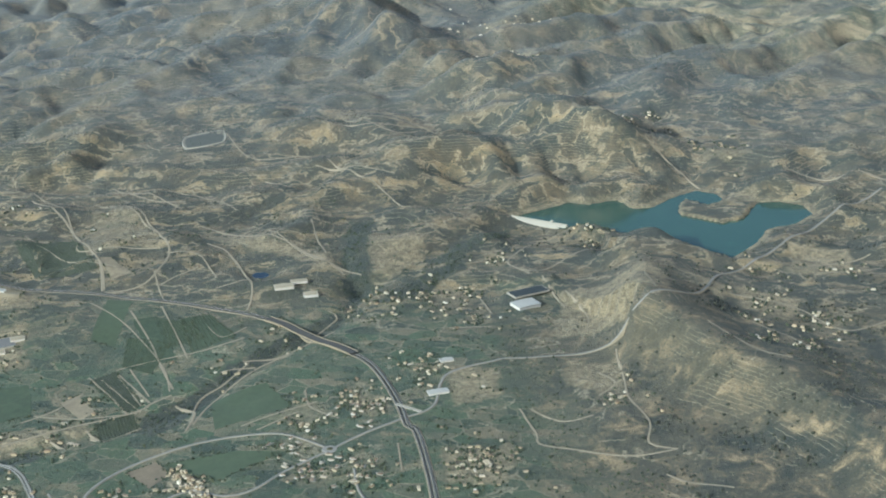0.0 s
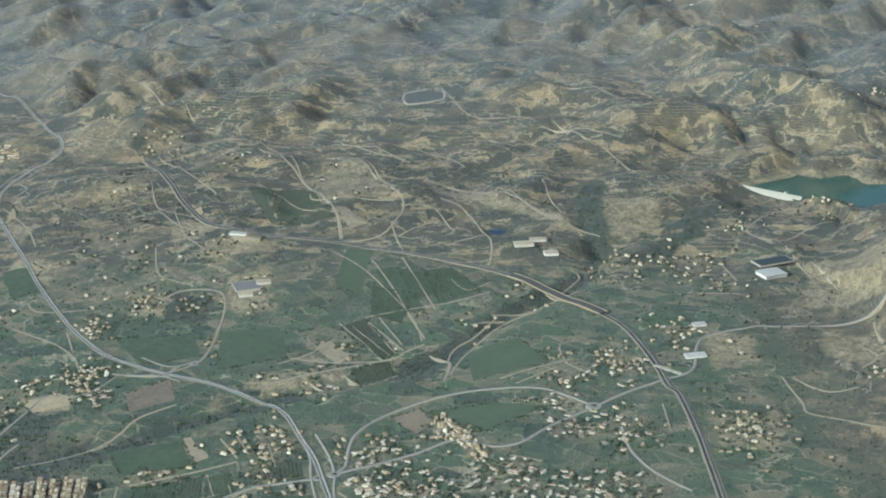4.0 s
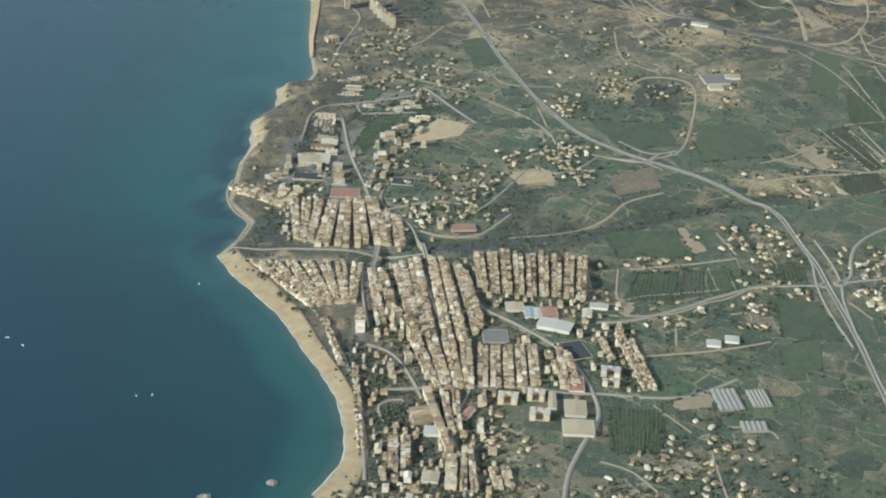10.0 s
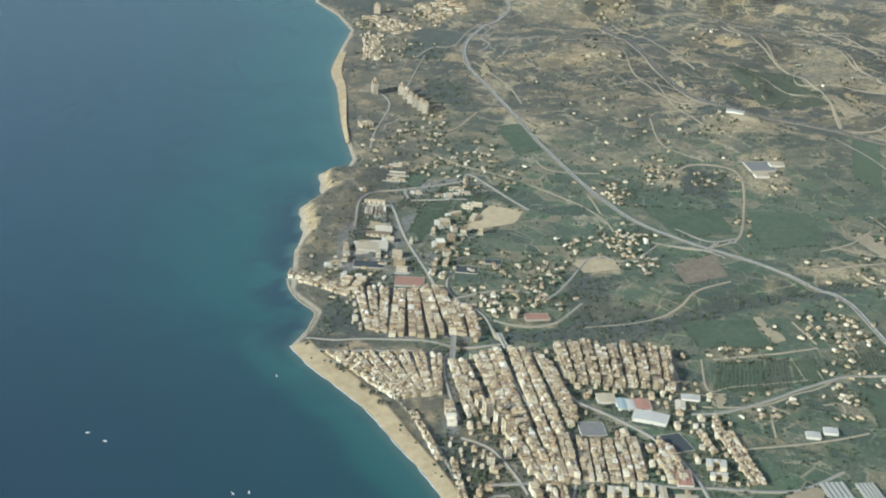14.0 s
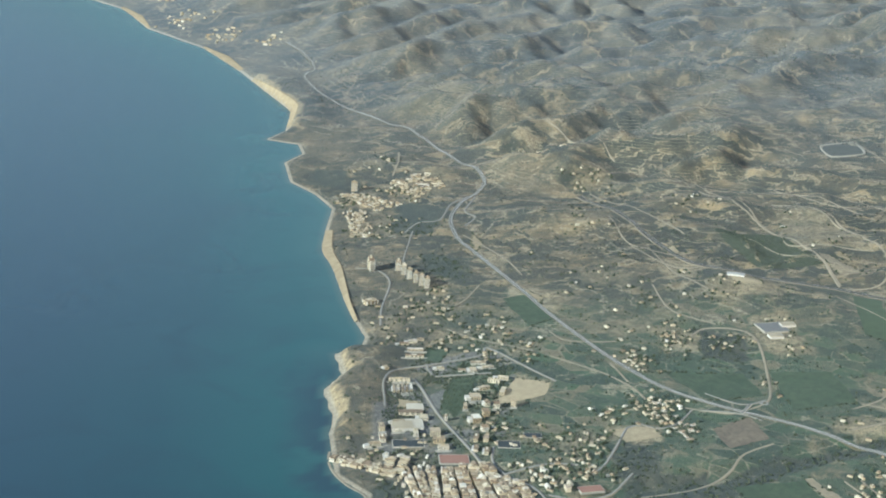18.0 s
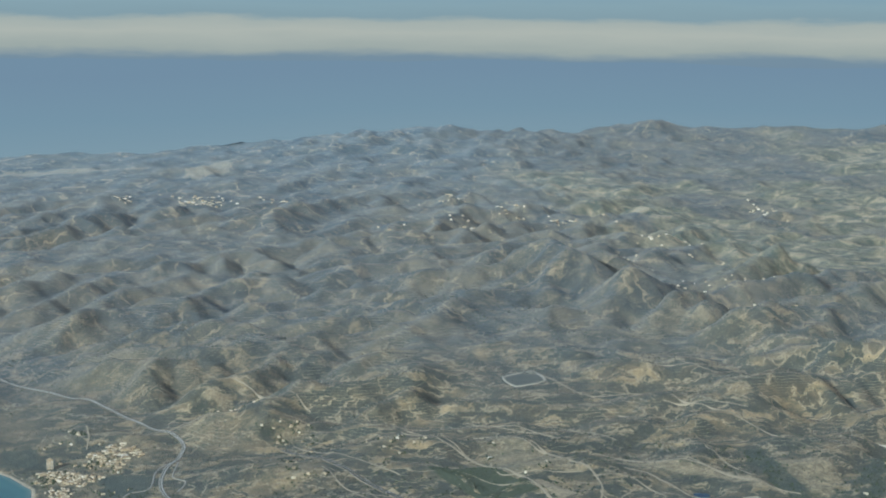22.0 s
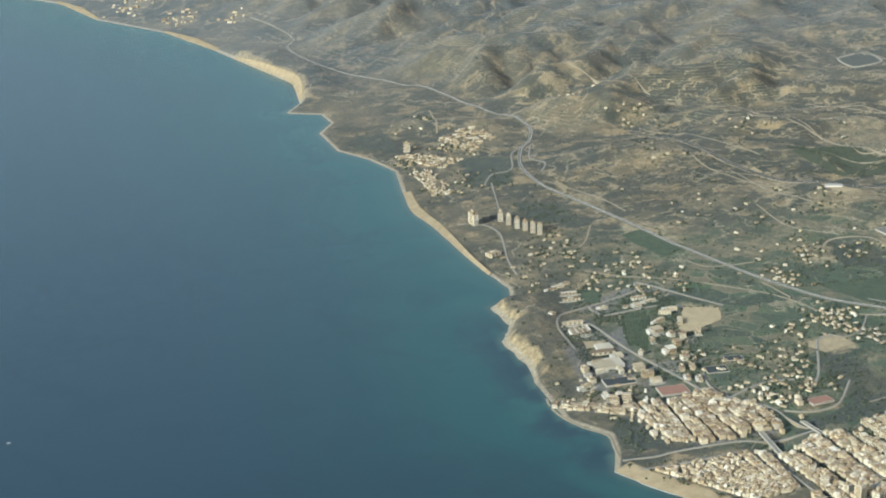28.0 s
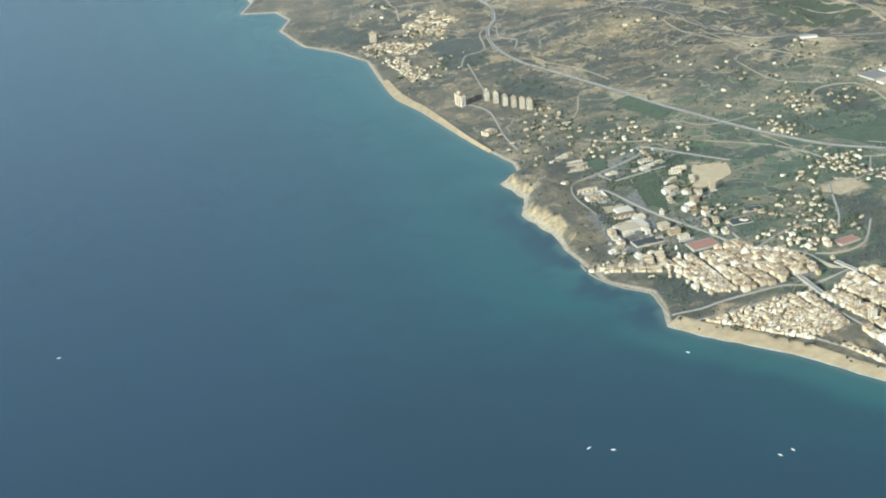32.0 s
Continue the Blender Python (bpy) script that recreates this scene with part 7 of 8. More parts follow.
for _, _, _, _, _, quad in ZONES:
    gy, gx = np.mgrid[0:400, 0:260]
    FULL |= within(gx * 0.7 - 20, gy * 0.7 - 140, list(quad))
for item in SHEDS:
    FULL |= np.hypot(gx * 0.7 - 20 - item[6][0], gy * 0.7 - 140 - item[6][1]) < max(item[1:3]) * 0.62
for item in COURTS:
    FULL |= np.hypot(gx * 0.7 - 20 - item[4][0], gy * 0.7 - 140 - item[4][1]) < max(item[:2]) * 0.7
for x, y, reach in PARKS:
    FULL |= np.hypot((gx * 0.7 - 20 - x) * 1.3, gy * 0.7 - 140 - y) < reach
for spots, w, d, _, _ in TOWERS:
    for x, y in spots:
        FULL |= np.hypot(gx * 0.7 - 20 - x, gy * 0.7 - 140 - y) < max(w, d) * 0.7
for _, width, _, way in ROADS:
    q = curve_points(way, 0.6)
    q = q[(q[:, 0] > -18) & (q[:, 0] < 160) & (q[:, 1] > -138) & (q[:, 1] < 138)]
    for x, y in q:
        r = int(width * 0.75 / 0.7) + 1
        FULL[int((y + 140) / 0.7) - r:int((y + 140) / 0.7) + r + 1, int((x + 20) / 0.7) - r:int((x + 20) / 0.7) + r + 1] = True
for number, outline in enumerate(TOWN_FILL):
    for _ in range(4200 if number == 0 else 400):
        x, y = rng.uniform(min(p[0] for p in outline), max(p[0] for p in outline)), rng.uniform(min(p[1] for p in outline), max(p[1] for p in outline))
        size = rng.choice((rng.uniform(0.55, 1.0), rng.uniform(0.7, 1.4), rng.uniform(1.2, 2.2)))
        if within(np.array([x]), np.array([y]), outline)[0] and plot_free(x, y, size * 0.62):
            HOUSES.append((x, y, None, size * rng.uniform(0.55, 0.95), size * rng.uniform(0.8, 1.3), rng.uniform(0.35, 0.7) + 0.35 * size, 8 + rng.uniform(-5, 5), rng.random() < 0.35))

# tall slabs and hotels
bm = bmesh.new()
for x in (-0.5, -0.17, 0.17, 0.42):
    box(bm, x, x + 0.08, -0.58, -0.5, 0.0, 1.0)
    box(bm, x, x + 0.08, 0.5, 0.58, 0.0, 1.0)
UNIT_PIERS = mesh_of("balcony_pier", bm, WHITE_WALL)
for spots, w, d, h, turn in TOWERS:
    for x, y in spots:
        t = apartment_block(x, y, w, d, h, turn, "tall cream apartment tower with balcony piers", "tall blocks", "apartment_tower")
        part("balcony_pier", UNIT_PIERS, None, t, "white balcony piers")["kind"] = "stuff"
        part("balcony", UNIT_BALCONY, None, t)["kind"] = "stuff"

# sheds, schools and greenhouses
bm = bmesh.new()
box(bm, -0.5, 0.5, -0.5, 0.5, -0.6, 0.86)
SHED_WALLS = mesh_of("walls", bm, WHITE_WALL)


def shed_roof(material):
    bm = bmesh.new()
    e = 0.53
    v = [bm.verts.new(c) for c in ((-e, -e, 0.84), (e, -e, 0.84), (e, e, 0.84), (-e, e, 0.84), (0, -e, 1.05), (0, e, 1.05))]
    for f in ((0, 4, 5, 3), (1, 2, 5, 4), (0, 1, 4), (2, 3, 5), (3, 2, 1, 0)):
        bm.faces.new([v[k] for k in f])
    return mesh_of("roof", bm, material)


SHED_TOPS = {k: shed_roof(v) for k, v in SHED_ROOFS.items()}
for name, w, d, h, turn, tone, (x, y) in SHEDS:
    thing = tagged(new("school_building" if name == "school" else name), f"long low building with a {tone} roof", "building", "sheds and halls")
    thing.matrix_world = stand(x, y, turn, w, d, h)
    if name == "school":
        for x0, x1, y0, y1 in ((-0.5, -0.2, -0.5, 0.5), (0.2, 0.5, -0.5, 0.5), (-0.2, 0.2, 0.2, 0.5)):
            bm = bmesh.new()
            box(bm, x0, x1, y0, y1, -0.6, 1.0)
            wing = part("wing", bm, WALLS, thing)
            bm = bmesh.new()
            box(bm, x0 - 0.02, x1 + 0.02, y0 - 0.02, y1 + 0.02, 1.0, 1.08)
            box(bm, (x0 + x1) / 2 - 0.08, (x0 + x1) / 2 + 0.08, y0 + 0.05, y0 + 0.2, 1.08, 1.3)
            part("roof", bm, SHED_ROOFS[tone], wing)
        bm = bmesh.new()
        box(bm, -0.2, 0.2, -0.5, 0.2, -0.5, 0.1)
        part("yard", bm, VERGE, thing)
        continue
    part("wall", SHED_WALLS, None, thing)
    part("roof", SHED_TOPS[tone], None, thing, f"{tone} sheet roof")
m = Mat("greenhouse_film", 0.35)
FILM = m.done(m.mix(m.noise(1.5, 3), (0.24, 0.235, 0.205), (0.36, 0.35, 0.31)))
for w, d, turn, (x, y) in GREENHOUSES:
    thing = tagged(new("greenhouse"), "long greenhouse with ridged white film roofs", "greenhouse", "greenhouses")
    thing.matrix_world = stand(x, y, turn, w, d, 0.4)
    bm = bmesh.new()
    box(bm, -0.5, 0.5, -0.5, 0.5, -0.5, 0.7)
    part("side_wall", bm, FILM, thing)
    for k in range(5):
        bm = bmesh.new()
        a = -0.5 + 0.2 * k
        v = [bm.verts.new(c) for c in ((a, -0.5, 0.7), (a + 0.2, -0.5, 0.7), (a + 0.2, 0.5, 0.7), (a, 0.5, 0.7), (a + 0.1, -0.5, 1.25), (a + 0.1, 0.5, 1.25))]
        for f in ((0, 4, 5, 3), (1, 2, 5, 4), (0, 1, 4), (2, 3, 5)):
            bm.faces.new([v[j] for j in f])
        part("roof_span", bm, FILM, thing)

# paved courts, pitches and pools
COURT = {"dark": road_material("dark_court", (0.035, 0.045, 0.05), (0.06, 0.07, 0.075)), "red": road_material("red_paving", (0.26, 0.14, 0.10), (0.36, 0.21, 0.16)),
         "grey": road_material("grey_paving", (0.14, 0.14, 0.14), (0.24, 0.235, 0.22)), "blue": road_material("pool_blue", (0.06, 0.17, 0.26), (0.09, 0.21, 0.30))}
COURT_WORDS = {"dark": "dark surfaced sports court among buildings", "red": "open town square with red paving", "grey": "open yard with grey paving", "blue": "bright blue outdoor pool with pale kerb"}
for w, d, turn, tone, (x, y) in COURTS:
    thing = tagged(new("pool" if tone == "blue" else "court"), COURT_WORDS[tone], "pool" if tone == "blue" else "court")
    thing.matrix_world = stand(x, y, turn, w, d, 1.0)
    bm = bmesh.new()
    box(bm, -0.5, 0.5, -0.5, 0.5, -0.5, 0.12)
    part("surface", bm, COURT[tone], thing)
    bm = bmesh.new()
    for x0, x1, y0, y1 in ((-0.52, 0.52, -0.52, -0.5), (-0.52, 0.52, 0.5, 0.52), (-0.52, -0.5, -0.5, 0.5), (0.5, 0.52, -0.5, 0.5)):
        box(bm, x0, x1, y0, y1, -0.5, 0.16)
    part("kerb", bm, CONCRETE, thing)

# ---- villas: the nearer ones as things, the rest joined ----
bm = bmesh.new()
box(bm, -0.5, 0.5, -0.5, 0.5, -0.5, 0.72)
box(bm, 0.5, 0.8, -0.4, 0.2, -0.5, 0.5)
VILLA_BODY = mesh_of("walls", bm, VILLA_WALL)
bm = bmesh.new()
e = 0.56
v = [bm.verts.new(c) for c in ((-e, -e, 0.70), (e, -e, 0.70), (e, e, 0.70), (-e, e, 0.70), (-0.18, 0, 1.1), (0.18, 0, 1.1))]
for f in ((0, 1, 5, 4), (1, 2, 5), (2, 3, 4, 5), (3, 0, 4), (3, 2, 1, 0)):
    bm.faces.new([v[k] for k in f])
VILLA_TOP = mesh_of("roof", bm, VILLA_ROOF)
bm = bmesh.new()
box(bm, -0.5, 1.1, -1.15, -0.5, -0.5, 0.08)
VILLA_TERRACE = mesh_of("terrace", bm, CONCRETE)
HOMES = []
villas = 0
ROAD_LINES = [(curve_points(way, 3.0), width) for _, width, _, way in ROADS]
ROAD_XY = np.concatenate([p for p, _ in ROAD_LINES])
ROAD_W = np.concatenate([np.full(len(p), w) for p, w in ROAD_LINES])


def off_roads(x, y, room):
    return np.min(np.hypot(ROAD_XY[:, 0] - x, ROAD_XY[:, 1] - y) - ROAD_W / 2) > room


for spread, count, cx, cy in VILLAS:
    street = rng.uniform(0, 180)
    for _ in range(int(count * (1.35 if cy < 100 else 1.1))):
        x, y = rng.gauss(cx, spread * 0.7), rng.gauss(cy, spread * 0.95)
        if not off_roads(x, y, 0.8) or float(shore_distance(x, y)) < 3 or (within(np.array([x]), np.array([y]), RESERVOIR)[0]):
            continue
        if any(within(np.array([x]), np.array([y]), list(q))[0] for _, q in PARCELS):
            continue
        if min(math.hypot(x - r[4][0], y - r[4][1]) for r in RESORT) < 2.5:
            continue
        if any(z[0] == "resort" and within(np.array([x]), np.array([y]), list(z[5]))[0] for z in ZONES):
            continue
        w, d, h = rng.uniform(0.6, 1.9), rng.uniform(0.5, 0.95), rng.uniform(0.35, 0.6)
        if y > 560:
            w, d, h = w * 1.5, d * 1.4, h * 1.3
        turn = street + rng.choice((0, 90)) + rng.uniform(-12, 12)
        HOMES.append((x, y))
        if villas < 290 and 90 < x < 260 and -140 < y < 70:
            villas += 1
            thing = tagged(new("villa"), "small white villa with a clay tile roof among trees", "house", "villas among the fields")
            thing.matrix_world = stand(x, y, turn, w, d, h)
            part("wall", VILLA_BODY, None, thing)
            part("roof", VILLA_TOP, None, thing)
            part("terrace", VILLA_TERRACE, None, thing)
        else:
            HOUSES.append((x, y, None, w, d, h, turn, rng.random() < 0.6))

wall_co, wall_f, roof_co, roof_f = [], [], [], []
for x, y, base, w, d, h, turn, pitched in HOUSES:
    m4 = stand(x, y, turn, w, d, h)
    n = len(wall_co)
    wall_co += [tuple(m4 @ Vector((a, b, z))) for z in (-0.5, 0.9) for a, b in ((-0.5, -0.5), (0.5, -0.5), (0.5, 0.5), (-0.5, 0.5))]
    wall_f += [(n + a, n + b, n + c, n + e_) for a, b, c, e_ in ((0, 1, 5, 4), (1, 2, 6, 5), (2, 3, 7, 6), (3, 0, 4, 7), (4, 5, 6, 7))]
    n = len(roof_co)
    top = 1.2 if pitched else 0.98
    ridge_at = 0.0 if pitched else 0.52
    roof_co += [tuple(m4 @ Vector(c)) for c in ((-0.54, -0.54, 0.88), (0.54, -0.54, 0.88), (0.54, 0.54, 0.88), (-0.54, 0.54, 0.88),
                                                 (-ridge_at, -0.52, top), (ridge_at, -0.52, top), (ridge_at, 0.52, top), (-ridge_at, 0.52, top))]
    roof_f += [(n + a, n + b, n + c, n + e_) for a, b, c, e_ in ((0, 1, 5, 4), (1, 2, 6, 5), (2, 3, 7, 6), (3, 0, 4, 7), (4, 5, 6, 7))]


for x, y, base, w, d, h, turn, pitched in HOUSES:
    if not pitched and w > 0.7 and rng.random() < 0.75:
        m4 = stand(x, y, turn, w, d, h)
        a, b, tall = rng.uniform(-0.3, 0.05), rng.uniform(-0.3, 0.05), 0.98 + rng.uniform(0.12, 0.3) / h
        for co, faces in ((roof_co, roof_f),) if rng.random() < 0.4 else ((wall_co, wall_f),):
            n = len(co)
            co += [tuple(m4 @ Vector((u, v, z))) for z in (0.95, tall) for u, v in ((a, b), (a + 0.32, b), (a + 0.32, b + 0.3), (a, b + 0.3))]
            faces += [(n + i, n + j, n + k, n + l) for i, j, k, l in ((0, 1, 5, 4), (1, 2, 6, 5), (2, 3, 7, 6), (3, 0, 4, 7), (4, 5, 6, 7))]


def joined(name, co, faces, material):
    me = bpy.data.meshes.new(name)
    co, faces = np.array(co, np.float32), np.array(faces, np.int32)
    me.vertices.add(len(co))
    me.vertices.foreach_set("co", co.ravel())
    me.loops.add(faces.size)
    me.loops.foreach_set("vertex_index", faces.ravel())
    me.polygons.add(len(faces))
    me.polygons.foreach_set("loop_start", np.arange(0, faces.size, faces.shape[1]))
    me.polygons.foreach_set("use_smooth", np.zeros(len(faces), bool))
    me.materials.append(material)
    me.update()
    return me


houses = tagged(new("houses"), "crowded small cream and white houses with tiled roofs", "houses", kind="stuff")
part("walls", joined("walls", wall_co, wall_f, WALLS_JOINED), None, houses)
part("roofs", joined("roofs", roof_co, roof_f, ROOFS_JOINED), None, houses)

# ---- harbour ----
m = Mat("quarry_rubble", 0.95)
ROCK = m.done(m.ramp(m.noise(1.6, 5), [(0.3, (0.16, 0.145, 0.115)), (0.7, (0.36, 0.33, 0.27))]), m.noise(3, 3), 0.5, 0.1)


def mole(way, width, label):
    p = curve_points(way, 0.8)
    n = normals_2d(p)
    thing = tagged(new("breakwater"), label, "breakwater", kind="structure")
    rows = [np.column_stack([p + n * (o * width), np.full(len(p), z)]) for o, z in ((-0.85, -1.0), (-0.5, 0.45), (0.5, 0.45), (0.85, -1.0))]
    i = (np.arange(3)[:, None] * len(p) + np.arange(len(p) - 1)[None]).ravel()
    part("bank", fast_mesh("bank", np.concatenate(rows), np.stack([i, i + len(p), i + len(p) + 1, i + 1], 1), ROCK), None, thing)
    rows = [np.column_stack([p + n * (o * width), np.full(len(p), z)]) for o, z in ((-0.12, 0.3), (-0.10, 0.55), (0.38, 0.55), (0.40, 0.3))]
    part("walkway", fast_mesh("walkway", np.concatenate(rows), np.stack([i, i + len(p), i + len(p) + 1, i + 1], 1), CONCRETE), None, thing)
    gen = np.random.RandomState(7)
    cube = np.array([(a, b, c) for a in (-1, 1) for b in (-1, 1) for c in (-1, 1)], float)
    quads = np.array([(0, 1, 3, 2), (4, 6, 7, 5), (0, 4, 5, 1), (2, 3, 7, 6), (0, 2, 6, 4), (1, 5, 7, 3)])
    co, faces = [], []
    for k in range(len(p)):
        for side in (-1, 1):
            for _ in range(3):
                at = p[k] + n[k] * side * width * gen.uniform(0.45, 0.8) + gen.uniform(-0.3, 0.3, 2)
                faces.append(quads + 8 * len(co))
                co.append(cube * gen.uniform(0.1, 0.22, (8, 3)) + (at[0], at[1], gen.uniform(0.0, 0.35)))
    stones = part("boulders", joined("boulders", np.concatenate(co), np.concatenate(faces), ROCK), None, thing)
    stones["kind"] = "stuff"


mole([(21.6, -108), (22.5, -114), (24.5, -122), (27, -134), (30, -150)], 1.6, "rubble breakwater with a concrete walkway, reaching into the sea")
mole([(45, -105), (43.5, -110), (39, -117.5), (39.5, -121)], 1.0, "low inner mole of rubble and concrete")
islet = tagged(new("islet"), "small bare rock islet in the sea", "rock")
bm = bmesh.new()
bmesh.ops.create_icosphere(bm, subdivisions=3, radius=1.0)
for v in bm.verts:
    v.co = Vector((v.co.x * 1.2, v.co.y * 1.1, v.co.z * 0.42)) * (1 + 0.25 * noise.noise(v.co * 2.3))
part("rock", bm, ROCK, islet)
islet.matrix_world = pose(34.5, -101, 0.1)

HULL = painted("boat_gelcoat", [(0.0, (0.7, 0.7, 0.68)), (1.0, (0.8, 0.8, 0.79))], 0.3)


def hull_mesh():
    bm = bmesh.new()
    rings = []
    for s in np.linspace(0, 1, 7):
        half = 0.5 * (1 - max(0, s - 0.45) ** 2 * 3.2) if s < 1 else 0.02
        rings.append([bm.verts.new(c) for c in ((-half, s * 3 - 1.5, 0.5), (-half * 0.6, s * 3 - 1.5, 0.0), (half * 0.6, s * 3 - 1.5, 0.0), (half, s * 3 - 1.5, 0.5))])
    for a, b in zip(rings, rings[1:]):
        for k in range(4):
            bm.faces.new((a[k], a[(k + 1) % 4], b[(k + 1) % 4], b[k]))
    bm.faces.new(rings[0])
    bm.faces.new(rings[-1][::-1])
    bmesh.ops.recalc_face_normals(bm, faces=bm.faces)
    return mesh_of("hull", bm, HULL)


HULL_MESH = hull_mesh()
bm = bmesh.new()
box(bm, -0.3, 0.3, -0.6, 0.5, 0.5, 0.85, 0.08)
CABIN_MESH = mesh_of("cabin", bm, HULL)
bm = bmesh.new()
box(bm, -0.03, 0.03, 0.2, 0.26, 0.8, 3.2)
MAST_MESH = mesh_of("mast", bm, CONCRETE)


def boat(x, y, size, turn, mast, label, group=""):
    thing = tagged(new("boat"), label, "boat", group)
    thing.matrix_world = pose(x, y, -0.08 * size, 0, 0, turn) @ Matrix.Scale(size, 4)
    part("hull", HULL_MESH, None, thing)
    part("cabin", CABIN_MESH, None, thing)
    if mast:
        part("mast", MAST_MESH, None, thing)


for x, y in BOATS:
    boat(x, y, 0.34, rng.uniform(0, 360), False, "small white motor boat on the open sea")
for k, px in enumerate((41.2, 44.2, 47.2, 50.2)):
    thing = tagged(new("pontoon"), "narrow floating pontoon of pale planks", "pontoon", "harbour pontoons")
    bm = bmesh.new()
    box(bm, px - 0.12, px + 0.12, -133, -118.6, 0.02, 0.14)
    part("deck", bm, CONCRETE, thing)
    for j in range(14):
        for side in (-1, 1):
            if rng.random() < 0.85:
                boat(px + side * 0.62, -119.4 - j * 0.95, rng.uniform(0.22, 0.32), 90 + rng.uniform(-4, 4), rng.random() < 0.5, "moored white yacht beside a pontoon", "moored boats")


# ---- trees and scrub ----
def leaf(name, a, b, c):
    m = Mat(name, 0.9)
    # blue-tinted sheen lifts the dark leaves to mimic haze
    m.b.inputs["Sheen Weight"].default_value = 0.14
    m.b.inputs["Sheen Tint"].default_value = (0.7, 0.85, 1.0, 1)
    rnd = m.node("ShaderNodeNewGeometry").outputs["Random Per Island"]
    return m.done(m.mix(0.35, m.ramp(rnd, [(0.0, a), (0.5, b), (1.0, c)]), m.ramp(m.noise(4.0, 3), [(0.3, a), (0.7, c)])), m.noise(6, 3), 0.5, 0.1)


LEAF = leaf("tree_foliage", (0.03, 0.041, 0.022), (0.048, 0.062, 0.031), (0.08, 0.09, 0.047))
SCRUB = leaf("scrub_foliage", (0.035, 0.04, 0.026), (0.05, 0.052, 0.034), (0.07, 0.07, 0.045))
bm = bmesh.new()
bmesh.ops.create_icosphere(bm, subdivisions=1, radius=1.0)
BALL = np.array([v.co for v in bm.verts])
BALL_F = np.array([[v.index for v in f.verts] for f in bm.faces])
bm.free()


def clumps(name, xy, size, material, label, seed, tall=1.0):
    """Many uneven leafy clumps, joined, each set into the ground."""
    gen = np.random.RandomState(seed)
    n = len(xy)
    z = ground_z(xy[:, 0], xy[:, 1])
    jitter = 1 + gen.uniform(-0.42, 0.30, (n, 12, 1))
    scale = np.column_stack([size, size * gen.uniform(0.7, 1.3, n), size * tall * gen.uniform(0.6, 1.1, n)])
    co = BALL[None] * jitter * scale[:, None]
    co[:, :, 0] += xy[:, 0:1]
    co[:, :, 1] += xy[:, 1:2]
    co[:, :, 2] += (z + scale[:, 2] * 0.55)[:, None]
    faces = (BALL_F[None] + 12 * np.arange(n)[:, None, None]).reshape(-1, 3)
    me = joined(name, co.reshape(-1, 3), faces, material)
    tagged(new(name, me), label, "trees", kind="stuff")


gen = np.random.RandomState(12)
rx, ry = np.arange(-70, 500, 0.5), np.arange(-170, 430, 0.5)
CLEAR = np.zeros((len(ry), len(rx)), bool)
for p, w in ((curve_points(way, 0.5), width) for _, width, _, way in ROADS):
    reach = int(w / 2 / 0.5) + 1
    i, j = ((p[:, 0] + 70) / 0.5).astype(int), ((p[:, 1] + 170) / 0.5).astype(int)
    for a in range(-reach, reach + 1):
        for b in range(-reach, reach + 1):
            ok = (i + a >= 0) & (i + a < len(rx)) & (j + b >= 0) & (j + b < len(ry))
            CLEAR[j[ok] + b, i[ok] + a] = True
fx, fy = np.meshgrid(rx, ry)
OPEN_FIELD = np.zeros(CLEAR.shape, bool)
for kind, quad in PARCELS:
    OPEN_FIELD |= within(fx, fy, list(quad))
for w, d, turn, tone, (x, y) in COURTS:
    CLEAR |= np.hypot(fx - x, fy - y) < max(w, d) * 0.6


def look_up(grid, x, y):
    i = np.clip(((x + 70) / 0.5).astype(int), 0, len(rx) - 1)
    j = np.clip(((y + 170) / 0.5).astype(int), 0, len(ry) - 1)
    return grid[j, i]


def on_grid(values, x, y):
    i = np.clip(np.searchsorted(GX, x), 0, len(GX) - 1)
    j = np.clip(np.searchsorted(GY, y), 0, len(GY) - 1)
    return values[j, i]


def scatter(n, x0, x1, y0, y1, weight):
    x, y = gen.uniform(x0, x1, n), gen.uniform(y0, y1, n)
    keep = (gen.rand(n) < weight(x, y)) & (on_grid(GD, x, y) > 3) & ~look_up(CLEAR, x, y)
    keep &= ~(within(x, y, RESERVOIR))
    return np.column_stack([x[keep], y[keep]])


def low_weight(x, y):
    patch = smooth(-0.15, 0.45, bumps(x, y, 18, 61, 3))
    w = 0.10 + 0.42 * patch
    w = np.where(on_grid(GREEN_AT, x, y) > 0.5, 0.16 + 0.25 * patch, w)
    w = np.where(on_grid(DARK_AT, x, y) > 0.5, 1.0, w)
    w = np.where(on_grid(BARE_AT, x, y) > 0.5, 0.05, w)
    w = np.where(on_grid(TOWN_AT, x, y) > 0.5, 0.02, w)
    w = np.where((y > 130) & (on_grid(DARK_AT, x, y) < 0.5), w * 0.55, w)
    return np.where(look_up(OPEN_FIELD, x, y), 0.0, w)


near = scatter(60000, -60, 330, -165, 260, low_weight)
clumps("trees", near, gen.uniform(0.16, 0.5, len(near)), LEAF, "scattered dark green olive, carob and citrus trees", 1, 1.0)
home = np.array(HOMES)
home = home[home[:, 1] < 420]
around = np.repeat(home, 5, 0) + gen.normal(0, 1.5, (len(home) * 5, 2))
around = around[(on_grid(GD, around[:, 0], around[:, 1]) > 3) & ~look_up(CLEAR, around[:, 0], around[:, 1])]
around = around[np.min(np.abs(around[:, None, :] - home[None]).max(2), 1) > 0.75]
clumps("garden_trees", around, gen.uniform(0.25, 0.6, len(around)), LEAF, "dark garden trees round the villas", 2, 1.1)
gap = np.column_stack([gen.uniform(38, 118, 15000), gen.uniform(-124, 10, 15000)])
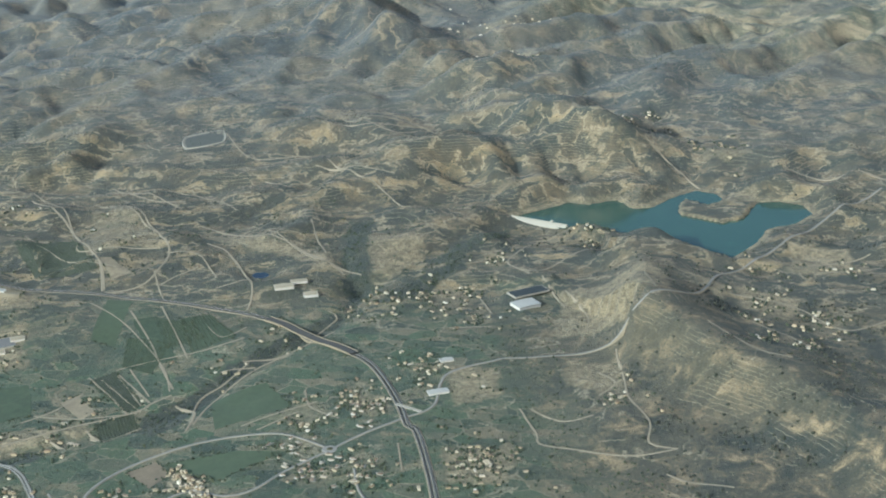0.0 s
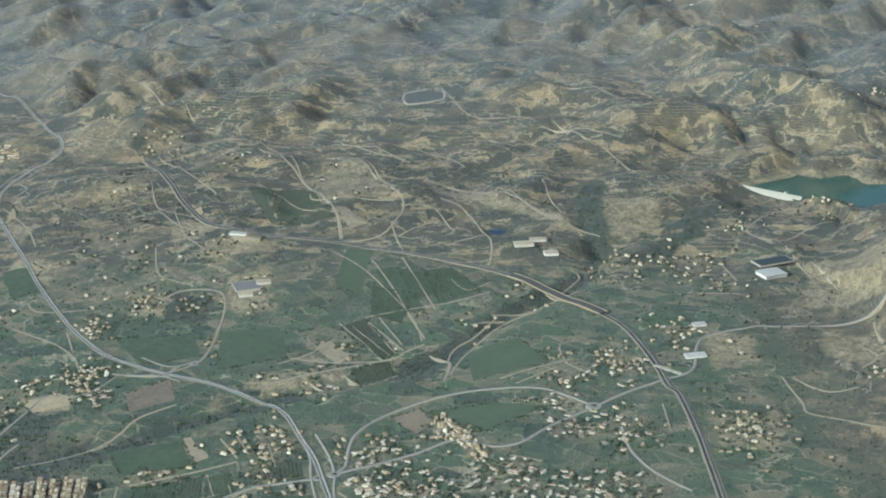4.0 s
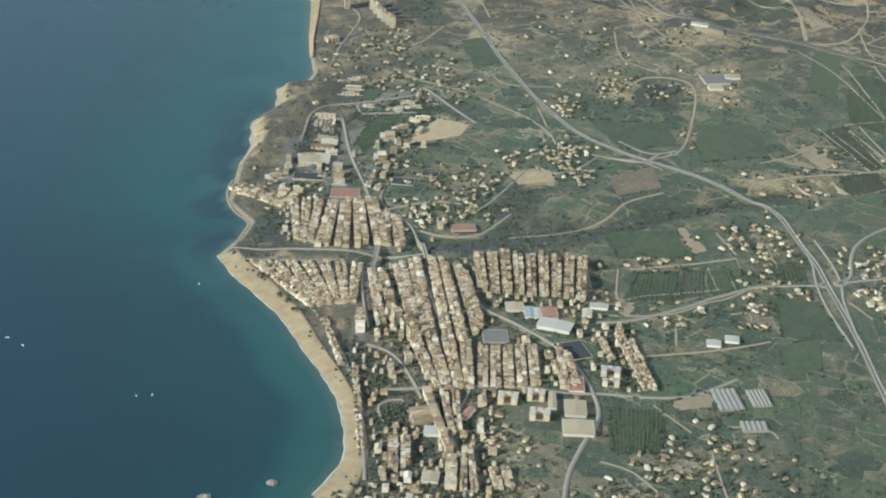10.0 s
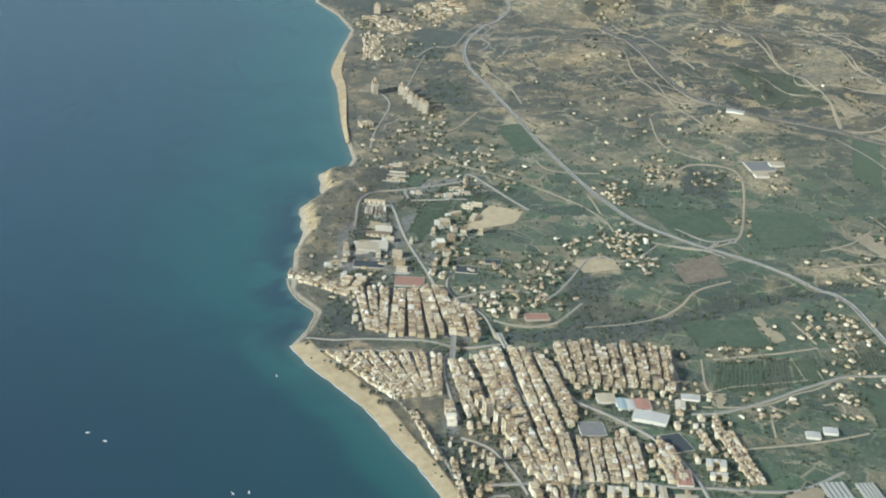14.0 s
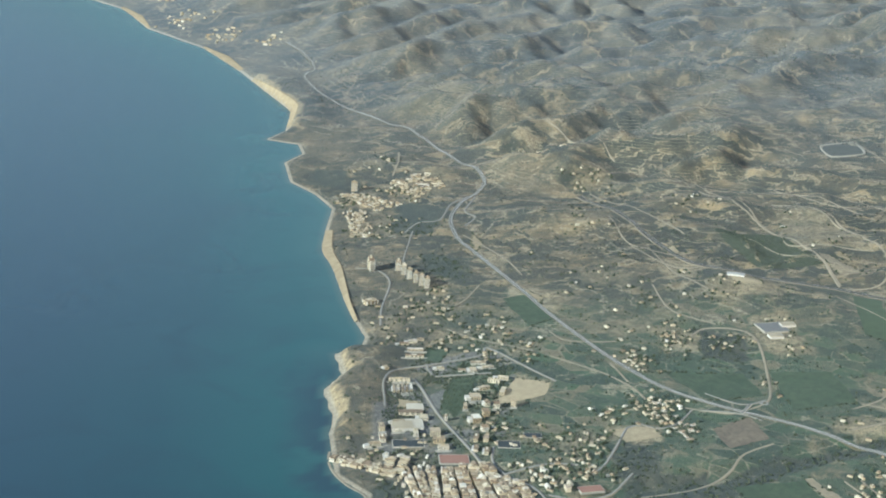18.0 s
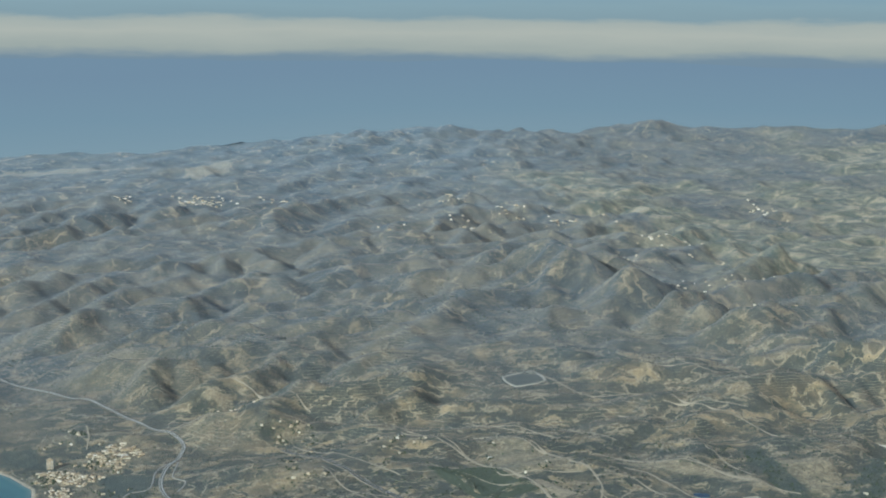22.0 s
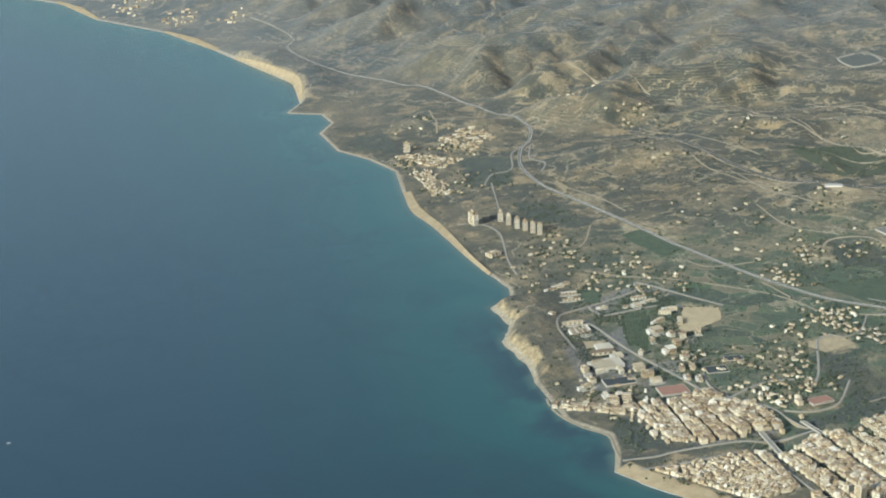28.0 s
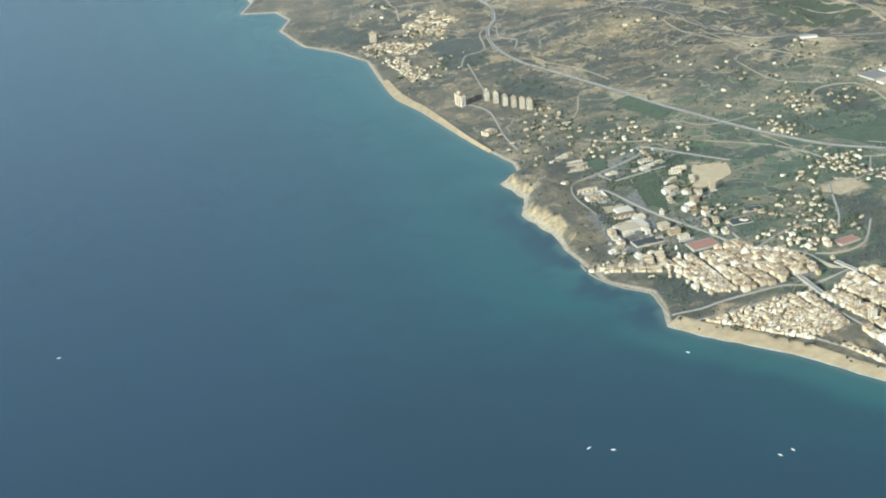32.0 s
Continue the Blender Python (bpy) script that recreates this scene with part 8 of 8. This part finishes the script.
gap = gap[within(gap[:, 0], gap[:, 1], TOWN_OUTLINE)]
gap = gap[~FULL[((gap[:, 1] + 140) / 0.7).astype(int), ((gap[:, 0] + 20) / 0.7).astype(int)]]
park = np.concatenate([np.column_stack([x + r * 0.72 * np.sqrt(gen.rand(int(26 * r))) * np.cos(gen.uniform(0, 6.28, int(26 * r))), y + r * np.sqrt(gen.rand(int(26 * r))) * np.sin(gen.uniform(0, 6.28, int(26 * r)))]) for x, y, r in PARKS])
clumps("park_trees", park, gen.uniform(0.22, 0.5, len(park)), LEAF, "dense dark trees in the town's small parks", 10, 1.1)
clumps("town_trees", gap, gen.uniform(0.18, 0.42, len(gap)), LEAF, "dark trees in the town's gardens and yards", 8)
park = np.column_stack([gen.uniform(0, 50, 5200), gen.uniform(42, 122, 5200)])
park = park[within(park[:, 0], park[:, 1], RESORT_GROUND[0]) & (bumps(park[:, 0], park[:, 1], 9, 99, 2) > -0.1) & ~look_up(CLEAR, park[:, 0], park[:, 1]) & ~look_up(OPEN_FIELD, park[:, 0], park[:, 1])]
taken = np.array([r[4] for r in RESORT])
park = park[np.min(np.hypot(park[:, None, 0] - taken[None, :, 0], park[:, None, 1] - taken[None, :, 1]), 1) > 1.9]
clumps("garden_trees", park, gen.uniform(0.15, 0.42, len(park)), LEAF, "pines and palms in the gardens of the holiday blocks", 9)
edge = []
for a, b in FIELD_EDGES:
    if gen.rand() < 0.6:
        n = int(np.hypot(*(b - a)) / 0.9)
        s = gen.rand(n)[:, None]
        edge.append(a * (1 - s) + b * s + gen.normal(0, 0.25, (n, 2)))
edge = np.concatenate(edge)
clumps("hedge_trees", edge, gen.uniform(0.2, 0.42, len(edge)), LEAF, "broken hedgerows of small trees along the fields", 3)
rows = []
for kind, quad in PARCELS:
    if kind in ("dark", "crop"):
        a, b, c, d = (np.array(q) for q in quad)
        if kind == "crop" and gen.rand() < 0.65:
            continue
        na, nb = int(np.hypot(*(b - a)) / 1.0), int(np.hypot(*(d - a)) / 0.75)
        for u in (np.arange(na) + 0.5) / na:
            for v in (np.arange(nb) + 0.5) / nb:
                if gen.rand() < 0.8:
                    rows.append((a * (1 - u) + b * u) * (1 - v) + (d * (1 - u) + c * u) * v)
rows = np.array(rows)
clumps("orchard_trees", rows, gen.uniform(0.2, 0.32, len(rows)), LEAF, "planted rows of small orchard trees", 4)


def hill_weight(x, y):
    return (0.06 + 0.5 * smooth(-0.1, 0.4, bumps(x, y, 30, 62, 4))) * np.where(on_grid(BARE_AT, x, y) > 0.5, 0.1, 1)


x, y = gen.uniform(-60, 520, 60000), gen.uniform(200, 560, 60000)
keep = (gen.rand(len(x)) < hill_weight(x, y)) & (on_grid(GD, x, y) > 8) & ~within(x, y, RESERVOIR) & ~((y < 430) & look_up(CLEAR, x, np.minimum(y, 429)))
hillside = np.column_stack([x[keep], y[keep]])
clumps("hill_scrub", hillside, gen.uniform(0.18, 0.48, len(hillside)), SCRUB, "dark scrub and pines dotted over the hills", 5, 0.8)
inland = scatter(16000, 330, 500, -120, 240, low_weight)
clumps("inland_trees", inland, gen.uniform(0.3, 0.7, len(inland)), SCRUB, "scrub and olive trees on dry inland slopes", 6)

# street trees and palms that stand alone on the beach and the promenade
m = Mat("palm_bark", 0.9)
BARK = m.done(m.mix(m.noise(5, 3), (0.10, 0.075, 0.05), (0.18, 0.14, 0.10)))
bm = bmesh.new()
bmesh.ops.create_cone(bm, cap_ends=True, segments=7, radius1=0.07, radius2=0.04, depth=0.9, matrix=Matrix.Translation((0, 0, 0.42)))
TRUNK = mesh_of("trunk", bm, BARK)
bm = bmesh.new()
for k in range(14):
    a = k * 2.4
    out = Vector((math.cos(a), math.sin(a), 0))
    side = Vector((-out.y, out.x, 0)) * 0.09
    lift = 0.22 - 0.028 * k
    pts = [Vector((0, 0, 0.86)), Vector((0, 0, 0.86 + lift)) + out * 0.28, Vector((0, 0, 0.72 + lift)) + out * 0.55]
    q = [bm.verts.new(c) for c in (pts[0] - side * 0.4, pts[0] + side * 0.4, pts[1] + side, pts[1] - side, pts[2])]
    bm.faces.new((q[0], q[1], q[2], q[3]))
    bm.faces.new((q[3], q[2], q[4]))
CROWN = mesh_of("crown", bm, LEAF)
walk_line = curve_points([(9, -10), (18.9, -15), (25.9, -22.5), (31.9, -32), (37.4, -42), (42.8, -54), (46.5, -66), (49, -77), (51.5, -89)], 2.2)
clusters = [(13.2, -12.5), (19.8, -21.5), (22.4, -24.4), (25.0, -28.4)]
spots = [(x + gen.normal(0, 0.45), y + gen.normal(0, 0.45)) for x, y in clusters for _ in range(6)] + [tuple(p + gen.normal(0, 0.15, 2)) for p in walk_line]
for x, y in spots:
    thing = tagged(new("palm_tree"), "palm tree with a drooping green crown by the beach", "tree", "beach palms")
    thing.matrix_world = pose(x, y, float(ground_z(x, y)[0]) + 0.08, 0, 0, gen.uniform(0, 360)) @ Matrix.Scale(gen.uniform(0.9, 1.25), 4)
    part("trunk", TRUNK, None, thing)
    part("crown", CROWN, None, thing)
